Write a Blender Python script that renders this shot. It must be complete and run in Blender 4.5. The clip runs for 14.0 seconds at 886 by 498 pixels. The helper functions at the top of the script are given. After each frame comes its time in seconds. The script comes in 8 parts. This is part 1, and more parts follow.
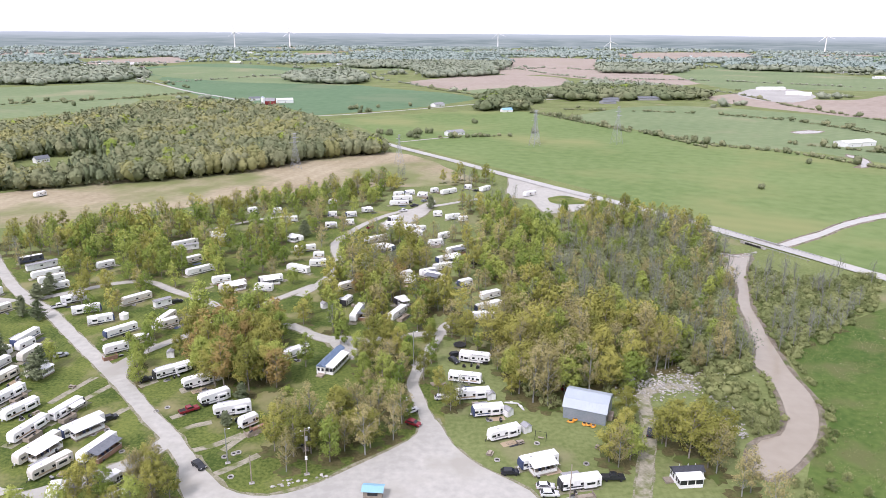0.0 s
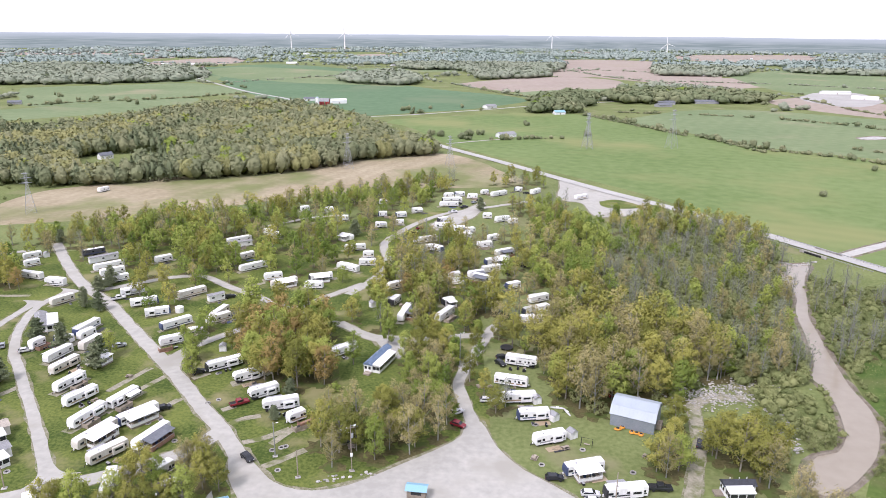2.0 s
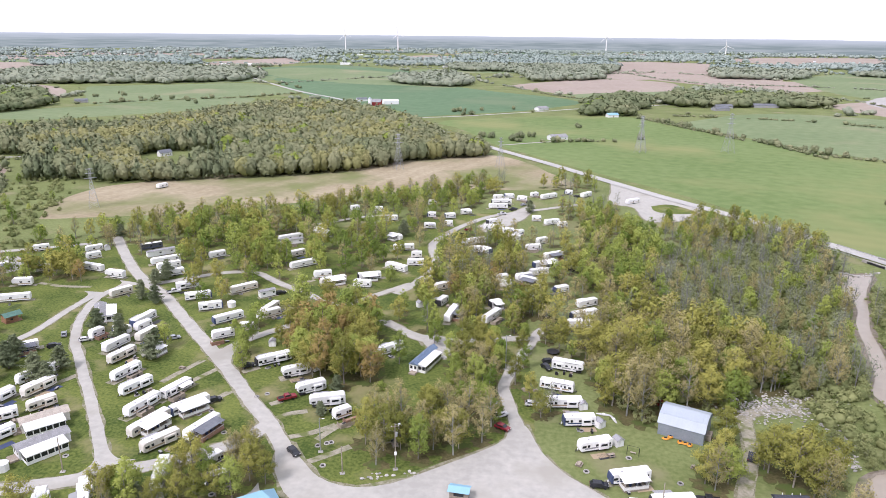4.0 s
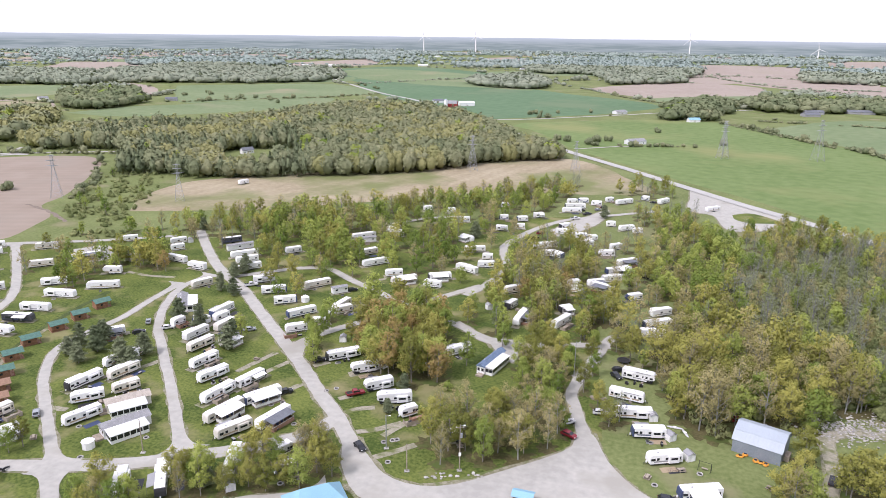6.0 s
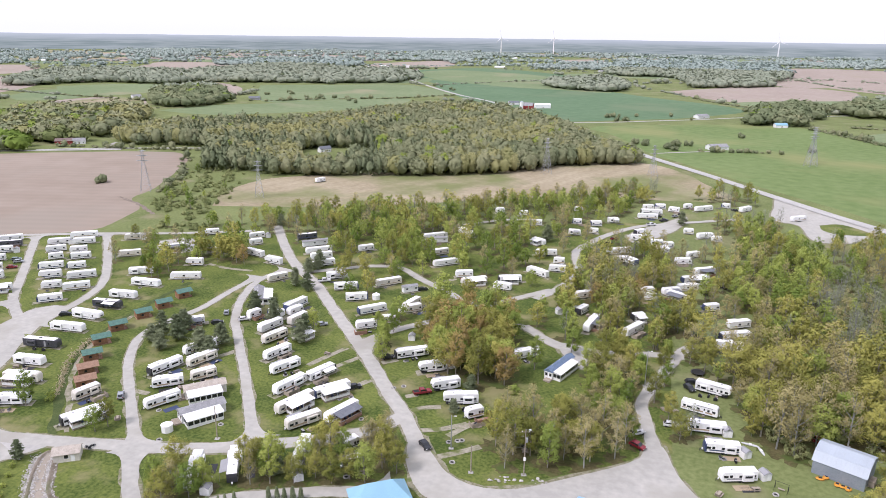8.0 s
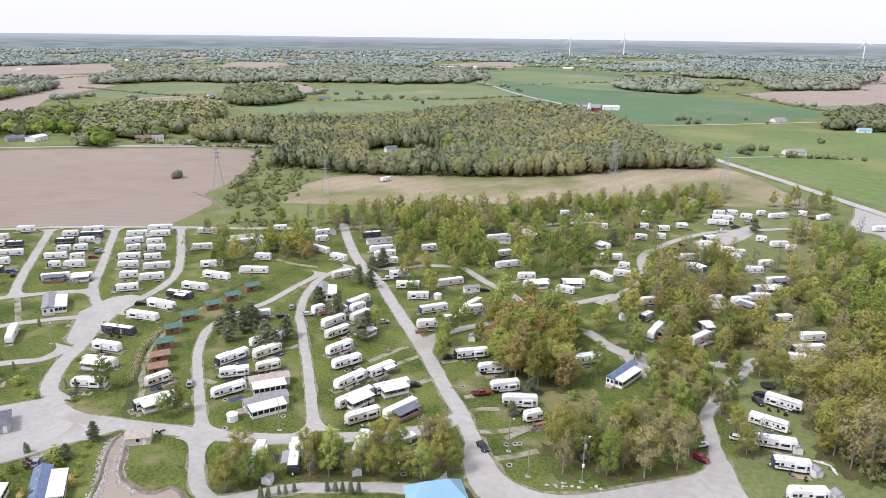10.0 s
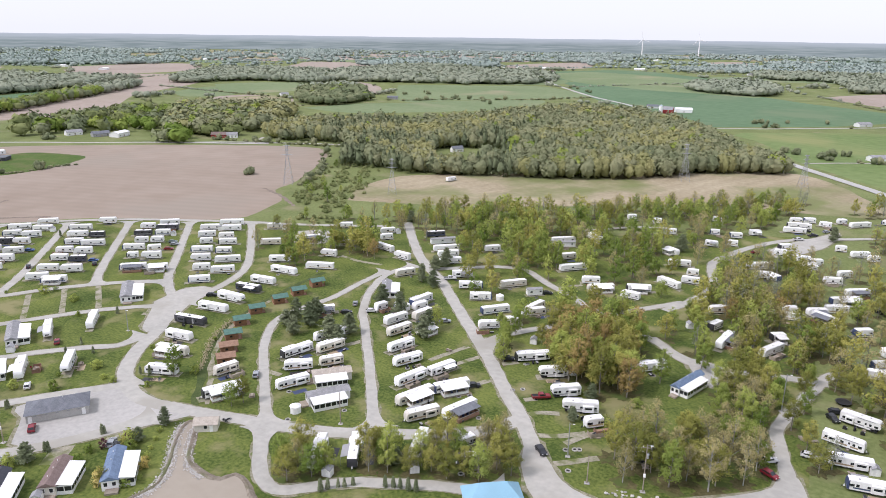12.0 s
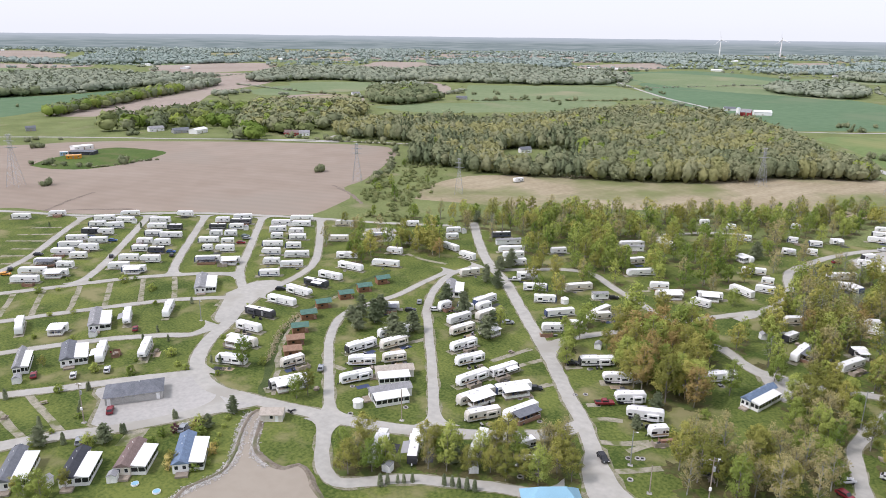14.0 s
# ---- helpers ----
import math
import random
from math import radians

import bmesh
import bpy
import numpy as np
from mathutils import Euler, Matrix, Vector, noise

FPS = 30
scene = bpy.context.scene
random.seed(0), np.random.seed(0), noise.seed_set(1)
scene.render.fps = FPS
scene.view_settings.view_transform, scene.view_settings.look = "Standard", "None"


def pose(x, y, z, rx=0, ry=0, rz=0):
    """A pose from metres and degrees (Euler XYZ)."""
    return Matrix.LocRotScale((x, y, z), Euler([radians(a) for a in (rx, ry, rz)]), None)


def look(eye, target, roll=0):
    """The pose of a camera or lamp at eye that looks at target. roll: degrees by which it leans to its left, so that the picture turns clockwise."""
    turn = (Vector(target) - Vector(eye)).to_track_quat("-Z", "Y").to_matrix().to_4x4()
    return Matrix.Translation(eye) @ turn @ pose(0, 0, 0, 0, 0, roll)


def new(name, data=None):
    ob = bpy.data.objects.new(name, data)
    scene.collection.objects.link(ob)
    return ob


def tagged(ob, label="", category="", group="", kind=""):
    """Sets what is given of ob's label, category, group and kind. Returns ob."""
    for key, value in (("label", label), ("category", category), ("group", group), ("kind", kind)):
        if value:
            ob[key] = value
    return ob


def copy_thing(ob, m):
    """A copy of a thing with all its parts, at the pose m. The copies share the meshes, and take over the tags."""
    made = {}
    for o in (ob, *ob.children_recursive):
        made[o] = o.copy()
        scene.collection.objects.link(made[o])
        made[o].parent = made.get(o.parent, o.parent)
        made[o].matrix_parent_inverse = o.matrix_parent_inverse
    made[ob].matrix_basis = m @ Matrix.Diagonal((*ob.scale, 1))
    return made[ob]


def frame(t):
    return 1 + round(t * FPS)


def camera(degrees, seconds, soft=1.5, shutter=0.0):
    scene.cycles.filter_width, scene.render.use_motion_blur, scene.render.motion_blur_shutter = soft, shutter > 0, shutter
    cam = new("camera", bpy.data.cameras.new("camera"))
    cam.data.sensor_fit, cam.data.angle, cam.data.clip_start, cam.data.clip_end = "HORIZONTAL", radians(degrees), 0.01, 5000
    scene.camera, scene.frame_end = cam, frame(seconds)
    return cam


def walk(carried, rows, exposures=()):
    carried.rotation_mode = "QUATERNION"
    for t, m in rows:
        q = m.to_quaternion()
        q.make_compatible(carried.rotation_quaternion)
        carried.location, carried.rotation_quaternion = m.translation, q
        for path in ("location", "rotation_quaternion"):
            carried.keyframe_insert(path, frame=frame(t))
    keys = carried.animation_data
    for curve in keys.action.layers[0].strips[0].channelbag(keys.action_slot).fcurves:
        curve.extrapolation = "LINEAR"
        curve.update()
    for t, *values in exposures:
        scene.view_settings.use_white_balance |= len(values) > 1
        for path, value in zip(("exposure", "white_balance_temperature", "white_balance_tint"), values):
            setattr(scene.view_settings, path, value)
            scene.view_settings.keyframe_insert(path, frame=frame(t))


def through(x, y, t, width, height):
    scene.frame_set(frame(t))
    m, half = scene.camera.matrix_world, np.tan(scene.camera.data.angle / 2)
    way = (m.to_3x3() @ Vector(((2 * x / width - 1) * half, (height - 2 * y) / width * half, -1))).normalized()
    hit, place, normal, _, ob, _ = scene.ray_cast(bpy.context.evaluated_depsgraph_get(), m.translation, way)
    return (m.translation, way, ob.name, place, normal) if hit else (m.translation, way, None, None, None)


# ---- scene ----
# ---- camera: the drone hovers and turns to its left ----
EYE = (0.0, 0.0, 105.0)
cam = camera(63.94, 14.0, soft=0.8)
ROWS = [
    (0.0, 0.00, -17.21, 0.42),
    (0.5, 1.12, -17.19, 0.47),
    (1.0, 2.16, -17.17, 0.48),
    (1.5, 3.13, -17.15, 0.44),
    (2.0, 4.12, -17.12, 0.49),
    (2.5, 5.13, -17.09, 0.54),
    (3.0, 6.14, -17.07, 0.55),
    (5.5, 12.34, -16.99, 0.67),
    (6.0, 14.18, -16.96, 0.69),
    (6.5, 15.81, -16.94, 0.70),
    (7.0, 17.36, -16.92, 0.72),
    (7.5, 18.80, -16.92, 0.74),
    (8.0, 20.16, -16.91, 0.74),
    (10.5, 26.71, -16.92, 0.71),
    (11.0, 27.99, -16.93, 0.72),
    (11.5, 29.38, -16.93, 0.69),
    (12.0, 30.79, -16.94, 0.70),
    (12.5, 32.20, -16.94, 0.67),
    (13.0, 33.60, -16.96, 0.68),
    (13.5, 34.90, -16.97, 0.65),
    (14.0, 36.28, -16.99, 0.64),
]


def aim(yaw, pitch, roll):
    y, p = radians(yaw), radians(pitch)
    way = Vector((-math.sin(y) * math.cos(p), math.cos(y) * math.cos(p), math.sin(p)))
    return look(EYE, Vector(EYE) + 100 * way, roll)


walk(cam, [(t, aim(yaw, pitch, roll)) for t, yaw, pitch, roll in ROWS], exposures=[(0, 0.34, 5950, 25), (7, 0.24, 5950, 25), (14, 0.07, 6000, 21)])

# ---- overcast daylight ----
SUN_HEIGHT, SUN_ROUND = 52.0, 215.0
world = bpy.data.worlds.new("overcast_sky")
scene.world = world
world.use_nodes = True
wn, wl = world.node_tree.nodes, world.node_tree.links
sky = wn.new("ShaderNodeTexSky")
sky.sky_type, sky.sun_disc = "NISHITA", False
sky.sun_elevation, sky.sun_rotation = radians(SUN_HEIGHT), radians(SUN_ROUND)
sky.air_density, sky.dust_density = 1.0, 1.0
cloud = wn.new("ShaderNodeMix")  # a thin even cloud deck over the sky's own light
cloud.data_type = "RGBA"
cloud.inputs[0].default_value = 0.86
cloud.inputs[7].default_value = (6.42, 6.62, 6.48, 1)
wl.new(sky.outputs["Color"], cloud.inputs[6])
wl.new(cloud.outputs[2], wn["Background"].inputs["Color"])
wn["Background"].inputs["Strength"].default_value = 0.143
sun_data = bpy.data.lights.new("sun", "SUN")
sun_data.energy, sun_data.angle, sun_data.color = 2.4, radians(12), (1.0, 0.95, 0.87)
sun = new("sun", sun_data)
e, a = radians(SUN_HEIGHT), radians(SUN_ROUND)
sun.matrix_world = look((0, 0, 300), Vector((0, 0, 300)) - Vector((math.sin(a) * math.cos(e), math.cos(a) * math.cos(e), math.sin(e))))


# ---- materials ----
def surface(name, dark, light, rough=0.85, coarse=0.3, fine=4.0, metal=0.0, wobble=0.0, bump=0.0, third=None, third_scale=0.02, spec=0.3, sharp=0.16, islands=0.0, rare=0.0, lines=None):
    """Two colours mixed by noise at two scales (waves per metre), a third in patches, object to object variation, fine relief."""
    m = bpy.data.materials.new(name)
    m.use_nodes = True
    n, l = m.node_tree.nodes, m.node_tree.links
    bsdf = n["Principled BSDF"]
    bsdf.inputs["Roughness"].default_value, bsdf.inputs["Metallic"].default_value = rough, metal
    bsdf.inputs["Specular IOR Level"].default_value = spec
    at = n.new("ShaderNodeTexCoord")

    def wave(scale, detail):
        w = n.new("ShaderNodeTexNoise")
        w.inputs["Scale"].default_value, w.inputs["Detail"].default_value = scale, detail
        l.new(at.outputs["Object"], w.inputs["Vector"])
        return w.outputs["Fac"]

    def mixed(fac, one, two):
        x = n.new("ShaderNodeMix")
        x.data_type = "RGBA"
        l.new(fac, x.inputs[0])
        for socket, value in ((x.inputs[6], one), (x.inputs[7], two)):
            if isinstance(value, tuple):
                socket.default_value = (*value, 1)
            else:
                l.new(value, socket)
        return x.outputs[2]

    def spread(fac, low, high):
        r = n.new("ShaderNodeMapRange")
        r.inputs["From Min"].default_value, r.inputs["From Max"].default_value = low, high
        l.new(fac, r.inputs["Value"])
        return r.outputs["Result"]

    big, small = wave(coarse, 3), wave(fine, 4)
    both = n.new("ShaderNodeMath")
    both.operation = "ADD"
    l.new(big, both.inputs[0]), l.new(small, both.inputs[1])
    colour = mixed(spread(both.outputs[0], 1 - 1.6 * sharp, 1 + 1.6 * sharp), dark, light)
    if third:
        colour = mixed(spread(wave(third_scale, 5), 0.52 + rare, 0.66 + rare), colour, third)
    if lines:  # long faint tracks: direction in degrees, spacing in metres, strength
        turn, band = n.new("ShaderNodeMapping"), n.new("ShaderNodeTexWave")
        turn.inputs["Rotation"].default_value[2] = radians(lines[0])
        band.inputs["Scale"].default_value, band.inputs["Distortion"].default_value = 0.314 / lines[1], 2.5
        band.inputs["Detail"].default_value, band.inputs["Detail Scale"].default_value = 2, 0.3
        l.new(at.outputs["Object"], turn.inputs["Vector"]), l.new(turn.outputs["Vector"], band.inputs["Vector"])
        soft = n.new("ShaderNodeMath")
        soft.operation = "MULTIPLY"
        soft.inputs[1].default_value = lines[2]
        l.new(band.outputs["Fac"], soft.inputs[0])
        colour = mixed(soft.outputs[0], colour, tuple(0.62 * v for v in dark))
    if wobble or islands:
        hsv = n.new("ShaderNodeHueSaturation")
        who = n.new("ShaderNodeObjectInfo").outputs["Random"] if wobble else n.new("ShaderNodeNewGeometry").outputs["Random Per Island"]
        r = n.new("ShaderNodeMapRange")
        k = wobble or islands
        r.inputs["To Min"].default_value, r.inputs["To Max"].default_value = 1 - k, 1 + k
        l.new(who, r.inputs["Value"]), l.new(r.outputs["Result"], hsv.inputs["Value"])
        l.new(colour, hsv.inputs["Color"])
        colour = hsv.outputs["Color"]
    l.new(colour, bsdf.inputs["Base Color"])
    if bump:
        b = n.new("ShaderNodeBump")
        b.inputs["Strength"].default_value, b.inputs["Distance"].default_value = 0.6, bump
        l.new(small, b.inputs["Height"]), l.new(b.outputs["Normal"], bsdf.inputs["Normal"])
    return m


def foliage(name, one, two, through=0.17, per_tree=0.9, per_leaf=0.07, joined=False):
    """Leaves: each tree lies between two colours, each leaf clump a little lighter or darker; some light passes through."""
    m = bpy.data.materials.new(name)
    m.use_nodes = True
    n, l = m.node_tree.nodes, m.node_tree.links
    n.remove(n["Principled BSDF"])
    mix = n.new("ShaderNodeMix")
    mix.data_type = "RGBA"
    mix.inputs[6].default_value, mix.inputs[7].default_value = (*one, 1), (*two, 1)
    tree = n.new("ShaderNodeAttribute") if joined else n.new("ShaderNodeObjectInfo")
    if joined:
        tree.attribute_name = "tint"
    tree, leaf = tree.outputs["Fac" if joined else "Random"], n.new("ShaderNodeNewGeometry").outputs["Random Per Island"]
    a = n.new("ShaderNodeMix")
    a.inputs[0].default_value = 1 - per_tree
    l.new(tree, a.inputs[2]), l.new(leaf, a.inputs[3]), l.new(a.outputs[0], mix.inputs[0])
    hsv = n.new("ShaderNodeHueSaturation")
    r = n.new("ShaderNodeMapRange")
    r.inputs["To Min"].default_value, r.inputs["To Max"].default_value = 1 - per_leaf, 1 + per_leaf
    l.new(leaf, r.inputs["Value"]), l.new(r.outputs["Result"], hsv.inputs["Value"]), l.new(mix.outputs[2], hsv.inputs["Color"])
    d, t, s = n.new("ShaderNodeBsdfDiffuse"), n.new("ShaderNodeBsdfTranslucent"), n.new("ShaderNodeMixShader")
    s.inputs[0].default_value = through
    for b in (d, t):
        l.new(hsv.outputs["Color"], b.inputs["Color"])
    l.new(d.outputs[0], s.inputs[1]), l.new(t.outputs[0], s.inputs[2])
    l.new(s.outputs[0], n["Material Output"].inputs["Surface"])
    return m


GRASS = surface("grass", (0.125, 0.155, 0.052), (0.21, 0.24, 0.095), coarse=0.03, fine=0.7, third=(0.24, 0.225, 0.125), third_scale=0.035, rare=0.05, bump=0.06, spec=0.1)
LAWN = surface("lawn", (0.055, 0.086, 0.019), (0.165, 0.193, 0.049), coarse=0.06, fine=1.1, third=(0.235, 0.22, 0.105), third_scale=0.07, rare=0.012, bump=0.05, spec=0.1, sharp=0.14)
# litter colour is also darkened to stand in for shade under trees
SHADED_LITTER = surface("shade_darkened_litter", (0.07, 0.066, 0.027), (0.145, 0.127, 0.06), coarse=0.15, fine=1.3, third=(0.09, 0.12, 0.034), third_scale=0.2, rare=-0.04, bump=0.06, spec=0.1)
GRAVEL = surface("gravel", (0.37, 0.36, 0.325), (0.475, 0.46, 0.415), coarse=0.05, fine=0.5, third=(0.36, 0.345, 0.30), third_scale=0.05, bump=0.02, spec=0.2)
PAD = surface("worn_gravel", (0.23, 0.22, 0.15), (0.38, 0.35, 0.28), coarse=0.3, fine=1.4, third=(0.14, 0.16, 0.055), third_scale=0.25, rare=-0.03, bump=0.02, spec=0.2)
VERGE = surface("gravel_verge", (0.17, 0.165, 0.095), (0.32, 0.30, 0.225), coarse=0.5, fine=2.0, third=(0.14, 0.17, 0.06), third_scale=0.4, bump=0.02, spec=0.1)
ASPHALT = surface("old_asphalt", (0.36, 0.35, 0.325), (0.455, 0.44, 0.41), coarse=0.04, fine=0.8, bump=0.01, spec=0.3)
PALE_ROAD = surface("sun_bleached_asphalt", (0.38, 0.37, 0.345), (0.48, 0.47, 0.44), coarse=0.04, fine=0.8, bump=0.01, spec=0.3)
WATER = surface("muddy_water", (0.30, 0.255, 0.195), (0.335, 0.29, 0.225), rough=0.16, coarse=0.02, fine=0.3, spec=0.5)
STONE = surface("grey_stone", (0.26, 0.25, 0.23), (0.48, 0.46, 0.43), coarse=0.5, fine=5, wobble=0.2, bump=0.03)
STONES = surface("loose_stones", (0.30, 0.29, 0.265), (0.48, 0.46, 0.43), coarse=0.5, fine=4, islands=0.3, bump=0.03)
PALE_BARK = surface("pale_grey_bark", (0.20, 0.20, 0.18), (0.34, 0.34, 0.31), coarse=0.6, fine=6, wobble=0.2)
BARK = surface("bark", (0.17, 0.15, 0.125), (0.34, 0.31, 0.27), coarse=0.6, fine=6, wobble=0.25, bump=0.02)
SOILS = {
    "tilled": surface("tilled_soil", (0.29, 0.235, 0.185), (0.345, 0.285, 0.23), coarse=0.008, fine=0.05, lines=(72, 9.0, 0.10), third=(0.31, 0.265, 0.215), third_scale=0.012, spec=0.1),
    "tan": surface("dry_meadow", (0.30, 0.25, 0.16), (0.42, 0.36, 0.25), coarse=0.015, fine=0.3, third=(0.19, 0.21, 0.085), third_scale=0.013, rare=-0.05, bump=0.05, spec=0.1, lines=(20, 14.0, 0.16)),
    "brown": surface("brown_soil", (0.31, 0.255, 0.21), (0.40, 0.335, 0.285), coarse=0.006, fine=0.1, third=(0.34, 0.29, 0.23), third_scale=0.006, lines=(40, 22.0, 0.1), spec=0.1),
    "green": surface("green_crop", (0.135, 0.195, 0.064), (0.192, 0.25, 0.096), coarse=0.006, fine=0.12, third=(0.235, 0.255, 0.105), third_scale=0.008, lines=(118, 15.0, 0.09), spec=0.1),
    "teal": surface("winter_wheat", (0.10, 0.17, 0.088), (0.135, 0.21, 0.115), coarse=0.005, fine=0.08, third=(0.15, 0.205, 0.115), third_scale=0.006, spec=0.1),
    "rough": surface("rough_bank_grass", (0.06, 0.105, 0.023), (0.115, 0.163, 0.042), coarse=0.03, fine=0.5, third=(0.12, 0.135, 0.05), third_scale=0.06, rare=-0.01, bump=0.08, spec=0.1),
}
# far meadows: distance haze is put into the greyer, paler base colour
SOILS["meadow"] = surface("haze_paled_meadow", (0.155, 0.21, 0.10), (0.215, 0.26, 0.135), coarse=0.006, fine=0.1, third=(0.28, 0.27, 0.165), third_scale=0.007, rare=0.06, lines=(28, 18.0, 0.08), spec=0.1)
SOILS["pale"] = surface("pale_yard", (0.34, 0.33, 0.305), (0.44, 0.425, 0.40), coarse=0.02, fine=0.2, spec=0.1)
SPRING = {  # two colours between which the trees of a kind lie
    "green": ("spring_green_leaves", (0.16, 0.235, 0.05), (0.42, 0.465, 0.118)),
    "olive": ("olive_yellow_leaves", (0.195, 0.21, 0.052), (0.46, 0.435, 0.118)),
    "russet": ("russet_leaves", (0.30, 0.22, 0.085), (0.43, 0.325, 0.125)),
    "brown": ("budding_tan_leaves", (0.295, 0.265, 0.115), (0.455, 0.40, 0.19)),
    "bare": ("grey_twigs", (0.225, 0.25, 0.165), (0.33, 0.35, 0.245)),
    "plum": ("plum_leaves", (0.10, 0.045, 0.055), (0.15, 0.07, 0.08)),
    "forsythia": ("yellow_flowers", (0.55, 0.43, 0.13), (0.62, 0.52, 0.2)),
    "shrub": ("shrub_leaves", (0.18, 0.215, 0.085), (0.33, 0.35, 0.155)),
    "pine": ("pine_needles", (0.15, 0.185, 0.10), (0.27, 0.30, 0.175)),
    "wood": ("mixed_wood_leaves", (0.185, 0.22, 0.12), (0.37, 0.365, 0.21)),
    "gold": ("golden_wood_leaves", (0.245, 0.26, 0.11), (0.39, 0.375, 0.175)),
    # dim and faint carry painted haze: paler, bluer leaf colours for far crowns
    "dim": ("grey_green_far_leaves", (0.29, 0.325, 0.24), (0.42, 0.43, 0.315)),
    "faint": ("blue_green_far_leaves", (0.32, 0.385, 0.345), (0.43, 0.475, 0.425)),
    "reed": ("dry_reeds", (0.55, 0.48, 0.33), (0.66, 0.58, 0.42)),
}
LEAVES = {k: foliage(*v) for k, v in SPRING.items()}
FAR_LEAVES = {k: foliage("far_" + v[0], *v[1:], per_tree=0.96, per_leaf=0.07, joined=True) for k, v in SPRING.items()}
WHITE = surface("white_siding", (0.78, 0.775, 0.76), (0.87, 0.87, 0.86), rough=0.45, coarse=0.25, fine=2.0, wobble=0.07)
CREAM = surface("cream_siding", (0.60, 0.565, 0.49), (0.71, 0.68, 0.61), rough=0.5, coarse=0.25, fine=2.0, wobble=0.1)
CHARCOAL = surface("charcoal_siding", (0.05, 0.052, 0.06), (0.10, 0.10, 0.11), rough=0.35, coarse=0.3, fine=2.0, wobble=0.3)
MEMBRANE = surface("white_roof_membrane", (0.76, 0.755, 0.74), (0.88, 0.88, 0.87), rough=0.6, coarse=0.5, fine=3.0, wobble=0.08)
GLASS = surface("dark_window_glass", (0.018, 0.02, 0.024), (0.03, 0.033, 0.038), rough=0.08, spec=0.6)
RUBBER = surface("tyre_rubber", (0.02, 0.02, 0.02), (0.04, 0.04, 0.04), rough=0.8)
STEEL = surface("galvanised_steel", (0.36, 0.37, 0.38), (0.48, 0.49, 0.50), rough=0.45, metal=0.6, fine=6)
TIMBER = surface("weathered_timber", (0.24, 0.20, 0.155), (0.38, 0.33, 0.27), coarse=0.8, fine=5, wobble=0.2, bump=0.01)
DECK = surface("stained_deck", (0.22, 0.12, 0.08), (0.32, 0.20, 0.14), coarse=0.8, fine=5, wobble=0.3)
LOG = surface("brown_log_siding", (0.19, 0.095, 0.05), (0.30, 0.165, 0.095), coarse=0.6, fine=5, wobble=0.15, bump=0.01)
STRIPE = {c: surface(c + "_stripe", tuple(0.85 * v for v in rgb), rgb, rough=0.4) for c, rgb in {"grey": (0.35, 0.35, 0.36), "tan": (0.42, 0.33, 0.22), "navy": (0.06, 0.08, 0.16), "black": (0.04, 0.04, 0.045), "red": (0.30, 0.05, 0.05)}.items()}
ROOFS = {c: surface(c + "_shingles", tuple((0.93 if c in ("metal", "sky") else 0.75) * v for v in rgb), tuple((1.04 if c in ("metal", "sky") else 1.15) * v for v in rgb), rough=0.5 if c in ("metal", "sky") else 0.85, coarse=0.7 if c not in ("metal", "sky") else 0.25, fine=4, bump=0.015 if c not in ("metal", "sky") else 0.0) for c, rgb in {
    "slate": (0.17, 0.18, 0.20), "black": (0.06, 0.063, 0.075), "brown": (0.21, 0.155, 0.14), "blue": (0.16, 0.22, 0.32), "grey": (0.30, 0.30, 0.305), "tan": (0.45, 0.40, 0.34), "green": (0.10, 0.19, 0.155), "sky": (0.27, 0.48, 0.61), "metal": (0.42, 0.47, 0.52), "rust": (0.30, 0.19, 0.13)}.items()}
PAINT = {c: surface(c + "_car_paint", tuple(0.9 * v for v in rgb), rgb, rough=0.25, metal=0.2, spec=0.6) for c, rgb in {
    "w": (0.75, 0.75, 0.75), "k": (0.03, 0.032, 0.038), "r": (0.26, 0.03, 0.04), "s": (0.38, 0.40, 0.42), "b": (0.06, 0.12, 0.32), "g": (0.20, 0.26, 0.25), "o": (0.75, 0.33, 0.04)}.items()}
BARN_RED = surface("barn_red_paint", (0.28, 0.04, 0.04), (0.36, 0.065, 0.06), fine=1.0)


# ---- mesh helpers ----
def obj(name, verts, faces, material, parent=None, label="", smooth=False):
    me = bpy.data.meshes.new(name)
    me.from_pydata(verts, [], faces)
    me.materials.append(material)
    if smooth:
        me.shade_smooth()
    ob = new(name, me)
    ob.parent = parent
    if label:
        tagged(ob, label)
    return ob


def part(name, bm, material, parent, label="", smooth=False):
    me = bpy.data.meshes.new(name)
    bm.to_mesh(me)
    bm.free()
    me.materials.append(material)
    if smooth:
        me.shade_smooth()
    ob = new(name, me)
    ob.parent = parent
    if label:
        tagged(ob, label)
    return ob


def block(bm, x, y, z, sx, sy, sz, m=None):
    """A box with its middle at x, y and its underside at z."""
    mat = Matrix.Translation((x, y, z + sz / 2)) @ (m or Matrix()) @ Matrix.Diagonal((sx, sy, sz, 1))
    return bmesh.ops.create_cube(bm, size=1, matrix=mat)["verts"]


def boxed(name, x, y, z, sx, sy, sz, material, parent, label="", bevel=0.0):
    bm = bmesh.new()
    block(bm, x, y, z, sx, sy, sz)
    if bevel:
        bmesh.ops.bevel(bm, geom=bm.edges[:], offset=bevel, segments=1 if bevel < 0.065 else 2, affect="EDGES")
    return part(name, bm, material, parent, label)


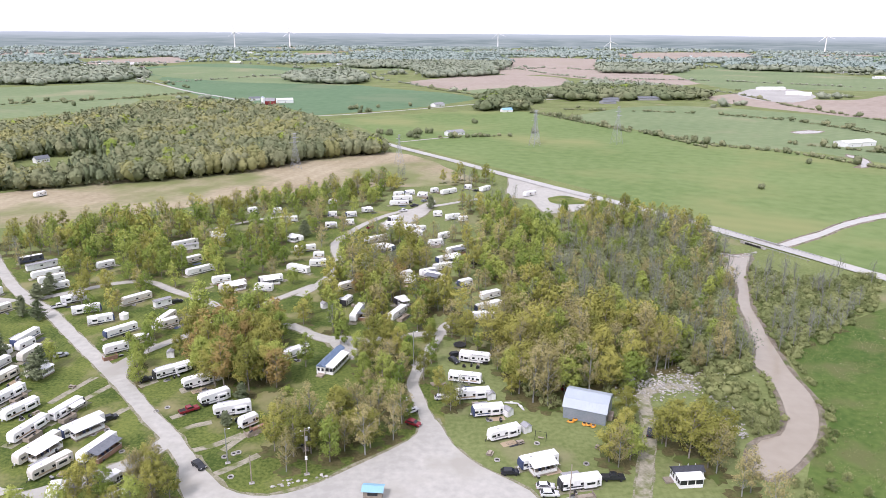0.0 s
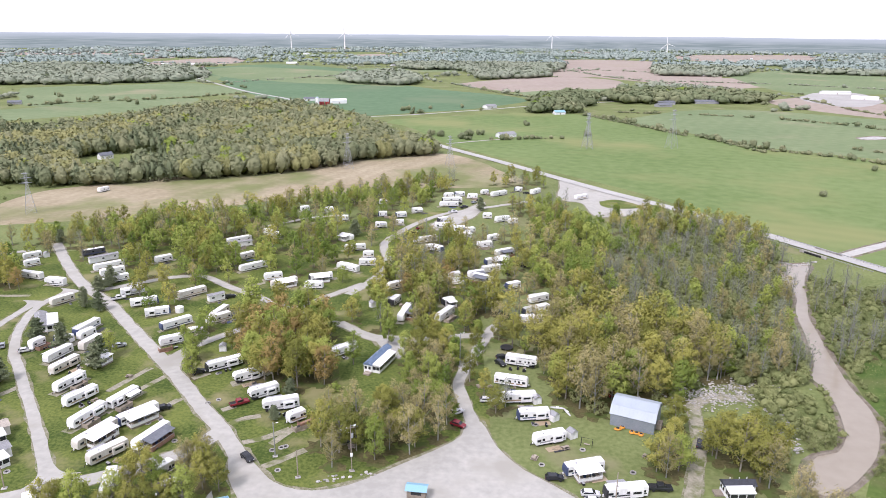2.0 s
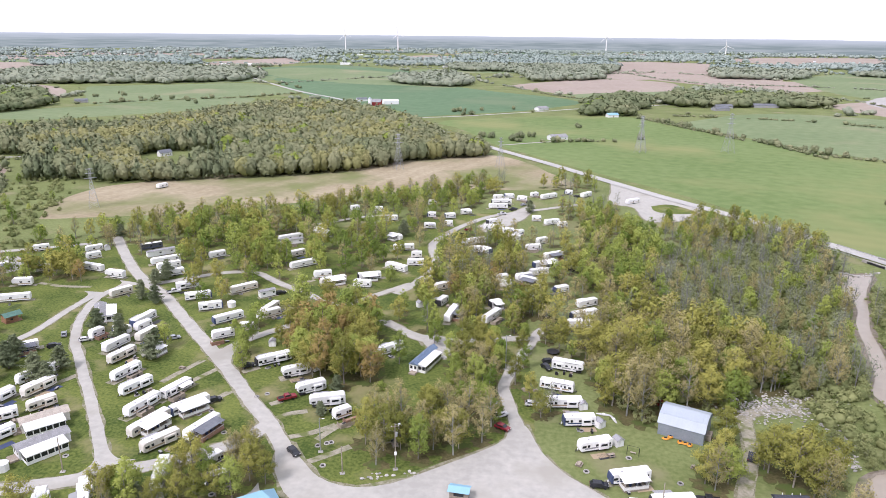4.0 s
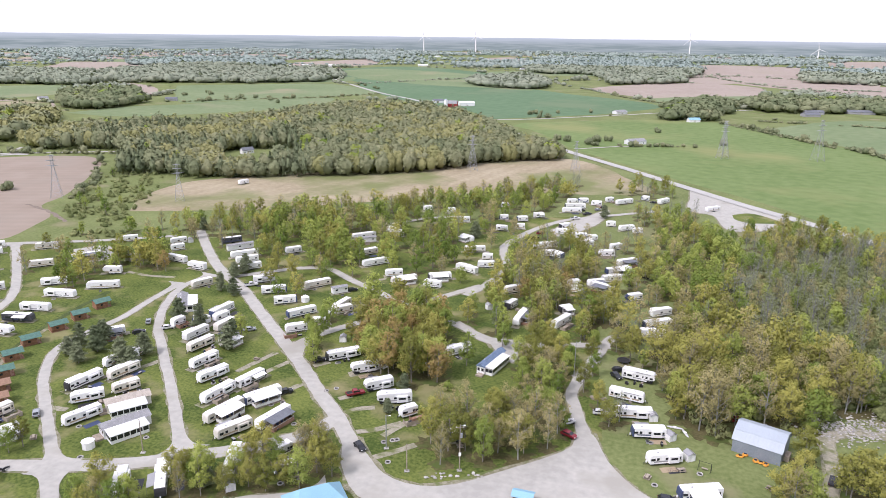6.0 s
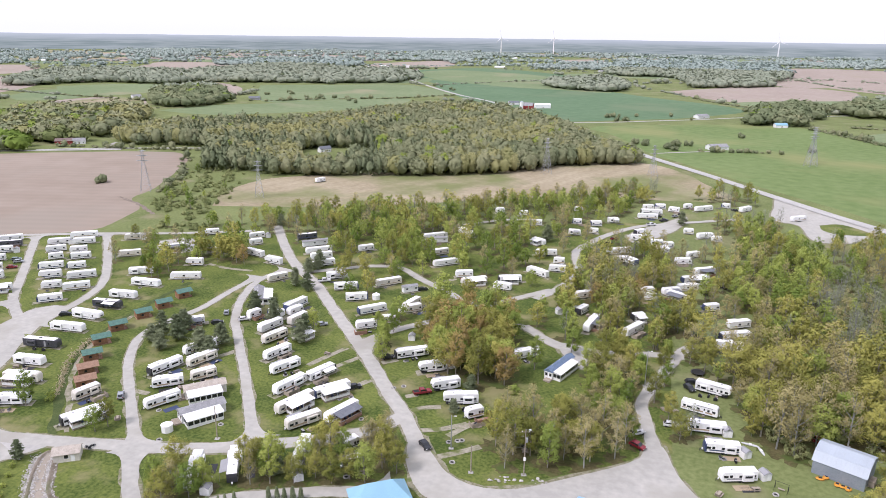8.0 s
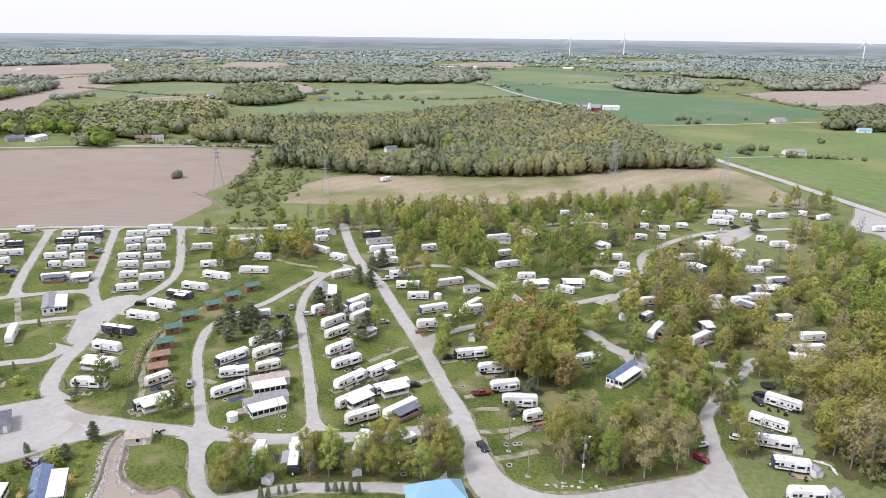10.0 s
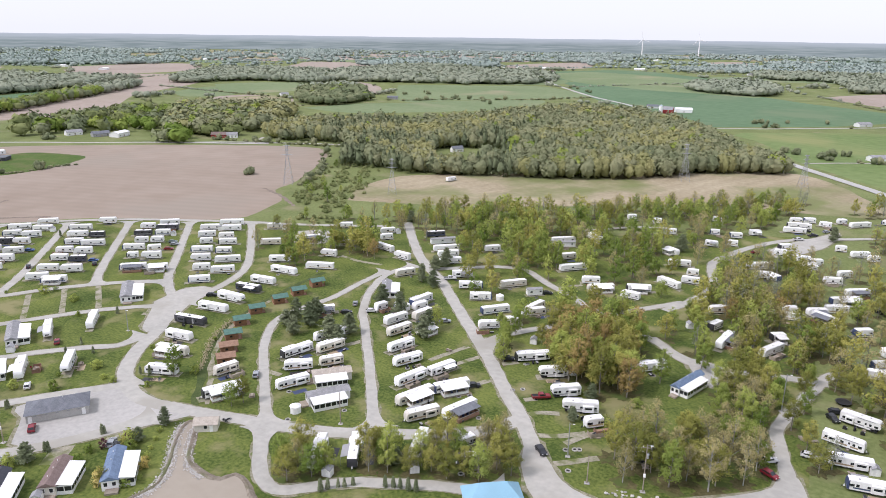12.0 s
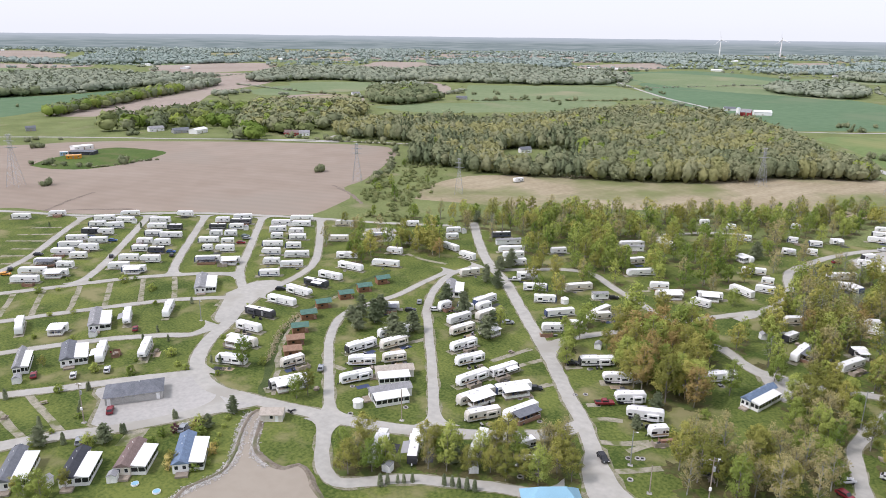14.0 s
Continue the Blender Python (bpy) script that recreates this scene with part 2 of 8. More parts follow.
def profile(name, pts, width, material, parent, label="", bevel=0.0, y=0.0):
    """A side profile (x, z) drawn out across the width."""
    bm = bmesh.new()
    a = [bm.verts.new((x, y - width / 2, z)) for x, z in pts]
    b = [bm.verts.new((x, y + width / 2, z)) for x, z in pts]
    bm.faces.new(a[::-1]), bm.faces.new(b)
    for i in range(len(pts)):
        j = (i + 1) % len(pts)
        bm.faces.new((a[i], a[j], b[j], b[i]))
    bmesh.ops.recalc_face_normals(bm, faces=bm.faces)
    if bevel:
        bmesh.ops.bevel(bm, geom=bm.edges[:], offset=bevel, segments=1 if bevel < 0.065 else 2, affect="EDGES")
    return part(name, bm, material, parent, label)


def tube(bm, p, q, r0, r1, sides=6):
    """A tapered round bar from p to q."""
    p, q = Vector(p), Vector(q)
    turn = (q - p).to_track_quat("Z", "Y").to_matrix().to_4x4()
    bmesh.ops.create_cone(bm, cap_ends=True, segments=sides, radius1=r0, radius2=r1, depth=(q - p).length, matrix=Matrix.Translation((p + q) / 2) @ turn)


def bar(name, p, q, r0, r1, material, parent, label="", sides=8):
    bm = bmesh.new()
    tube(bm, p, q, r0, r1, sides)
    return part(name, bm, material, parent, label)


def wheel(parent, x, y, r=0.34, w=0.22, plain=False):
    bm = bmesh.new()
    tube(bm, (x, y - w / 2, r), (x, y + w / 2, r), r, r, 12)
    t = part("wheel", bm, RUBBER, parent)
    if plain:
        return
    bm = bmesh.new()
    tube(bm, (x, y - w / 2 - 0.01, r), (x, y + w / 2 + 0.01, r), 0.6 * r, 0.6 * r, 10)
    part("rim", bm, STEEL, t)


def base(name, label, category, group=""):
    return tagged(new(name), label, category, group)


made = {}


def place(key, build, m):
    """Builds a thing once, and copies it from then on."""
    if key in made:
        return copy_thing(made[key], m)
    made[key] = build()
    made[key].matrix_basis = m
    return made[key]


def smooth_line(pts, step=4.0):
    """A curve through the points, in steps of some metres."""
    p = [Vector(q) for q in pts]
    p = [2 * p[0] - p[1], *p, 2 * p[-1] - p[-2]]
    line = []
    for i in range(1, len(p) - 2):
        n = max(2, int((p[i + 1] - p[i]).length / step))
        for k in range(n):
            u = k / n
            line.append(0.5 * (2 * p[i] + (p[i + 1] - p[i - 1]) * u + (2 * p[i - 1] - 5 * p[i] + 4 * p[i + 1] - p[i + 2]) * u * u + (3 * p[i] - p[i - 1] - 3 * p[i + 1] + p[i + 2]) * u ** 3))
    return [*line, p[-2]]


def ragged(pts, step, jag, bend=True):
    """The outline of a patch with its corners eased and its edge uneven."""
    ring = smooth_line([*pts, pts[0]], step)[:-1] if bend else [Vector(a).lerp(Vector(b), k / 8) for a, b in zip(pts, [*pts[1:], pts[0]]) for k in range(8)]
    return [q + jag * Vector((noise.noise((q.x / (6 * step) + 7, q.y / (6 * step), 0)), noise.noise((q.x / (6 * step), q.y / (6 * step), 9)))) for q in ring]


def inside(x, y, ring):
    hit = False
    for (x1, y1), (x2, y2) in zip(ring, [*ring[1:], ring[0]]):
        if (y1 > y) != (y2 > y) and x < (x2 - x1) * (y - y1) / (y2 - y1) + x1:
            hit = not hit
    return hit


# ---- where the buildings stand: x, y, turn, length, width ----
SITES = {
    "wash": (-186.0, 98.9, 55, 15.6, 8.3),
    "pump": (-143.6, 115.3, 37, 6.1, 4.0),
    "shed": (43.1, 182.1, -20, 11.9, 11.5),
    "hut": (-15.9, 141.8, -4, 5.0, 2.8),
    "redbarn": (-250.1, 1032.2, 3, 16.5, 11.0),
    "longbarn": (-234.3, 1060.5, 24, 23.0, 12.0),
    "whitehouse": (11.1, 739.7, 33, 19.0, 10.4),
    "greenhouse": (242.9, 1376.4, 25, 35.5, 16.0),
    "greybarn": (245.9, 1084.3, 23, 22.5, 12.4),
    "bluebarn": (83.4, 960.3, 23, 14.7, 8.1),
    "bungalow": (-703.2, 433.9, 77, 15.5, 8.5),
    "greyhouse": (-672.5, 443.5, 73, 16.5, 9.1),
    "hoop": (-657.0, 454.5, 109, 18.8, 10.4),
    "greyshed": (-801.3, 349.8, 69, 9.4, 5.2),
    "redhouse": (-570.2, 507.7, 34, 15.7, 8.6),
    "whitewing": (-559.2, 514.3, 41, 10.6, 5.8),
    "woodhouse": (-324.7, 567.6, 58, 10.8, 5.9),
    "roadhouse": (-9.0, 1025.3, 45, 18.5, 10.2),
}
SITES.update({
    "works_a": (615.6, 1369.4, 5, 49.9, 16.0),
    "works_b": (616.5, 1260.9, -29, 39.8, 16.0),
    "farmh": (-287.4, 1094.2, 25, 16.1, 8.9),
    "bluetrailer": (-623.9, 296.1, 71, 5.7, 3.1),
    "container": (-616.6, 309.7, 40, 20.4, 11.2),
    "van_box": (-644.9, 322.9, 89, 17.0, 9.4),
    "bus": (-602.5, 294.0, 54, 11.1, 6.1),
    "d_house": (-679.9, 973.7, 25, 17.1, 9.4),
    "e_house": (-860.7, 913.2, 69, 14.2, 7.8),
    "f_house": (-744.8, 969.6, 59, 18.2, 10.0),
    "g_house": (258.2, 1123.4, 4, 25.0, 13.7),
    "h_house": (324.0, 1147.8, 4, 36.5, 16.0),
    "i_house": (398.4, 688.6, 23, 38.9, 16.0),
    "j_house": (1061.5, 1961.0, 7, 32.6, 16.0),
    "k_house": (-315.3, 2210.4, 31, 16.4, 9.0),
    "l_house": (-273.8, 2128.5, 31, 20.9, 11.5),
    "m_house": (1031.4, 1731.1, 6, 25.9, 14.2),
})


# ---- the ground and what lies on it ----
bm = bmesh.new()
bmesh.ops.create_circle(bm, cap_ends=True, segments=96, radius=4450)
ground = part("ground", bm, GRASS, None)
tagged(ground, "rough green and yellowing grassland reaching the horizon", "ground", kind="structure")
layer = {"field": 0.02, "pad": 0.09, "apron": 0.14, "road": 0.15, "shade": 0.055}  # heights of the thin sheets, metres
taken = []  # stretches that trees keep clear of: x, y, radius


def next_layer(kind):
    layer[kind] += {"field": 0.0004, "pad": 0.0003, "apron": 0.001, "road": 0.0008, "shade": 0.00003}[kind]
    return layer[kind]


def sheet(name, ring, material, label, category, kind="field"):
    z = next_layer(kind)
    bm = bmesh.new()
    f = bm.faces.new([bm.verts.new((q[0], q[1], z)) for q in ring])
    bmesh.ops.triangulate(bm, faces=[f])
    bmesh.ops.recalc_face_normals(bm, faces=bm.faces)
    if sum(f.normal.z for f in bm.faces) < 0:
        bmesh.ops.reverse_faces(bm, faces=bm.faces)
    return tagged(part(name, bm, material, None), label, category, kind="structure")


OPEN = []  # outlines of the open fields


def field(name, pts):
    kind = name.split("_")[0]
    far = max(Vector(p).length for p in pts)
    label = {"tilled": "bare tilled brown field with faint track marks", "tan": "dry tan meadow with green streaks", "brown": "distant bare brown ploughed field", "green": "bright green grass crop field", "meadow": "far green meadow paled by painted haze, with dry streaks", "teal": "blue-green winter wheat field", "pale": "pale gravel yard of a distant works", "rough": "rough green river meadow with brown streaks"}[kind]
    OPEN.append([tuple(q) for q in pts])
    sheet("field_" + name, ragged(pts, 8 if far < 900 else 25, 5 if far < 900 else 12), SOILS[kind], label, "field")


def road(name, width, pts):
    width *= 0.83 if width < 7 else 1
    line = smooth_line(pts, 1.6 if width < 7 else 10.0)
    z, verts, faces = next_layer("road") + 0.25 * (name == "hwy"), [], []
    mouths = name.split("_")[0] in ("lane", "cross", "pond")  # lanes widen where they meet
    run = np.concatenate([[0], np.cumsum([(b - a).length for a, b in zip(line, line[1:])])])
    for i, q in enumerate(line):
        a, b = line[max(0, i - 1)], line[min(len(line) - 1, i + 1)]
        side = Vector((-(b - a).y, (b - a).x)).normalized()
        for s in (-1, 1):
            flare = 5.5 * math.exp(-min(run[i], run[-1] - run[i]) / 2.4) if mouths else 0
            e = q + s * side * (width / 2 + flare + 0.35 * noise.noise((q.x / 5, q.y / 5, 3 * s)))
            verts.append((e.x, e.y, z))
        taken.append((q.x, q.y, width / 2 + 1.2))
        if i:
            k = 2 * i
            faces.append((k - 2, k, k + 1, k - 1)[::-1])
    if width < 7:
        ribbon("pavement_shoulder", pts, width + 1.0, VERGE, "thin worn gravel and grass verge of the lane", "pavement", "pad", 0.8)
    paved = name in ("hwy", "far_a", "far_b", "far_c", "far_e")
    ob = obj("road_" + name, verts, faces, PALE_ROAD if paved else PAD if name == "trail_r" else GRAVEL)
    tagged(ob, "grey paved country road with pale gravel shoulders" if paved else "worn dirt track among trees" if name == "trail_r" else "pale grey packed gravel campground lane", "road", kind="structure")


def apron(name, pts):
    ring = ragged(pts, 4, 1.0)
    worn = name == "apron_wash"
    sheet("road_" + name, ring, ASPHALT if worn else GRAVEL, "wide grey worn asphalt yard" if worn else "wide pale packed gravel turning area", "road", "apron")
    for q in ring[::2]:
        taken.append((q.x, q.y, 3.0))
    edge = []
    for i, q in enumerate(ring):  # a worn gravelly rim that runs out into the grass
        t = ring[(i + 1) % len(ring)] - ring[i - 1]
        out = Vector((t.y, -t.x)).normalized()
        out = -out if inside(*(q + 0.5 * out), [tuple(p) for p in ring]) else out
        edge.append(q + out * max(0.15, 0.9 + 1.3 * noise.noise((q.x / 5, q.y / 5, 1)) + 0.5 * noise.noise((q.x / 1.3, q.y / 1.3, 4))))
    sheet("pavement_rim", edge, VERGE, "worn gravel and dry grass along the edge of the turning area", "pavement", "pad")


def lawn(pts):
    sheet("ground_lawn", ragged(pts, 20, 5, False), LAWN, "mown green campground lawn with worn yellow patches", "lawn")


def ribbon(name, pts, width, material, label, category, kind, jag=0.35):
    line, z, verts, faces = smooth_line(pts, 1.3), next_layer(kind), [], []
    for i, q in enumerate(line):
        a, b = line[max(0, i - 1)], line[min(len(line) - 1, i + 1)]
        side = Vector((-(b - a).y, (b - a).x)).normalized()
        for s in (-1, 1):
            e = q + s * side * (width / 2 + jag * noise.noise((q.x / 6, q.y / 6, 3 * s)) + 0.25 * jag * noise.noise((q.x / 1.5, q.y / 1.5, 5 * s)))
            verts.append((e.x, e.y, z))
        if i:
            faces.append((2 * i + 1, 2 * i + 0, 2 * i - 2, 2 * i - 1)[::-1])
    return tagged(obj(name, verts, faces, material), label, category, kind="structure"), line


def strip(width, pts):
    _, line = ribbon("pavement_pad", pts, width, PAD, "worn gravel site strip with grass growing in", "pavement", "pad", 0.3)
    taken.extend((q.x, q.y, 1.5) for q in line)


def ditch(pts):
    _, line = ribbon("ground_ditch", pts, 2.6, surface("damp_ditch_grass", (0.05, 0.075, 0.025), (0.10, 0.125, 0.045), coarse=0.2, fine=2.0, spec=0.1), "dark damp grassy drainage ditch", "ditch", "pad", 0.8)
    taken.extend((q.x, q.y, 2.5) for q in line)


def ruts(pts):
    ribbon("ground_ruts", pts, 2.4, RUT, "dark damp wheel ruts in the tilled field", "ground", "pad", 1.2)


def dirt_path(pts):
    ribbon("ground_path", pts, 1.7, PAD, "bare trodden dirt path along the ditch", "path", "pad", 0.8)


def water(name, pts):
    """Still muddy water with a low uneven earth bank all round it."""
    ring = ragged(pts, 4, 1.2)
    # the creek's base colour is paled to paint in the sky's reflection
    sheet(name, ring, WATER if name != "water_creek" else surface("sky_reflection_creek", (0.38, 0.355, 0.31), (0.46, 0.435, 0.385), rough=0.2, coarse=0.02, fine=0.3, spec=0.5), "still brown muddy water", "water", "pad")
    verts, faces, n = [], [], len(ring)
    for i, q in enumerate(ring):
        t = ring[(i + 1) % n] - ring[i - 1]
        out = Vector((t.y, -t.x)).normalized()
        if inside(*(q + 0.6 * out), [tuple(p) for p in ring]):
            out = -out
        wide = 1.1 + 0.7 * noise.noise((q.x / 6, q.y / 6, 2))
        for d, z in ((-0.25, 0.05), (0.35 * wide, 0.42), (1.4 * wide, 0.015)):
            verts.append((*(q + d * out), z))
    for i in range(n):
        j = (i + 1) % n
        for k in (0, 1):
            faces.append((3 * i + k, 3 * j + k, 3 * j + k + 1, 3 * i + k + 1))
    tagged(obj("bank_" + name[6:], verts, faces, BANK), "low bare earth and stone bank of the water", "bank", kind="structure")
    for q in ring:
        taken.append((q.x, q.y, 1.5))
    water_rings.append(ring)


def island(pts):
    sheet("ground_island", ragged(pts, 3, 0.6), LAWN, "mown grass island in the gravel", "lawn", "road")


water_rings = []
RUT = surface("damp_ruts", (0.17, 0.135, 0.105), (0.27, 0.225, 0.18), coarse=0.2, fine=1.0, spec=0.2)
BANK = surface("bank_earth", (0.14, 0.115, 0.085), (0.27, 0.235, 0.185), coarse=0.4, fine=2.5, third=(0.10, 0.12, 0.04), third_scale=0.12, bump=0.05)
lawn([(-491.4, 142.8), (-372.9, 233.2), (-298.6, 281.0), (-251.8, 297.3), (-162.3, 330.7), (-66.4, 407.1), (-18.4, 425.2), (3.2, 172.0), (-172.9, 38.2)])
field("tilled_west", [(-450, 137), (-751, 241), (-720, 285), (-669, 366), (-576, 441), (-469, 504), (-424, 502), (-384, 443), (-355, 381), (-347, 356), (-319, 329), (-306, 289), (-325, 270), (-378, 236), (-410, 202), (-464, 178)])
field("tan_meadow", [(-288, 358), (-301, 390), (-299, 446), (-255, 486), (-203, 521), (-145, 565), (-92, 612), (-45, 628), (-10, 585), (22, 511), (4, 491), (-63, 479), (-132, 441), (-204, 387)])
field("green_east", [(-47, 692), (-100, 812), (-121, 875), (65, 976), (153, 904), (216, 769), (258, 681), (339, 627), (389, 566), (361, 393), (236, 246), (217, 280), (193, 321), (178, 347), (157, 384), (104, 466), (50, 541), (7, 610)])
field("teal_north", [(-636, 1599), (-492, 1630), (-316, 1553), (-84, 1321), (53, 1168), (-4, 1049), (-167, 905), (-213, 980), (-384, 1142)])
field("teal_far", [(-863, 1911), (-802, 2063), (-674, 2228), (-451, 2052), (-255, 1808), (-323, 1590), (-499, 1650), (-652, 1639)])
field("brown_e", [(-91, 1491), (48, 1703), (169, 1766), (270, 1671), (251, 1482), (152, 1282), (99, 1258), (30, 1302)])
field("brown_f", [(124, 2016), (296, 2615), (517, 2550), (665, 2314), (470, 1615), (335, 1622), (203, 1867)])
field("brown_g", [(428, 1207), (549, 1294), (631, 1163), (880, 1322), (588, 873), (502, 977), (437, 1086)])
field("brown_h", [(-931, 426), (-1085, 602), (-1255, 826), (-1456, 1097), (-1308, 1127), (-1183, 988), (-1061, 774), (-921, 631), (-858, 536), (-879, 456)])
field("brown_i", [(-995, 1179), (-966, 1259), (-826, 1149), (-736, 976), (-818, 992)])
field("brown_j", [(-936, 816), (-928, 886), (-840, 907), (-753, 799), (-821, 736)])
field("brown_k", [(-1844, 1140), (-2046, 1333), (-1926, 1613), (-1631, 1385), (-1573, 1187), (-1582, 1029)])
field("brown_l", [(-1568, 1669), (-1771, 2036), (-1574, 2052), (-1337, 1829), (-1333, 1631)])
field("brown_m", [(-1127, 2328), (-1012, 2727), (-836, 2362), (-856, 2202), (-976, 2036)])
field("brown_n", [(704, 3123), (957, 3632), (1541, 3766), (1245, 2980), (847, 2797)])
field("brown_o", [(-662, 3059), (-525, 3328), (-416, 3087), (-480, 2773)])
field("tan_q", [(-866, 768), (-912, 849), (-859, 916), (-773, 828), (-779, 759)])
field("brown_r", [(6, 2127), (249, 2851), (568, 2800), (510, 2419), (312, 1885), (156, 1771)])
field("brown_s", [(346, 1630), (525, 1815), (663, 1664), (498, 1477), (350, 1433)])
field("brown_p", [(-3754, 1460), (-3641, 1660), (-2974, 1485), (-2707, 1230), (-2811, 1089)])
field("meadow_n1", [(-852, 1238), (-741, 1331), (-598, 1406), (-435, 1231), (-498, 1123), (-586, 1013), (-653, 960)])
field("meadow_n2", [(-703, 777), (-685, 868), (-633, 930), (-547, 1053), (-473, 1111), (-444, 960), (-529, 839), (-608, 768)])
field("meadow_n3", [(-1157, 1032), (-1125, 1131), (-1023, 1184), (-911, 1011), (-934, 914), (-1004, 904)])
field("teal_n4", [(-1223, 434), (-1235, 501), (-1202, 591), (-1239, 722), (-1155, 683), (-1007, 477), (-952, 382), (-966, 339)])
field("meadow_n5", [(-1069, 853), (-1111, 970), (-1043, 996), (-942, 873), (-980, 804)])
field("meadow_n6", [(-780, 1845), (-724, 2053), (-419, 1893), (-184, 1425), (-321, 1441), (-549, 1550)])
field("meadow_e2", [(153, 904), (255, 1033), (379, 1042), (471, 975), (574, 851), (406, 591), (345, 640), (262, 692), (220, 782)])
field("meadow_e3", [(576, 1893), (908, 2292), (998, 1945), (1023, 1544), (905, 1361), (708, 1370), (542, 1355)])
field("rough_se", [(121, 254), (138, 239), (186, 267), (219, 226), (118, 107), (69, 113), (95, 157), (111, 179), (114, 192), (116, 215)])
field("rough_yard", [(-595, 254), (-622, 294), (-634, 341), (-588, 363), (-564, 359), (-546, 321), (-544, 277), (-567, 258)])
field("pale_yard", [(512, 1291), (592, 1399), (665, 1392), (658, 1292), (574, 1140), (520, 1118), (506, 1213)])
water("water_river", [(135.8, 330.8), (126.7, 302.9), (126.6, 288.4), (120.0, 270.6), (115.2, 251.1), (107.8, 221.6), (103.0, 211.6), (104.0, 205.2), (99.8, 184.3), (97.1, 176.1), (91.8, 169.7), (85.4, 167.6), (79.5, 160.8), (78.3, 154.2), (80.0, 150.5), (84.5, 152.5), (94.0, 160.6), (101.3, 167.7), (107.0, 178.5), (111.8, 193.6), (113.3, 206.9), (115.7, 224.9), (121.0, 255.0), (126.4, 275.0), (137.7, 306.0), (150.1, 331.6)])
water("water_creek", [(171.1, 350.2), (183.7, 359.8), (207.3, 376.9), (234.3, 398.0), (268.9, 418.9), (350.8, 460.6), (341.5, 447.5), (261.6, 406.5), (228.2, 386.8), (201.6, 365.6), (178.4, 348.4), (170.3, 343.3)])
water("water_pond", [(-130.2, 73.1), (-134.0, 80.6), (-132.8, 87.7), (-133.4, 91.9), (-136.9, 97.3), (-139.6, 100.5), (-145.5, 106.5), (-149.7, 112.4), (-150.5, 115.3), (-149.0, 115.3), (-143.7, 109.7), (-136.9, 102.6), (-131.6, 99.8), (-126.4, 99.1), (-122.1, 100.8), (-120.8, 104.3), (-116.8, 103.4), (-112.2, 100.0), (-104.1, 92.9)])
water("water_farpond", [(380.6, 782.0), (406.5, 797.1), (419.9, 788.6), (399.3, 769.8), (380.5, 768.8)])
water("water_loop", [(362.5, 634.5), (365.4, 617.0), (360.1, 594.8), (344.2, 571.1), (333.4, 570.7), (346.7, 583.8), (357.1, 608.2), (356.0, 622.4)])
strip(2.2, [(-299.6, 126.1), (-287.3, 117.6), (-274.1, 109.2)])
strip(2.2, [(-291.9, 137.4), (-278.8, 128.2), (-267.1, 119.6)])
strip(2.2, [(-285.9, 147.6), (-272.7, 138.7), (-260.7, 130.6)])
strip(2.2, [(-279.6, 159.1), (-266.6, 150.3), (-252.6, 140.8)])
strip(2.2, [(-272.3, 169.6), (-258.9, 160.7), (-247.4, 152.8)])
strip(2.2, [(-305.1, 116.6), (-293.5, 108.8), (-282.7, 101.0)])
strip(5.0, [(-162.6, 102.6), (-158.0, 95.4)])
strip(5.5, [(-169.6, 91.3), (-163.3, 82.3)])
strip(2.2, [(-211.5, 79.8), (-196.5, 77.6), (-181.6, 75.3)])
strip(2.2, [(-208.2, 69.8), (-196.5, 68.5), (-186.2, 67.6)])
strip(2.2, [(-71.8, 168.7), (-68.5, 172.0), (-64.0, 174.3)])
strip(2.2, [(-66.1, 159.5), (-59.6, 163.1), (-53.8, 168.3)])
strip(2.2, [(-57.0, 149.1), (-52.4, 153.1), (-46.9, 158.6)])
strip(2.2, [(-76.1, 176.2), (-73.1, 179.0)])
strip(2.2, [(-92.4, 194.3), (-88.4, 198.5)])
strip(2.2, [(-147.6, 173.7), (-144.7, 179.6), (-142.2, 185.2)])
strip(2.2, [(-106.4, 183.6), (-103.7, 189.9), (-100.8, 196.3)])
strip(2.2, [(-94.3, 173.6), (-92.6, 177.6), (-90.5, 182.1)])
strip(2.2, [(-97.5, 282.9), (-100.8, 278.6), (-105.1, 273.5)])
strip(2.2, [(-161.1, 266.3), (-151.6, 275.8)])
strip(2.2, [(-212.2, 259.0), (-200.1, 257.1), (-187.4, 258.2)])
strip(2.2, [(-114.2, 183.8), (-112.0, 191.0), (-108.6, 200.5)])
strip(2.2, [(-229.3, 159.0), (-211.0, 169.4)])
strip(2.2, [(-360.1, 152.5), (-370.8, 144.0)])
strip(2.2, [(-372.0, 160.9), (-387.5, 148.5)])
strip(2.2, [(-381.4, 169.7), (-395.1, 157.3)])
strip(2.2, [(-391.4, 179.2), (-403.3, 168.2)])
strip(2.2, [(-350.9, 145.6), (-362.5, 135.3)])
strip(2.2, [(-340.3, 139.4), (-349.7, 129.9)])
strip(2.2, [(-148.6, 149.4), (-153.5, 149.2)])
strip(2.2, [(-52.5, 168.9), (-56.9, 160.4)])
ditch([(-155.6, 121.0), (-162.7, 128.7), (-172.1, 139.0), (-182.5, 150.9), (-190.8, 163.6), (-195.7, 177.6), (-199.4, 195.3), (-201.6, 214.8), (-202.9, 235.3)])
ruts([(-436.7, 191.3), (-444.2, 201.5), (-453.1, 215.5), (-463.8, 236.2)])
ruts([(-431.5, 195.2), (-420.0, 209.4), (-400.3, 226.3)])
ruts([(-355.7, 352.6), (-327.4, 340.0), (-302.5, 324.1)])
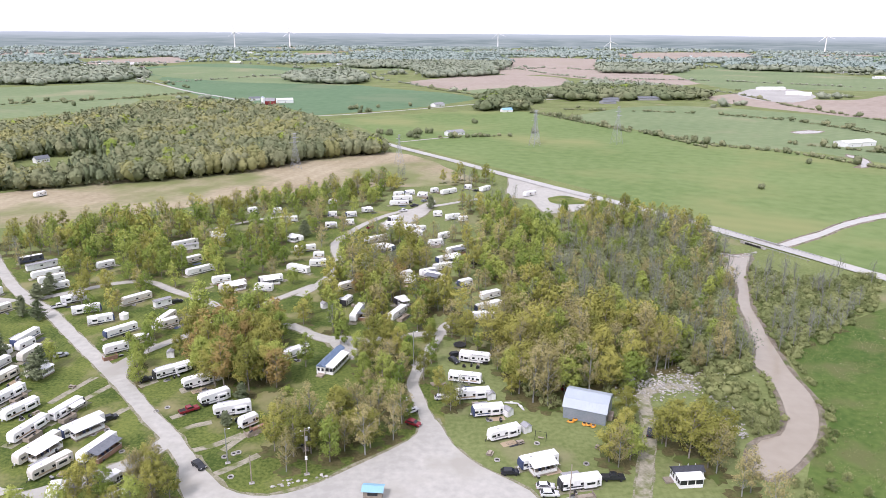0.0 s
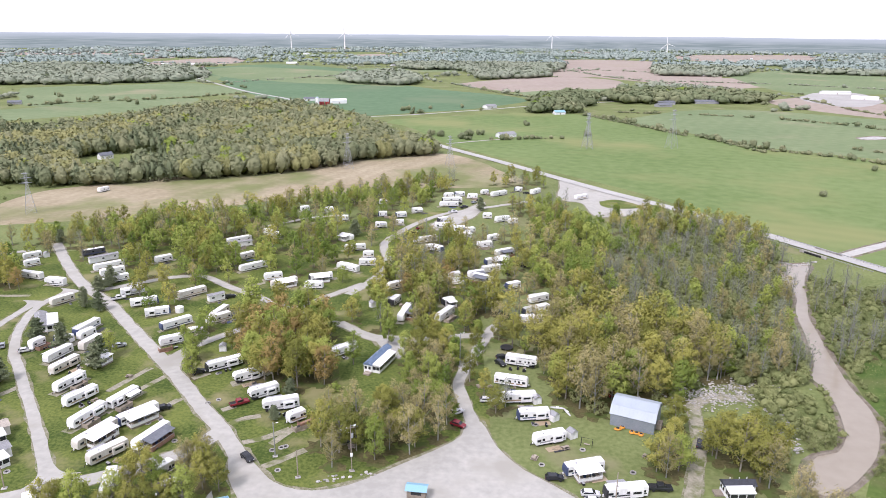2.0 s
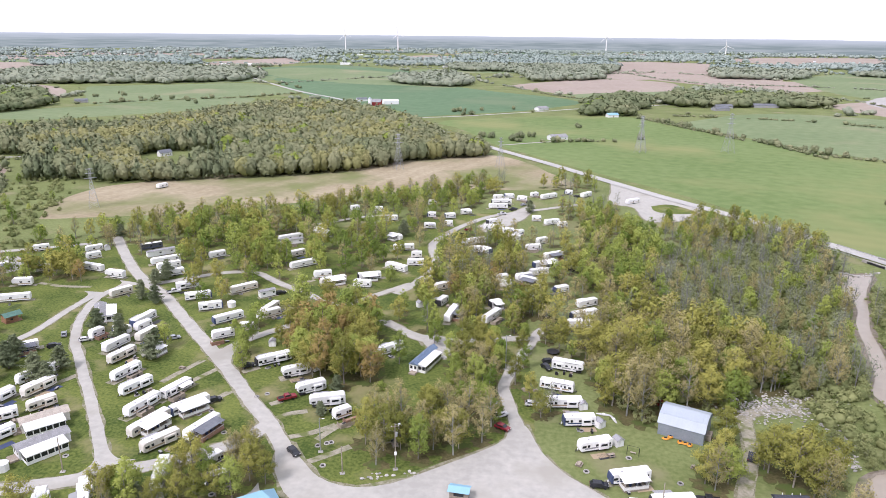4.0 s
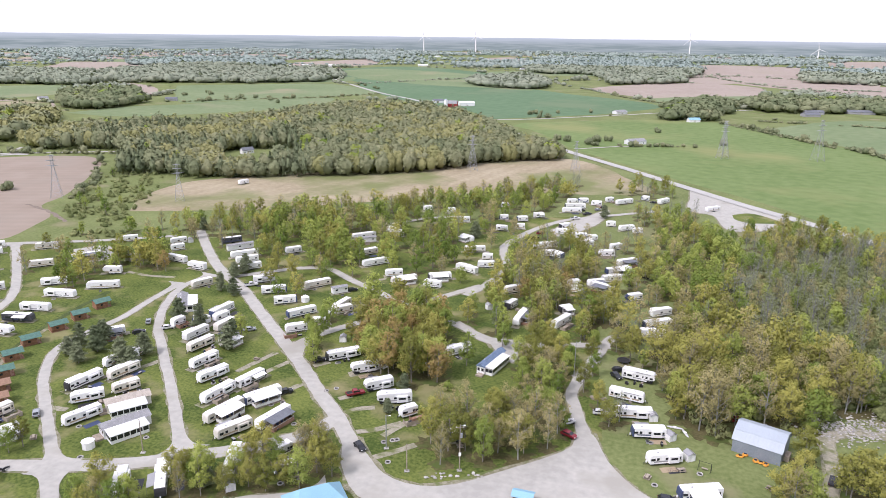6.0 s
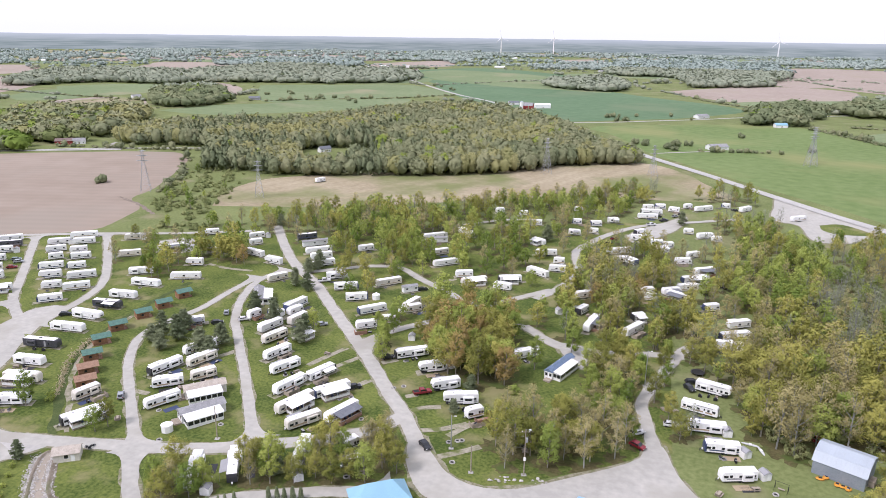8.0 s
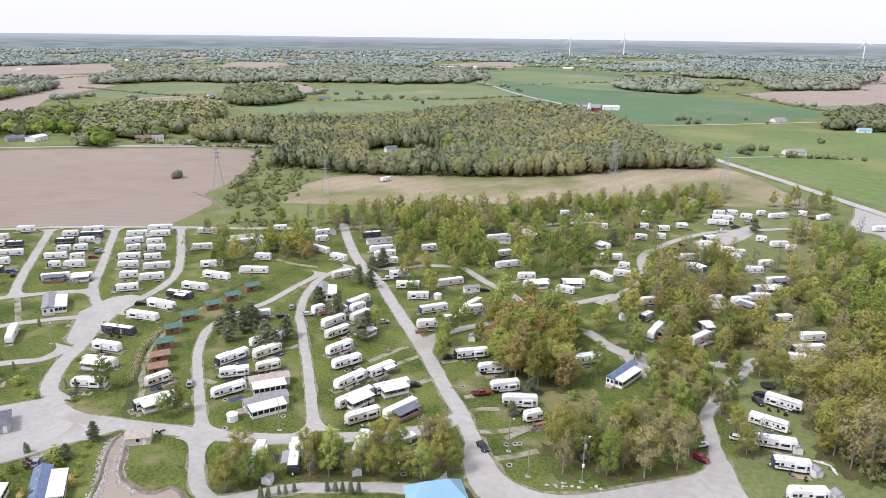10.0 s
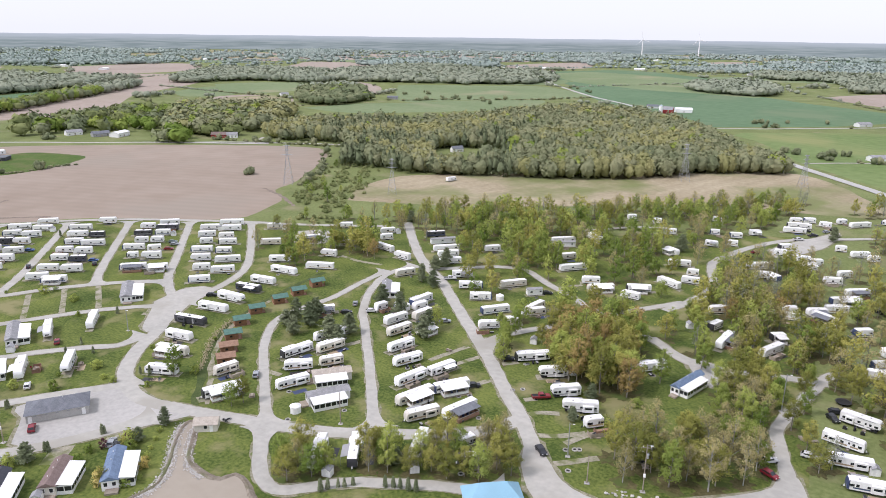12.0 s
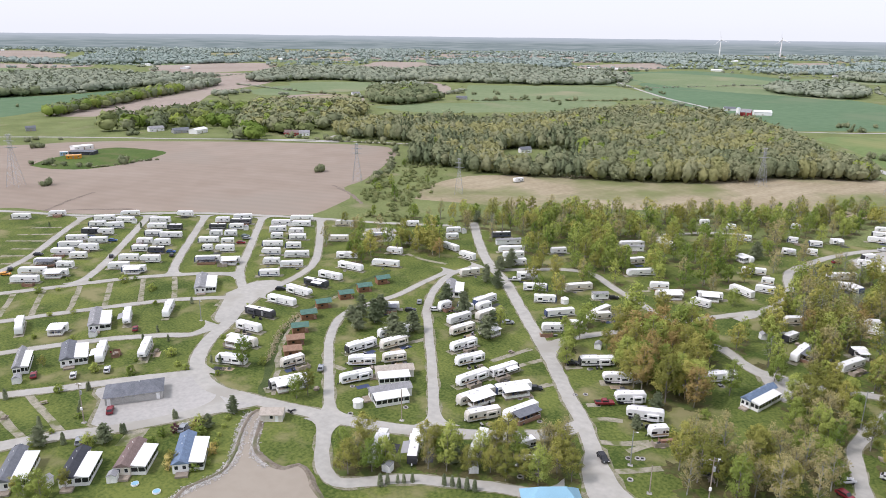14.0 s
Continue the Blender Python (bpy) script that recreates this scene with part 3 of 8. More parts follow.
dirt_path([(-154.0, 124.0), (-164.4, 134.7), (-173.4, 143.5), (-182.7, 153.8), (-189.5, 164.7), (-194.8, 178.3), (-198.5, 197.7)])
apron("apron_main", [(-67.0, 157.0), (-62.2, 156.5), (-59.2, 152.8), (-53.7, 146.6), (-47.9, 142.8), (-41.3, 142.0), (-33.7, 144.6), (-25.4, 150.4), (-16.7, 158.2), (-6.9, 169.0), (-5.8, 176.0), (-1.1, 176.1), (2.8, 164.7), (9.8, 154.6), (16.4, 148.8), (23.6, 140.2), (15.0, 132.3), (-9.9, 129.2), (-47.5, 131.6), (-59.6, 141.4)])
apron("apron_wash", [(-180.9, 82.4), (-191.9, 91.4), (-199.0, 93.8), (-190.0, 113.0), (-186.0, 120.5), (-167.9, 117.8), (-153.8, 119.1), (-155.6, 112.3), (-162.5, 100.2), (-169.8, 90.9), (-173.2, 84.6)])
apron("apron_lot", [(-260.8, 278.9), (-248.4, 291.2), (-233.2, 274.8), (-242.8, 264.7)])
apron("apron_gate", [(50.0, 529.7), (67.5, 505.3), (83.8, 479.3), (98.9, 454.2), (96.0, 439.8), (84.8, 421.8), (61.3, 414.1), (56.0, 447.9), (43.2, 460.6)])
apron("apron_t1", [(-236.3, 169.8), (-238.4, 187.7), (-228.6, 193.6), (-221.0, 173.4), (-212.7, 157.0), (-212.3, 150.3), (-217.1, 150.0)])
apron("apron_t2", [(-116.2, 211.7), (-108.5, 208.3), (-102.6, 214.1), (-101.2, 205.1), (-98.5, 196.0), (-104.7, 199.5)])
apron("apron_yard", [(-35.5, 385.1), (-28.3, 404.1), (-16.6, 425.3), (-5.2, 443.6), (-10.5, 408.0), (-19.9, 386.1), (-29.7, 372.8)])
apron("apron_court", [(-41.7, 232.0), (-31.3, 231.5), (-28.7, 222.7), (-30.2, 214.1), (-35.5, 219.8), (-39.0, 224.1)])
island([(67.7, 453.1), (80.7, 460.2), (93.5, 441.3), (76.5, 434.7), (68.8, 440.5)])
road("back_lane", 4.5, [(-476.3, 164.0), (-443.3, 181.7), (-407.3, 200.2), (-383.1, 226.7), (-357.3, 247.6), (-327.0, 265.0), (-297.6, 280.1), (-271.8, 290.9), (-248.4, 303.3), (-226.0, 316.4)])
road("lane_a", 4.5, [(-404.8, 198.9), (-381.2, 174.1), (-353.7, 146.8), (-342.2, 131.6), (-332.6, 113.6)])
road("lane_b", 4.5, [(-379.4, 224.5), (-341.4, 187.8), (-313.1, 159.9), (-302.0, 147.2), (-295.1, 138.5)])
road("lane_c", 4.5, [(-353.8, 245.1), (-319.9, 211.8), (-295.0, 187.5), (-282.2, 175.9), (-273.7, 169.4)])
road("lane_d", 4.4, [(-324.9, 263.2), (-294.5, 232.1), (-270.3, 207.1), (-256.6, 193.0), (-242.6, 182.5), (-229.9, 174.8)])
road("lane_e", 4.4, [(-294.6, 280.8), (-267.5, 253.6), (-246.6, 231.8), (-235.8, 217.8), (-230.1, 204.8), (-226.6, 188.7), (-224.5, 174.8)])
road("cross_a", 4.5, [(-315.5, 102.7), (-308.9, 112.8), (-300.6, 127.0), (-292.7, 142.2), (-283.6, 157.8), (-273.4, 170.7), (-263.0, 180.9), (-251.5, 189.0)])
road("cross_b", 4.2, [(-282.6, 90.2), (-277.4, 99.6), (-268.8, 116.1), (-259.1, 133.4), (-247.7, 150.9), (-237.4, 162.2), (-227.1, 171.1)])
road("cross_c", 4.2, [(-254.1, 79.4), (-248.6, 87.5), (-240.1, 102.1), (-230.2, 116.9), (-218.7, 129.6), (-211.6, 136.3), (-211.8, 147.3)])
road("main_loop", 6.0, [(-231.4, 180.5), (-222.6, 168.2), (-210.3, 150.5), (-203.2, 137.8), (-193.9, 126.5), (-184.0, 119.6), (-171.2, 116.1), (-156.1, 118.9), (-142.9, 122.4), (-131.9, 125.3), (-120.2, 128.9), (-109.5, 133.4), (-98.6, 139.5), (-85.8, 148.0), (-76.5, 156.5), (-72.4, 165.6)])
road("cross_d", 4.8, [(-223.0, 67.5), (-217.7, 74.6), (-210.4, 84.2), (-203.1, 94.3), (-194.9, 106.2), (-186.5, 116.7), (-184.8, 124.0)])
road("cross_e", 5.5, [(-193.3, 56.2), (-188.9, 62.5), (-185.3, 69.3), (-180.6, 76.0), (-175.3, 82.6), (-169.1, 92.2), (-164.4, 101.5), (-160.8, 112.4)])
road("lane_f", 3.7, [(-131.1, 125.1), (-143.1, 136.8), (-157.2, 150.6), (-168.2, 162.0), (-177.4, 174.1), (-182.0, 184.6), (-181.5, 196.4), (-179.1, 212.9), (-180.2, 231.6), (-180.4, 253.1)])
road("lane_g", 3.8, [(-104.6, 139.7), (-115.7, 153.5), (-130.2, 171.5), (-148.3, 193.4), (-160.7, 208.8), (-171.1, 227.8), (-177.1, 248.5), (-173.8, 266.7)])
road("diagonal", 5.6, [(-220.7, 330.3), (-198.5, 301.8), (-179.4, 279.1), (-165.0, 265.2), (-151.9, 253.9), (-135.6, 236.2), (-118.5, 217.8), (-104.3, 202.7), (-91.7, 188.3), (-81.1, 175.8), (-72.4, 166.3), (-64.0, 155.0), (-57.7, 147.3), (-49.7, 139.5)])
road("branch_a", 4.2, [(-106.1, 206.0), (-101.6, 216.7), (-95.3, 226.7), (-88.3, 236.0), (-78.7, 250.9), (-67.1, 268.4), (-54.6, 285.5)])
road("branch_b", 4.2, [(-164.0, 266.0), (-153.7, 274.2), (-139.2, 285.6), (-125.7, 287.1), (-111.4, 276.4), (-99.3, 268.7), (-84.7, 258.3), (-69.3, 248.2), (-56.1, 241.2), (-47.9, 235.1), (-39.5, 230.1), (-31.2, 226.8), (-28.8, 231.5)])
road("branch_c", 4.6, [(-56.1, 242.8), (-42.6, 230.5), (-32.2, 227.8), (-18.7, 231.9), (-6.7, 235.1), (1.4, 236.2)])
road("curl", 4.6, [(-58.7, 271.9), (-52.2, 289.0), (-48.2, 312.2), (-54.2, 338.7), (-54.1, 353.6), (-45.4, 381.6), (-31.6, 407.3), (-18.7, 418.7), (1.9, 433.9), (24.0, 450.1)])
road("pond_road", 4.6, [(-130.7, 124.7), (-125.9, 118.0), (-120.5, 111.9), (-115.2, 107.1), (-110.3, 104.8), (-106.1, 105.8), (-101.3, 110.3), (-95.3, 116.0), (-85.7, 121.6), (-77.1, 125.9), (-68.2, 129.6), (-61.2, 133.3)])
road("side_a", 4.4, [(-2.2, 168.9), (-4.6, 178.7), (-7.4, 189.6), (-9.1, 198.1), (-7.3, 209.8), (-3.3, 225.8), (0.4, 240.7), (3.6, 246.6)])
road("north_lane", 3.6, [(-129.6, 369.0), (-119.4, 379.1), (-105.9, 392.7), (-89.1, 401.9)])
road("hwy", 8.4, [(-144.5, 809.7), (-98.2, 748.0), (-51.0, 670.3), (7.0, 588.2), (48.8, 525.3), (83.2, 475.7), (101.6, 452.6), (128.1, 416.1), (153.4, 374.3), (174.3, 339.6), (188.9, 314.4), (212.9, 272.9), (229.6, 237.8)])
road("far_a", 7, [(-69.9, 699.6), (-102.8, 756.9), (-163.8, 850.5), (-235.1, 970.0), (-326.2, 1112.9), (-430.7, 1233.1), (-537.7, 1382.4), (-636.0, 1529.6), (-803.7, 1778.0), (-1023.4, 2093.8), (-1371.4, 2606.7)])
road("far_b", 6, [(-563.7, 469.5), (-535.8, 490.7), (-486.2, 517.5), (-432.8, 542.4), (-397.2, 560.3), (-372.3, 577.6)])
road("far_c", 6, [(-165.1, 893.3), (-112.4, 922.6), (-59.2, 966.0), (-3.0, 1011.7), (41.3, 1053.5), (110.6, 1099.6), (232.8, 1178.1), (319.5, 1175.9)])
road("far_d", 4, [(-42.3, 688.5), (-9.5, 712.6), (11.3, 724.7)])
road("far_e", 6, [(-809.7, 281.1), (-752.5, 330.4), (-690.7, 378.5), (-641.9, 410.1), (-588.2, 451.1), (-498.1, 503.3)])
road("farm_drive", 4, [(-514.2, 499.3), (-531.5, 528.1), (-534.4, 534.5)])
road("trail_r", 4.2, [(45.5, 137.0), (48.0, 144.4), (51.0, 152.8), (54.2, 162.8), (57.9, 174.0), (59.3, 184.2), (61.0, 191.8), (68.0, 196.8), (77.3, 196.4)])


# ---- distance: glowing backdrop ring of far woods, haze painted in ----
RIM = bpy.data.materials.new("painted_haze_glow")
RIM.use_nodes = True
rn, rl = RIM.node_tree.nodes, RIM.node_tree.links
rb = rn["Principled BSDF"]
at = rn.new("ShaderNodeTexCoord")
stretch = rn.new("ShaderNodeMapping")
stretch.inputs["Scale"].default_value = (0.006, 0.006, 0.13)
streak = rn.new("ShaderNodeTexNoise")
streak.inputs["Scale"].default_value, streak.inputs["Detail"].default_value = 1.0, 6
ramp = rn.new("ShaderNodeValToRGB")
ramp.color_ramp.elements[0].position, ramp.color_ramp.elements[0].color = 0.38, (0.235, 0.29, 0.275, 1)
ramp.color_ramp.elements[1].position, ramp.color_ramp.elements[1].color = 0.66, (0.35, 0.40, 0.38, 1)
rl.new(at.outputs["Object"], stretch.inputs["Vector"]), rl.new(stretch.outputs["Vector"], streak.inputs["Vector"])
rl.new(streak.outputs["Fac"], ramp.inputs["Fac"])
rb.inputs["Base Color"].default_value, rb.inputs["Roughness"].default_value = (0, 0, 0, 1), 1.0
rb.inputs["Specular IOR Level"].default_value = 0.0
# painted haze: the glowing colour pales towards the top of the ring
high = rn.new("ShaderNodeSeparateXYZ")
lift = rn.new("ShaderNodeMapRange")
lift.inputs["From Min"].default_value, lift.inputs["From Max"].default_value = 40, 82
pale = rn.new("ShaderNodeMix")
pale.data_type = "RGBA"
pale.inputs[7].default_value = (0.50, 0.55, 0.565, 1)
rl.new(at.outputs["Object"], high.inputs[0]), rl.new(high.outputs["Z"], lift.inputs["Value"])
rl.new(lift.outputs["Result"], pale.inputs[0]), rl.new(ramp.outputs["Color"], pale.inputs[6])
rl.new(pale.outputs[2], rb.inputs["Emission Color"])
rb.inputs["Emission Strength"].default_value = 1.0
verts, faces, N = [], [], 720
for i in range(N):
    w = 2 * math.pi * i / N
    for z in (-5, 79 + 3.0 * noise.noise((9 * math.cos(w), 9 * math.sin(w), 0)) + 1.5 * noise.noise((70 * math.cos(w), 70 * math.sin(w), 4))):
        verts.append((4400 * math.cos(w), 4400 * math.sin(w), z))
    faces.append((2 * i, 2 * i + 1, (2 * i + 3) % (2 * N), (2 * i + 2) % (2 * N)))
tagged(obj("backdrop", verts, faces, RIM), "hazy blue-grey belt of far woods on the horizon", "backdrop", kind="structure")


# ---- trailers ----
def trailer(style, length, plain=False, colour="grey", cover=""):
    kind = {"t": "white travel trailer with dark windows on a gravel site", "f": "white fifth-wheel trailer with a raised front", "b": "charcoal and white travel trailer with black windows", "w": "weathered cream travel trailer with a tan stripe", "p": "long park trailer with a low grey pitched roof"}[style]
    skin = {"t": WHITE, "f": WHITE, "b": CHARCOAL, "w": CREAM, "p": WHITE}[style]
    root = base("fifth_wheel" if style == "f" else "travel_trailer", kind, "trailer", "trailers on the campground")
    h, w, top = length / 2, 2.5, 3.15
    if style == "f":
        top = 3.55
        pts = [(-h, 0.6), (h - 2.5, 0.6), (h - 2.3, 1.45), (h - 0.3, 1.5), (h, 1.85), (h - 0.06, 2.8), (h - 0.4, 3.4), (h - 0.9, top), (-h + 0.1, top - 0.15), (-h, top - 0.25)]
    elif style == "p":
        pts = [(-h, 0.35), (h, 0.35), (h, 2.9), (-h, 2.9)]
    else:
        pts = [(-h, 0.55), (h - 0.2, 0.55), (h, 0.85), (h - 0.02, 2.1), (h - 0.2, 2.75), (h - 0.5, 3.08), (-h + 0.08, top - 0.03), (-h, top - 0.12)]
    profile("body", pts, w, skin, root, bevel=0.05)
    if style == "p":
        profile("roof", [(-1.5, 2.85), (1.5, 2.85), (1.5, 2.93), (0, 3.45), (-1.5, 2.93)], length + 0.4, ROOFS["grey"], root, "grey shingled roof").rotation_euler[2] = radians(90)
    else:
        r = profile("roof", [(-h + 0.25, top - 0.06), (h - 1.0, top - 0.02), (h - 1.05, top + 0.045), (-h + 0.3, top + 0.03)], w - 0.16, MEMBRANE, root, "white rubber roof")
        boxed("ac_unit", -0.4, 0, top + 0.02, 0.95, 0.7, 0.28, WHITE if style != "b" else CHARCOAL, root, bevel=0.06)
        for x in () if plain else (-0.62 * h, 0.42 * h):
            boxed("roof_vent", x, 0.25, top + 0.02, 0.42, 0.42, 0.13, MEMBRANE if x < 0 else STRIPE["grey"], root, bevel=0.03)
    if style in "wtbf" and not plain:  # a black strip for underbody shade, a swoosh on each flank, a ladder at the back
        boxed("belly_pan", -0.05 * h, 0, 0.42, 1.8 * h, w - 0.12, 0.2, RUBBER, root)
        for sgn in (-1, 1):
            y0 = sgn * (w / 2 + 0.012)
            obj("swoosh", [(-0.9 * h, y0, 1.5), (-0.2 * h, y0, 1.22), (0.85 * h, y0, 1.34), (0.86 * h, y0, 1.46), (-0.15 * h, y0, 1.42), (-0.88 * h, y0, 1.62)], [(0, 1, 4, 5), (1, 2, 3, 4)], STRIPE["tan" if colour == "tan" else "grey"], root)
        bm = bmesh.new()
        for yy in (-0.9, -0.5):
            tube(bm, (-h - 0.09, yy, 0.8), (-h - 0.09, yy, top), 0.025, 0.025, 4)
        for k in range(7):
            tube(bm, (-h - 0.09, -0.9, 0.95 + 0.33 * k), (-h - 0.09, -0.5, 0.95 + 0.33 * k), 0.02, 0.02, 4)
        part("ladder", bm, STEEL, root)
    if style in "wtbf":
        boxed("stripe", -0.1 * h, 0, 1.02 if style != "f" else 1.1, 1.65 * h, w + 0.03, 0.3, STRIPE[colour], root)
    span = [x for x in ((-0.8, -0.45, -0.05, 0.5, 0.78) if not plain else (-0.74, -0.36, 0.08, 0.5)) if length > 7 or abs(x) > 0.21]
    for s in (-1, 1):
        for i, x in enumerate(span):
            wide = (0.7, 1.15, 0.8, 0.6, 0.95)[(i + 2 * (s > 0)) % 5]
            if not (s < 0 and i == 1 and plain) and not (plain and (i + (s > 0)) % 2 == 0):
                boxed("window", x * h, s * (w / 2 + 0.012), 1.55 + 0.15 * (style == "f"), min(wide, 0.2 * length), 0.045, 0.72 if i % 2 else 0.62, GLASS, root)
    door = boxed("door", 0.28 * h, -(w / 2 + 0.01), 0.68, 0.72, 0.04, 1.95, skin if style != "b" else STRIPE["grey"], root, bevel=0.012)
    if not plain:
        boxed("door_window", 0.28 * h, -(w / 2 + 0.035), 1.75, 0.42, 0.02, 0.6, GLASS, door)
    if not plain:
        boxed("rear_window", -h - 0.005, 0, 1.75, 0.04, 1.3, 0.6, GLASS, root)
    if style in "tbw":
        boxed("front_window", h - 0.1, 0, 1.5, 0.06, 1.5, 0.45, GLASS, root)
    else:
        boxed("front_window", h - 0.03, 0, 2.0, 0.06, 1.2, 0.4, GLASS, root)
    if style == "t" and colour in ("navy", "black"):
        profile("front_cap", [(h - 0.6, 0.62), (h - 0.17, 0.58), (h + 0.03, 0.86), (h + 0.01, 2.12), (h - 0.18, 2.78), (h - 0.52, 3.05), (h - 0.55, 3.05)], w + 0.03, STRIPE[colour], root, "coloured front cap", bevel=0.03)
    if plain and length > 6:
        side = boxed("slide_out", -0.48 * h, -(1.25 + 0.26), 0.75, 0.5 * h, 0.55, 2.05, skin, root, bevel=0.04)
        boxed("slide_window", -0.48 * h, -(1.25 + 0.55), 1.6, 0.36 * h, 0.03, 0.75, GLASS, side)
    if length > 7.5 and not plain:
        side = boxed("slide_out", -0.42 * h, 1.25 + 0.28, 0.75, 0.62 * h, 0.62, 2.0, skin, root, bevel=0.04)
        boxed("slide_window", -0.42 * h, 1.25 + 0.6, 1.7, 0.4 * h, 0.03, 0.6, GLASS, side)
        lift = boxed("slide_out", -0.5 * h, -(1.25 + 0.22), 0.8, 0.42 * h, 0.5, 1.9, skin, root, bevel=0.04)
        boxed("slide_window", -0.5 * h, -(1.25 + 0.48), 1.65, 0.28 * h, 0.03, 0.6, GLASS, lift)
    if plain:
        if cover:
            awning(root, h, w, top, cover, False)
        boxed("undercarriage", -0.12 * h, 0, 0, 1.7, w - 0.2, 0.62, RUBBER, root)
        return root
    bm = bmesh.new()
    tube(bm, (-0.15 * h, -w / 2 - 0.08, top - 0.28), (0.72 * h, -w / 2 - 0.08, top - 0.28), 0.09, 0.09, 8)
    part("awning_roll", bm, STRIPE["grey"], root)
    if cover:
        awning(root, h, w, top, cover)
    for x in (-0.12 * h - 0.45, -0.12 * h + 0.45):
        for s in (-1, 1):
            wheel(root, x, s * (w / 2 - 0.18), plain=True)
    if style != "f":
        bm = bmesh.new()
        for s in (-1, 1):
            tube(bm, (h - 0.4, 0.8 * s, 0.55), (h + 1.0, 0, 0.5), 0.05, 0.05)
        tube(bm, (h + 0.9, 0, 0.02), (h + 0.9, 0, 0.75), 0.05, 0.05)
        part("hitch", bm, RUBBER, root)
        bar("propane_tank", (h + 0.28, 0, 0.55), (h + 0.28, 0, 1.05), 0.2, 0.16, WHITE, root)
    else:
        for s in (-1, 1):
            bar("landing_leg", (h - 2.1, 0.9 * s, 0.02), (h - 2.1, 0.9 * s, 1.5), 0.06, 0.06, RUBBER, root)
    boxed("entry_step", 0.28 * h, -(w / 2 + 0.35), 0.0, 0.8, 0.55, 0.4, TIMBER, root)
    return root


def awning(root, h, w, top, colour, arms=True):
    """A cloth awning drawn out over the door side, on two slim arms."""
    y0, y1 = -w / 2 - 0.06, -w / 2 - 1.9
    verts = [(-0.14 * h, y0, top - 0.3), (0.72 * h, y0, top - 0.3), (0.72 * h, y1, top - 0.7), (-0.14 * h, y1, top - 0.7), (-0.14 * h, y0, top - 0.26), (0.72 * h, y0, top - 0.26), (0.72 * h, y1, top - 0.66), (-0.14 * h, y1, top - 0.66)]
    obj("awning", verts, [(0, 3, 2, 1), (4, 5, 6, 7), (0, 1, 5, 4), (1, 2, 6, 5), (2, 3, 7, 6), (3, 0, 4, 7)], {"white": MEMBRANE, "grey": STRIPE["grey"], "black": STRIPE["black"], "tan": STRIPE["tan"]}[colour], root, colour + " cloth awning")
    for x in (-0.12 * h, 0.7 * h) if arms else ():
        bar("awning_arm", (x, y1 + 0.05, 0.0), (x, y1 + 0.05, top - 0.7), 0.03, 0.03, STEEL, root, sides=4)


def porch(length, colour):
    """A roofed deck that stands along a trailer: floor, posts, rails, roof."""
    root = base("roofed_deck", "open timber deck under a flat white roof beside a trailer" if colour == "white" else "dark shingled gazebo roof over a stained deck", "porch", "decks by the trailers")
    boxed("deck", 0, 0, 0.0, length, 2.9, 0.42, DECK if colour == "dark" else TIMBER, root)
    top = MEMBRANE if colour == "white" else ROOFS["slate"]
    profile("porch_roof", [(-1.75, 2.62), (1.7, 3.02), (1.7, 3.12), (-1.75, 2.72)], length + 0.5, top, root, bevel=0.02).rotation_euler[2] = radians(90)
    for x in (-length / 2 + 0.1, 0, length / 2 - 0.1):
        boxed("post", x, -1.38, 0.42, 0.1, 0.1, 2.25, WHITE if colour == "white" else TIMBER, root)
        boxed("post", x, 1.38, 0.42, 0.1, 0.1, 2.55, WHITE if colour == "white" else TIMBER, root)
    for x, y, sx, sy in ((0, -1.4, length, 0.05), (-length / 2, 0, 0.05, 2.8), (length / 2, 0, 0.05, 2.8)):
        boxed("rail", x, y, 1.3, sx, sy, 0.08, WHITE, root)
        boxed("screen_panel", x, y + 0.004, 0.45, sx - (0.2 if sx > 1 else -0.01), sy - (0.2 if sy > 1 else -0.01), 0.72, WHITE if colour == "white" else DECK, root)
    for k in range(2):
        boxed("garden_chair", -0.9 + 1.7 * k, 0.2, 0.42, 0.6, 0.6, 0.75, STRIPE["navy"], root, bevel=0.08)
    return root


kept_in_view = []  # trailers that trees must not hide from the camera
far_pads = []  # outlines of the gravel sites that lie further off


def lay_far_pads():
    verts, faces = [], []
    for ring in far_pads:
        z, k = next_layer("pad"), len(verts)
        verts += [(x, y, z) for x, y in ring]
        faces.append(tuple(range(k, k + len(ring))))
    tagged(obj("pavement_sites", verts, faces, PAD), "worn gravel and grass trailer pads", "pavement", kind="structure")


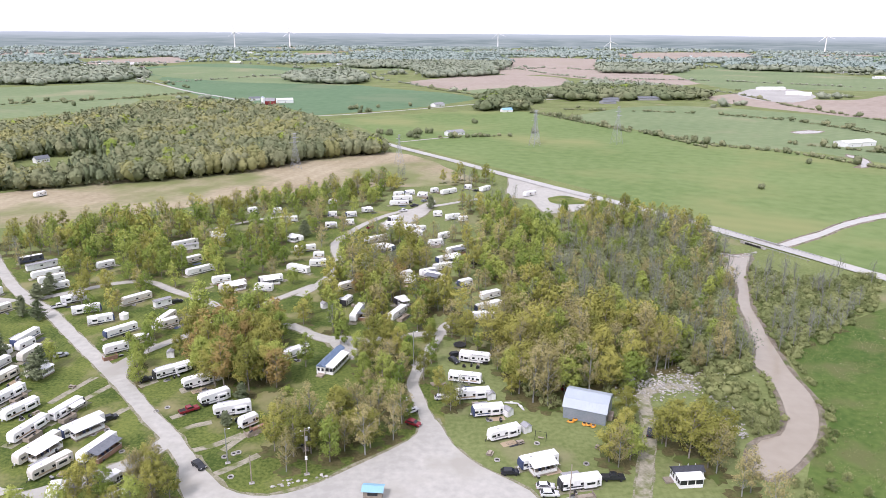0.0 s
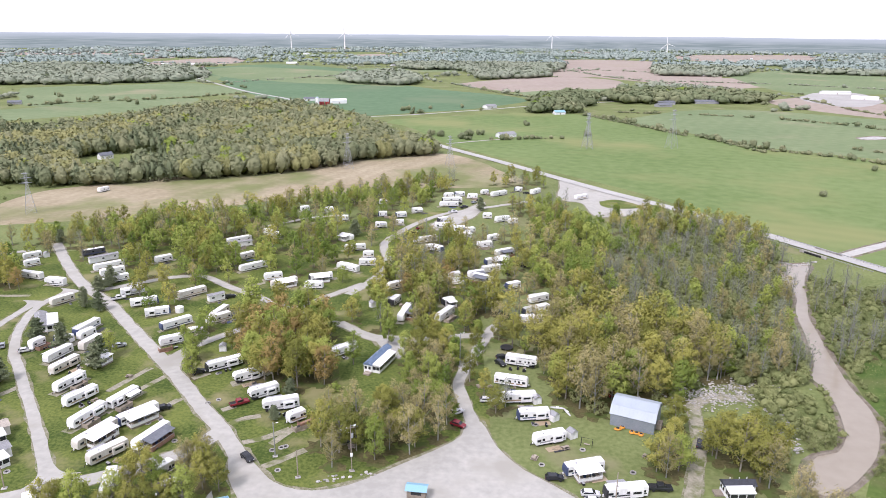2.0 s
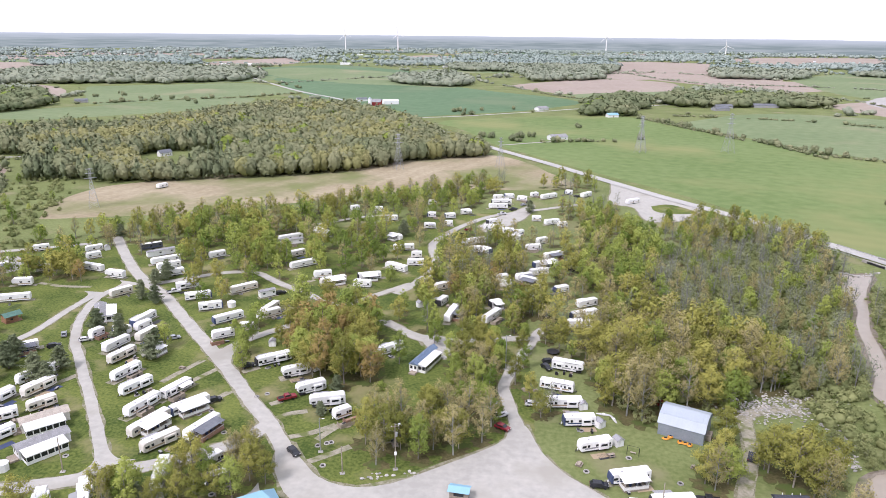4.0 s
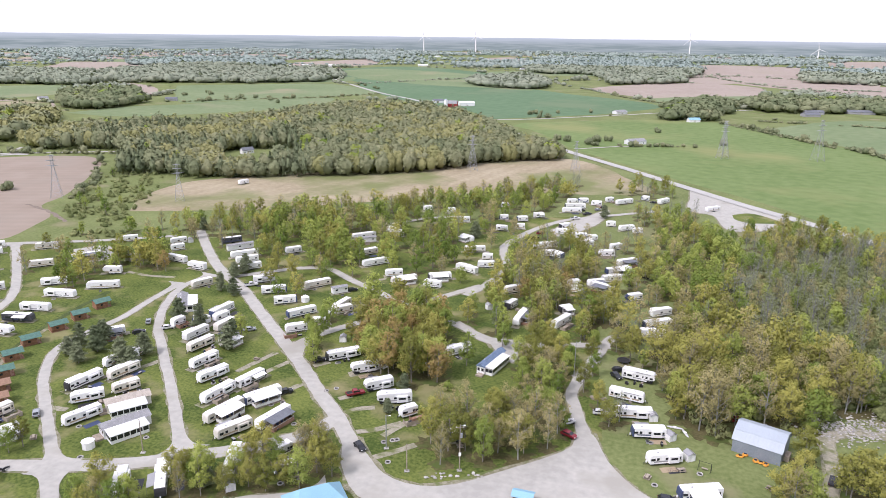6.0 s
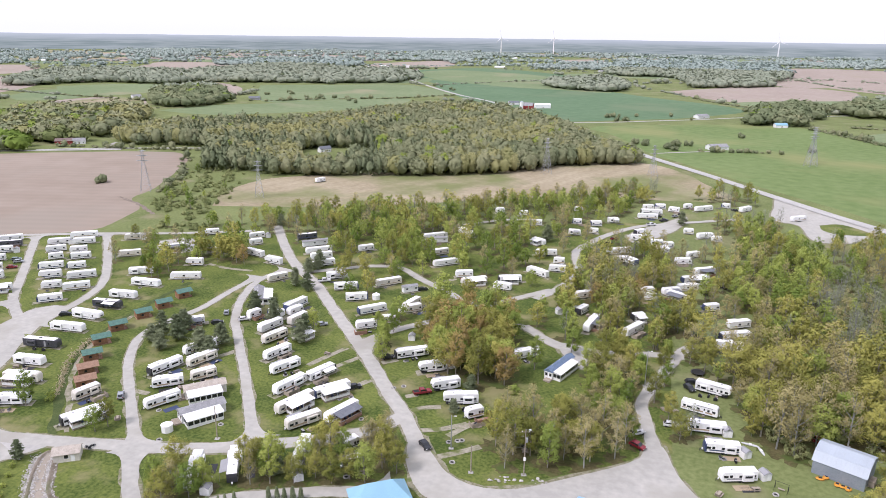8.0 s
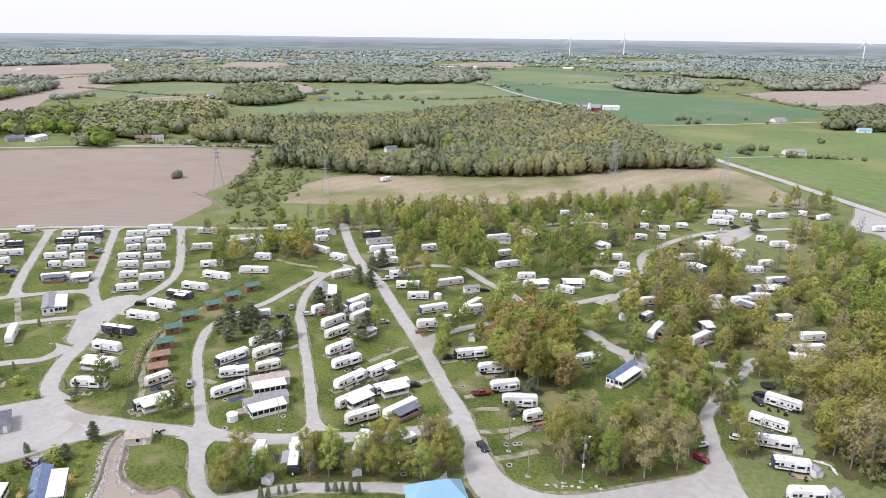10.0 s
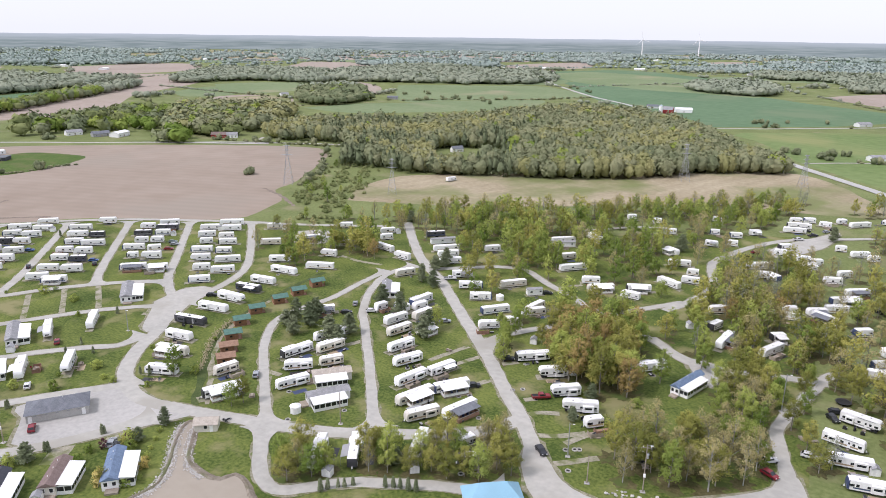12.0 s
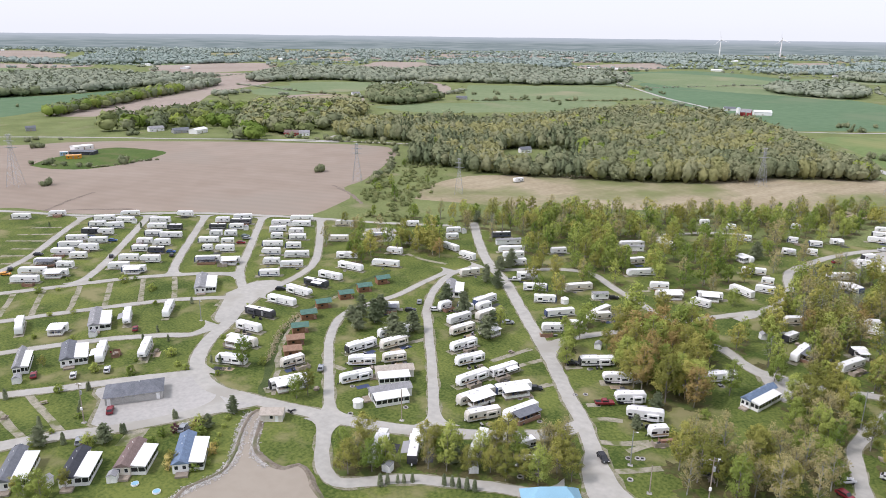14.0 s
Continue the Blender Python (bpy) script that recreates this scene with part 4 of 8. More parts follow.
def trailers(name, rows):
    rnd = random.Random(name)
    for x, y, turn, length, style in rows:
        size = min(13, max(5, 1.3 * round(length / 1.3)))
        body = style
        if style == "d":
            body = rnd.choice("tttw")
        face = Vector((math.sin(radians(turn)), -math.cos(radians(turn))))
        z_turn = turn
        far = math.hypot(x, y) > 240
        tone = "tan" if body == "w" else rnd.choice(("grey", "grey", "tan", "navy", "black", "grey"))
        cover = "" if style == "d" or body == "p" else rnd.choice(("", "", "", "", "white", "white", "grey"))
        place(("trailer", body, size, far, tone, cover), lambda: trailer(body, size, far, tone, cover), pose(x, y, 0.1, 0, 0, z_turn))
        if style == "d":
            q = Vector((x, y)) + face * (2.75 if face.dot(Vector((x, y))) < 0 else -2.75)
            deep = min(8, size * 0.62)
            deep = 1.6 * max(2, round(deep / 1.6))
            shade = "dark" if rnd.random() < 0.3 else "white"
            turn_p = turn if face.dot(Vector((x, y))) < 0 else turn + 180
            place(("porch", deep, shade), lambda: porch(deep, shade), pose(q.x, q.y, 0.1, 0, 0, turn_p))
        way = Vector((math.cos(radians(turn)), math.sin(radians(turn))))
        for k in (-1, -0.5, 0, 0.5, 1):
            taken.append((x + k * way.x * length / 2, y + k * way.y * length / 2, 2.6))
        w2, l2 = rnd.uniform(1.3, 1.9), length / 2 + rnd.uniform(0.2, 1.8)
        kept_in_view.append((x, y))
        nrm = Vector((-way.y, way.x))
        ring = [Vector((x, y)) + a * l2 * way + b * w2 * nrm for a, b in ((-1, -1), (1, -1), (1, 1), (-1, 1))]
        if far:
            far_pads.append([(q.x, q.y) for q in ragged(ring, 2.5, 0.5, False)])
        elif rnd.random() < 0.45:
            sheet("pavement_site", ragged(ring, 2.5, 0.5, False), PAD, "worn gravel and grass trailer pad", "pavement", "pad")


# ---- cottages, cabins, sheds ----
def cottage(x, y, turn, length, width, shade):
    """A park cottage: pitched roof over the left part, white flat-roofed sunroom along the right."""
    root = base("park_cottage", {"slate": "slate grey", "black": "black", "brown": "brown", "blue": "blue", "grey": "grey", "tan": "tan"}[shade] + "-roofed park cottage with a white sunroom", "cottage", "park cottages")
    a, h = 0.52 * width, length / 2
    yo = width / 2 - a / 2  # left of the way it points
    skin = CREAM if shade in ("tan", "brown") else WHITE
    boxed("wall", 0, yo, 0, length, a, 2.75, skin, root)
    verts = [(-h - 0.3, yo - a / 2 - 0.3, 2.7), (-h - 0.3, yo + a / 2 + 0.3, 2.7), (-h - 0.3, yo, 3.75), (h + 0.3, yo - a / 2 - 0.3, 2.7), (h + 0.3, yo + a / 2 + 0.3, 2.7), (h + 0.3, yo, 3.75)]
    obj("roof", verts, [(0, 1, 2), (3, 5, 4), (0, 2, 5, 3), (1, 4, 5, 2), (0, 3, 4, 1)], ROOFS[shade], root, shade + " shingled roof")
    bm = bmesh.new()
    for u in (-0.5, 0.1, 0.6):
        tube(bm, (u * h, yo + 0.6, 3.2), (u * h, yo + 0.6, 3.85), 0.09, 0.09)
    part("roof_pipe", bm, WHITE, root)
    b, l2 = width - a, 0.8 * length
    yr = -width / 2 + b / 2
    sun_wall = boxed("sunroom", -0.06 * length, yr, 0, l2, b, 2.4, WHITE, root)
    profile("sunroom_roof", [(-b / 2 - 0.25, 2.42), (b / 2 - 0.06, 2.85), (b / 2 - 0.06, 2.95), (-b / 2 - 0.25, 2.52)], l2 + 0.5, MEMBRANE, root, "white metal sunroom roof").matrix_basis = pose(-0.06 * length, yr, 0, 0, 0, 90)
    n = max(3, int(l2 / 1.5))
    for k in range(n):
        u = -0.06 * length + (k + 0.5 - n / 2) * l2 / n
        boxed("sunroom_window", u, -width / 2 - 0.01, 1.0, l2 / n - 0.25, 0.05, 1.15, GLASS, sun_wall)
    m = max(2, int(b / 1.2))
    for k in range(m):
        for s in (-1, 1):
            boxed("sunroom_window", -0.06 * length + s * (l2 / 2 + 0.01), yr + (k + 0.5 - m / 2) * b / m, 1.0, 0.05, b / m - 0.2, 1.15, GLASS, sun_wall)
    for s in (-1, 1):
        for k in (-0.25, 0.25):
            win = boxed("window", s * (h + 0.01), yo + k * a, 1.15, 0.05, 0.8, 1.0, GLASS, root)
            boxed("window_frame", s * (h + 0.005), yo + k * a, 1.08, 0.04, 0.95, 1.14, WHITE, win)
    for u in (-0.6, -0.15, 0.35, 0.7):
        boxed("window", u * h, yo + a / 2 + 0.01, 1.2, 1.0, 0.05, 0.9, GLASS, root)
    boxed("deck", -h - 1.1, yo - 0.4, 0, 2.0, a * 0.8, 0.5, TIMBER, root)
    root.matrix_basis = pose(x, y, 0.05, 0, 0, turn)
    w = Vector((math.cos(radians(turn)), math.sin(radians(turn))))
    for k in (-1, -0.5, 0, 0.5, 1):
        taken.append((x + k * w.x * h, y + k * w.y * h, width / 2 + 2))


def gabled(name, label, category, x, y, turn, length, width, height, rise, wall, roof, ridge_across=False, doors=(), windows=0, over=0.35):
    """A gabled building: walls with gable ends, two roof slopes with thickness, openings as parts."""
    root = base(name, label, category)
    h, w = length / 2, width / 2
    v = [(-h, -w, 0), (h, -w, 0), (h, w, 0), (-h, w, 0), (-h, -w, height), (h, -w, height), (h, w, height), (-h, w, height), (-h, 0, height + rise), (h, 0, height + rise)]
    obj("wall", v, [(0, 1, 5, 4), (2, 3, 7, 6), (1, 2, 6, 9, 5), (3, 0, 4, 8, 7)], wall, root)
    for s in (-1, 1):
        a, t = over * rise / w, 0.12
        p = [(0, height + rise + 0.02), (s * (w + over), height - a + 0.02), (s * (w + over), height - a + 0.02 + t), (0, height + rise + 0.02 + t)]
        verts = [(e * (h + over), q, z) for e in (-1, 1) for q, z in p]
        obj("roof", verts, [(0, 1, 2, 3), (4, 7, 6, 5), (0, 4, 5, 1), (3, 2, 6, 7), (1, 5, 6, 2)], roof, root)
    for u, wd, ht, mat in doors:
        boxed("door", u, -w - 0.02, 0, wd, 0.08, ht, mat, root)
    for k in range(windows):
        u = (k + 0.5 - windows / 2) * length / windows
        for s in (-1, 1):
            win = boxed("window", u, s * (w + 0.015), 1.0, 0.9, 0.06, 1.0, GLASS, root)
            boxed("window_frame", u, s * (w + 0.008), 0.92, 1.05, 0.05, 1.16, WHITE, win)
    root.matrix_basis = pose(x, y, 0.02, 0, 0, turn)
    way = Vector((math.cos(radians(turn)), math.sin(radians(turn))))
    for k in (-1, 0, 1):
        taken.append((x + k * way.x * h, y + k * way.y * h, w + 2))
    return root


def cabin(length, shade):
    root = base("camping_cabin", "small brown log camping cabin with a %s roof" % ("green metal" if shade == "g" else "brown shingled"), "cabin", "camping cabins along the ditch")
    h, w = length / 2, 2.0
    for k in range(9):
        for y in (-w, w):
            bm = bmesh.new()
            tube(bm, (-h, y, 0.3 + 0.27 * k), (h * 0.55, y, 0.3 + 0.27 * k), 0.15, 0.15, 6)
            part("log", bm, LOG, root)
    boxed("end_wall", -h + 0.05, 0, 0.15, 0.12, 2 * w, 2.5, LOG, root)
    boxed("front_wall", 0.55 * h, 0, 0.15, 0.12, 2 * w, 2.5, LOG, root)
    boxed("floor_deck", 0, 0, 0, length + 0.2, 2 * w + 0.3, 0.2, DECK, root)
    roof = ROOFS["green" if shade == "g" else "rust"]
    for s in (-1, 1):
        p = [(0, 3.55), (s * (w + 0.5), 2.45), (s * (w + 0.5), 2.55), (0, 3.65)]
        verts = [(e * (h + 0.4), q, z) for e in (-1, 1) for q, z in p]
        obj("roof", verts, [(0, 1, 2, 3), (4, 7, 6, 5), (0, 4, 5, 1), (3, 2, 6, 7), (1, 5, 6, 2)], roof, root)
    for s in (-1, 1):
        boxed("post", h - 0.1, s * (w - 0.1), 0.2, 0.14, 0.14, 2.5, LOG, root)
        boxed("rail", 0.78 * h, s * (w - 0.1), 1.0, 0.42 * h, 0.08, 0.1, LOG, root)
    boxed("door", 0.55 * h + 0.07, 0.3, 0.2, 0.06, 0.9, 1.95, TIMBER, root)
    boxed("window", -0.3 * h, -w - 0.14, 1.1, 0.8, 0.06, 0.7, GLASS, root)
    return root


def cabins(rows):
    for x, y, turn, length, shade in rows:
        size = 5.6
        place(("cabin", shade), lambda: cabin(size, shade), pose(x, y, 0.05, 0, 0, turn))
        taken.append((x, y, 4.5))


# ---- vehicles ----
def car(colour, kind):
    words = {"w": "white", "k": "black", "r": "dark red", "s": "silver", "b": "blue", "g": "grey-green", "o": "orange"}[colour]
    root = base("pickup_truck" if kind == "pickup" else "car", "%s %s parked on gravel" % (words, "pickup truck" if kind == "pickup" else "hatchback car"), "vehicle", "parked vehicles")
    p = PAINT[colour]
    if kind == "pickup":
        h = 2.85
        profile("body", [(-h, 0.5), (h, 0.45), (h + 0.03, 0.85), (h - 0.1, 1.1), (1.2, 1.18), (-h, 1.15)], 1.95, p, root, bevel=0.06)
        profile("cab", [(1.35, 1.12), (0.65, 1.82), (-0.7, 1.86), (-0.85, 1.12)], 1.72, p, root, bevel=0.05)
        profile("window", [(1.2, 1.2), (0.66, 1.74), (-0.62, 1.76), (-0.72, 1.2)], 1.74, GLASS, root)
        profile("windscreen", [(1.42, 1.14), (0.72, 1.83), (0.66, 1.8), (1.3, 1.14)], 1.5, GLASS, root)
        boxed("load_bed", -1.85, 0, 1.155, 1.75, 1.55, 0.02, RUBBER, root)
        xs = (-1.75, 1.8)
    else:
        h = 2.25
        profile("body", [(-h, 0.4), (h, 0.38), (h + 0.02, 0.75), (h - 0.25, 0.95), (1.0, 1.05), (-h + 0.1, 1.05), (-h, 0.8)], 1.82, p, root, bevel=0.07)
        profile("cab", [(1.15, 1.0), (0.45, 1.52), (-1.5, 1.55), (-2.05, 1.02)], 1.6, p, root, bevel=0.06)
        profile("window", [(0.95, 1.06), (0.42, 1.45), (-1.4, 1.47), (-1.75, 1.06)], 1.63, GLASS, root)
        profile("windscreen", [(1.2, 1.02), (0.5, 1.54), (0.42, 1.5), (1.08, 1.02)], 1.4, GLASS, root)
        profile("rear_window", [(-1.54, 1.56), (-2.08, 1.06), (-2.0, 1.06), (-1.5, 1.52)], 1.35, GLASS, root)
        xs = (-1.4, 1.4)
    for s in (-1, 1):
        boxed("headlight", h + 0.0, 0.62 * s, 0.7, 0.08, 0.34, 0.16, WHITE, root)
        boxed("tail_light", -h - 0.01, 0.65 * s, 0.75, 0.06, 0.26, 0.18, PAINT["r"], root)
        for x in xs:
            wheel(root, x, s * 0.8, plain=True)
    return root


def cars(name, rows):
    for x, y, turn, colour, kind in rows:
        place(("car", colour, kind), lambda: car(colour, kind), pose(x, y, 0.16, 0, 0, turn))
        taken.append((x, y, 2.5))


# ---- trees ----
def unit_ball(rounds):
    bm = bmesh.new()
    bmesh.ops.create_icosphere(bm, subdivisions=rounds, radius=1)
    v, f = np.array([v.co[:] for v in bm.verts]), np.array([[v.index for v in f.verts] for f in bm.faces])
    bm.free()
    return v, f


BALLS = {2: unit_ball(2), 1: unit_ball(1)}  # fine and coarse hearts of crowns


def unit(v):
    return v / (np.linalg.norm(v, axis=1)[:, None] + 1e-9)


def leaf_mesh(name, centres, normals, sizes, rng, hearts=(), tints=None, outs=None, round_off=0.85):
    """Small leaf clumps, a triangle each, round the lumpy dense hearts of the crowns (place, radii, tint, fine).
    outs: the way that each clump faces as a mass, which rounds off the crown's shading."""
    n = len(centres)
    if outs is None:
        outs = normals
    normals = np.where((normals * outs).sum(1)[:, None] < 0, -normals, normals)
    a = unit(np.cross(normals, rng.normal(size=(n, 3))))
    b = np.cross(normals, a)
    s = sizes[:, None]
    vs = [np.stack([centres - a * s * 0.8 - b * s * 0.5, centres + a * s * 0.8 - b * s * 0.5, centres + b * s * 0.9], 1).reshape(-1, 3)]
    fs, ns, tone, k = [np.arange(3 * n).reshape(-1, 3)], [np.repeat(unit(round_off * outs + (1 - round_off) * normals), 3, axis=0)], [np.repeat(tints, 3)] if tints is not None else [], 3 * n
    for at, radii, tint, fine in hearts:
        ball, tri = BALLS[fine]
        lump = 1 + 0.22 * np.sin(3.3 * ball[:, 0] + at[0]) * np.cos(3.9 * ball[:, 1] + at[1]) + 0.1 * np.sin(7 * ball[:, 2] + 5 * ball[:, 0] + at[0] + at[1]) + 0.05 * rng.normal(size=len(ball))
        vs.append(np.array(at) + ball * lump[:, None] * np.array(radii))
        fs.append(tri + k)
        ns.append(ball)
        tone.append(np.full(len(ball), tint))
        k += len(ball)
    v, f = np.concatenate(vs), np.concatenate(fs)
    me = bpy.data.meshes.new(name)
    me.vertices.add(len(v)), me.loops.add(f.size), me.polygons.add(len(f))
    me.vertices.foreach_set("co", v.astype(np.float32).ravel())
    me.loops.foreach_set("vertex_index", f.astype(np.int32).ravel())
    me.polygons.foreach_set("loop_start", (3 * np.arange(len(f))).astype(np.int32))
    me.polygons.foreach_set("use_smooth", np.ones(len(f), dtype=bool))
    me.update(calc_edges=True)
    me.normals_split_custom_set_from_vertices(np.concatenate(ns).astype(np.float32))
    if tints is not None:
        t = me.attributes.new("tint", "FLOAT", "POINT")
        t.data.foreach_set("value", np.concatenate(tone).astype(np.float32))
    return me


GROWTH = {  # height, spread, foot of the crown (share of the height), limbs, side shoots, leaf clumps to a spray, clump size
    "green": (11.2, 3.0, 0.22, 15, 5, 18, 0.215), "olive": (12.2, 3.4, 0.28, 15, 5, 18, 0.22), "russet": (11.5, 3.3, 0.24, 15, 5, 16, 0.215),
    "brown": (12.6, 3.0, 0.26, 16, 5, 9, 0.2), "bare": (13.0, 2.5, 0.3, 15, 5, 2.2, 0.2), "shrub": (3.6, 2.1, 0.0, 9, 4, 9, 0.2), "bush": (2.0, 1.15, 0.0, 9, 4, 10, 0.13), "plum": (3.6, 1.3, 0.05, 9, 4, 12, 0.16), "forsythia": (3.4, 1.6, 0.0, 10, 4, 8, 0.15)}
grown_kinds = {}


def grown(kind, variant):
    """The limbs and sprays of a broadleaf tree: rising limbs, side shoots, and a loose spray of leaves at the end of each."""
    if (kind, variant) in grown_kinds:
        return grown_kinds[kind, variant]
    rng = np.random.default_rng(100 * list(GROWTH).index(kind) + variant + 3)
    H, R, low, limbs, shoots, per, size = GROWTH[kind]
    H, R = H * (1 + 0.09 * (variant - 1.5)), R * (1 + 0.08 * ((variant * 7) % 4 - 1.5))
    lean = rng.normal(size=2) * 0.025 * H
    thick = 0.012 * H + 0.03
    stem = lambda u: np.array([lean[0] * u, lean[1] * u, u * H])
    bars = [(stem(-0.01), stem(0.5), thick, 0.6 * thick), (stem(0.5), stem(0.93), 0.6 * thick, 0.12 * thick)]
    tips = [stem(0.95) + rng.normal(size=3) * np.array([0.1 * R, 0.1 * R, 0.03 * H]) for _ in range(7)]
    for k in range(limbs):
        w, u = 2.4 * k + rng.uniform(-0.5, 0.5), low + 0.08 + (0.86 - low) * (k + 0.5) / limbs
        full = max(0.0, math.sin(math.pi * min(1, (u - low + 0.06) / (1.06 - low)) ** 0.85)) ** 0.6
        reach = R * full * rng.uniform(0.62, 1.02)
        p0 = stem(max(0.6 * low, u - rng.uniform(0.17, 0.3)))
        p1 = stem(u) + np.array([reach * math.cos(w), reach * math.sin(w), 0])
        mid = 0.5 * (p0 + p1) + np.array([0, 0, -0.015 * H])
        bars += [(p0, mid, 0.4 * thick, 0.25 * thick), (mid, p1, 0.25 * thick, 0.08 * thick)]
        tips.append(p1)
        for j in range(shoots):
            t = rng.uniform(0.35, 1.0)
            q = p0 + (mid - p0) * 2 * t if t < 0.5 else mid + (p1 - mid) * (2 * t - 1)
            way = np.array([0.6 * math.cos(w), 0.6 * math.sin(w), 0.55]) + 0.65 * rng.normal(size=3)
            e = q + way / np.linalg.norm(way) * R * rng.uniform(0.18, 0.42)
            e[2] = max(e[2], 0.06 * H)
            bars.append((q, e, 0.13 * thick, 0.04 * thick))
            tips += [e, q + 0.55 * (e - q) + 0.06 * R * rng.normal(size=3)]
    c, d, o, s = [], [], [], []
    core = np.array([0.7 * lean[0], 0.7 * lean[1], (0.42 + 0.5 * low) * H])
    for tip in tips:
        m = int(per * rng.uniform(0.25, 1.75) + rng.random())
        if not m:
            continue
        g = rng.normal(size=(m, 3)) * np.array([1, 1, 0.8])
        at = tip + g * 0.135 * R
        at[:, 2] = np.maximum(at[:, 2], 0.03 * H)
        mass = (at - core) / np.array([R, R, 0.5 * (1 - low) * H])
        o.append(unit(0.8 * mass + 0.6 * g + np.array([0, 0, 0.45])))
        d.append(unit(0.6 * g + 0.5 * mass + 0.6 * rng.normal(size=(m, 3)) + np.array([0, 0, 0.6])))
        c.append(at)
        s.append(size * rng.uniform(0.55, 1.35, m))
    grown_kinds[kind, variant] = tuple(np.concatenate(x) for x in (c, d, o, s)) + (bars,)
    return grown_kinds[kind, variant]


TREE_WORDS = {"green": ("fresh green broadleaf tree in spring leaf", "tree"), "olive": ("yellow-green maple tree with airy spring leaves", "tree"), "russet": ("maple tree with russet young leaves", "tree"), "brown": ("budding tan-leaved tree with grey limbs", "tree"), "bare": ("nearly bare grey tree with thin twigs", "tree"), "shrub": ("low spreading green shrub", "shrub"), "pine": ("dark green spruce tree", "conifer"), "cedar": ("clipped dark green columnar cedar", "conifer"), "bush": ("round green garden bush", "shrub"), "plum": ("dark purple-leaved ornamental shrub", "shrub"), "forsythia": ("yellow flowering garden shrub", "shrub")}


def tree(kind, variant):
    rng = np.random.default_rng(100 * list(TREE_WORDS).index(kind) + variant)
    root = base({"pine": "spruce_tree", "cedar": "cedar", "shrub": "shrub", "bush": "garden_bush", "plum": "garden_shrub", "forsythia": "garden_shrub"}.get(kind, "broadleaf_tree"), *TREE_WORDS[kind], {"pine": "conifers", "cedar": "clipped cedars", "shrub": "shrubs", "bush": "garden bushes", "plum": "garden shrubs", "forsythia": "garden shrubs"}.get(kind, "trees of the campground"))
    bm, o = bmesh.new(), None
    if kind == "pine":  # ragged whorls of branches with gaps between
        H, R = 9.6 + 0.7 * variant, 3.7 + 0.3 * (variant % 3)
        tube(bm, (0, 0, -0.1), (0, 0, 0.97 * H), 0.02 * H, 0.02, 7)
        c, d, s = [], [], []
        for k in range(64):
            u = 0.1 + 0.88 * (k + rng.random()) / 64
            reach = R * (1 - u) ** 0.55 * rng.uniform(0.5, 1.12) * (0.75 if u < 0.2 else 1) + 0.25
            w = 2.4 * k + rng.uniform(-0.5, 0.5)
            p0, p1 = Vector((0, 0, u * H)), Vector((reach * math.cos(w), reach * math.sin(w), u * H + rng.uniform(-0.1, 0.35) * reach))
            tube(bm, p0, p1, 0.05, 0.015, 3)
            m = int(24 + 34 * reach)
            f = rng.random(m) ** 0.7
            side = rng.normal(size=(m, 3)) * np.array([1, 1, 0.45]) * (0.16 + 0.13 * reach) * (1.15 - 0.6 * f)[:, None]
            c.append(np.array(p0) + np.array(p1 - p0) * f[:, None] + side)
            q = rng.normal(size=(m, 3)) * 0.6 + np.array([0.4 * math.cos(w), 0.4 * math.sin(w), 0.9])
            d.append(q / np.linalg.norm(q, axis=1)[:, None])
            s.append(0.27 * rng.uniform(0.5, 1.3, m))
        c, d, s = np.concatenate(c), np.concatenate(d), np.concatenate(s)
        mat = LEAVES["pine"]
    elif kind == "cedar":
        H, R, n = 3.4, 0.62, 700
        tube(bm, (0, 0, 0), (0, 0, 0.97 * H), 0.02 * H, 0.01, 7)
        u = rng.random(n) ** 0.75
        z = 0.02 * H + u * 0.91 * H
        w = rng.uniform(0, 2 * np.pi, n)
        rad = (R * ((1 - u) ** 0.45) * np.sqrt(rng.uniform(0.25, 1, n)) + 0.06) * (1 + 0.08 * np.sin(3 * w + variant + 1.7 * z))
        c = np.stack([rad * np.cos(w), rad * np.sin(w), z - 0.16 * rad], 1)
        d = np.stack([np.cos(w) * 0.6, np.sin(w) * 0.6, np.ones(n) * 0.8], 1) + 0.45 * rng.normal(size=(n, 3))
        d /= np.linalg.norm(d, axis=1)[:, None]
        s = 0.16 * rng.uniform(0.6, 1.3, n)
        mat = LEAVES["pine"]
    else:
        c, d, o, s, bars = grown(kind, variant)
        for p, q, r0, r1 in bars:
            if r0 > (0.022 if kind not in ("bare", "brown") else 0.0):
                tube(bm, p, q, max(r0, 0.02), max(r1, 0.012), 6 if r0 > 0.1 else 4 if r0 > 0.03 else 3)
        mat = LEAVES.get(kind if kind != "bush" else "green")
    part("trunk", bm, PALE_BARK if kind in ("bare", "brown") else BARK, root)
    me = leaf_mesh("crown", c, d, s, rng, outs=o)
    me.materials.append(mat)
    new("crown", me).parent = root
    return root


MIXES = {"thin": ("olive", "brown", "olive", "brown", "green", "olive", "brown"), "olive": ("olive", "olive", "olive", "green", "brown"), "green": ("green", "green", "olive", "green", "green", "brown"), "russet": ("green", "russet", "olive", "green", "olive"), "brown": ("brown", "brown", "olive", "russet", "green"), "edge": ("olive", "brown", "green", "bare", "olive"), "bare": ("bare", "bare", "shrub", "brown", "shrub", "bare", "shrub", "shrub", "green", "bare"), "row": ("olive", "green", "olive", "brown", "green", "olive"), "shrub": ("shrub",), "swale": ("shrub",) * 24 + ("green",), "bank": ("shrub", "shrub", "shrub", "shrub", "shrub", "shrub", "shrub", "shrub", "shrub", "bare", "bare")}
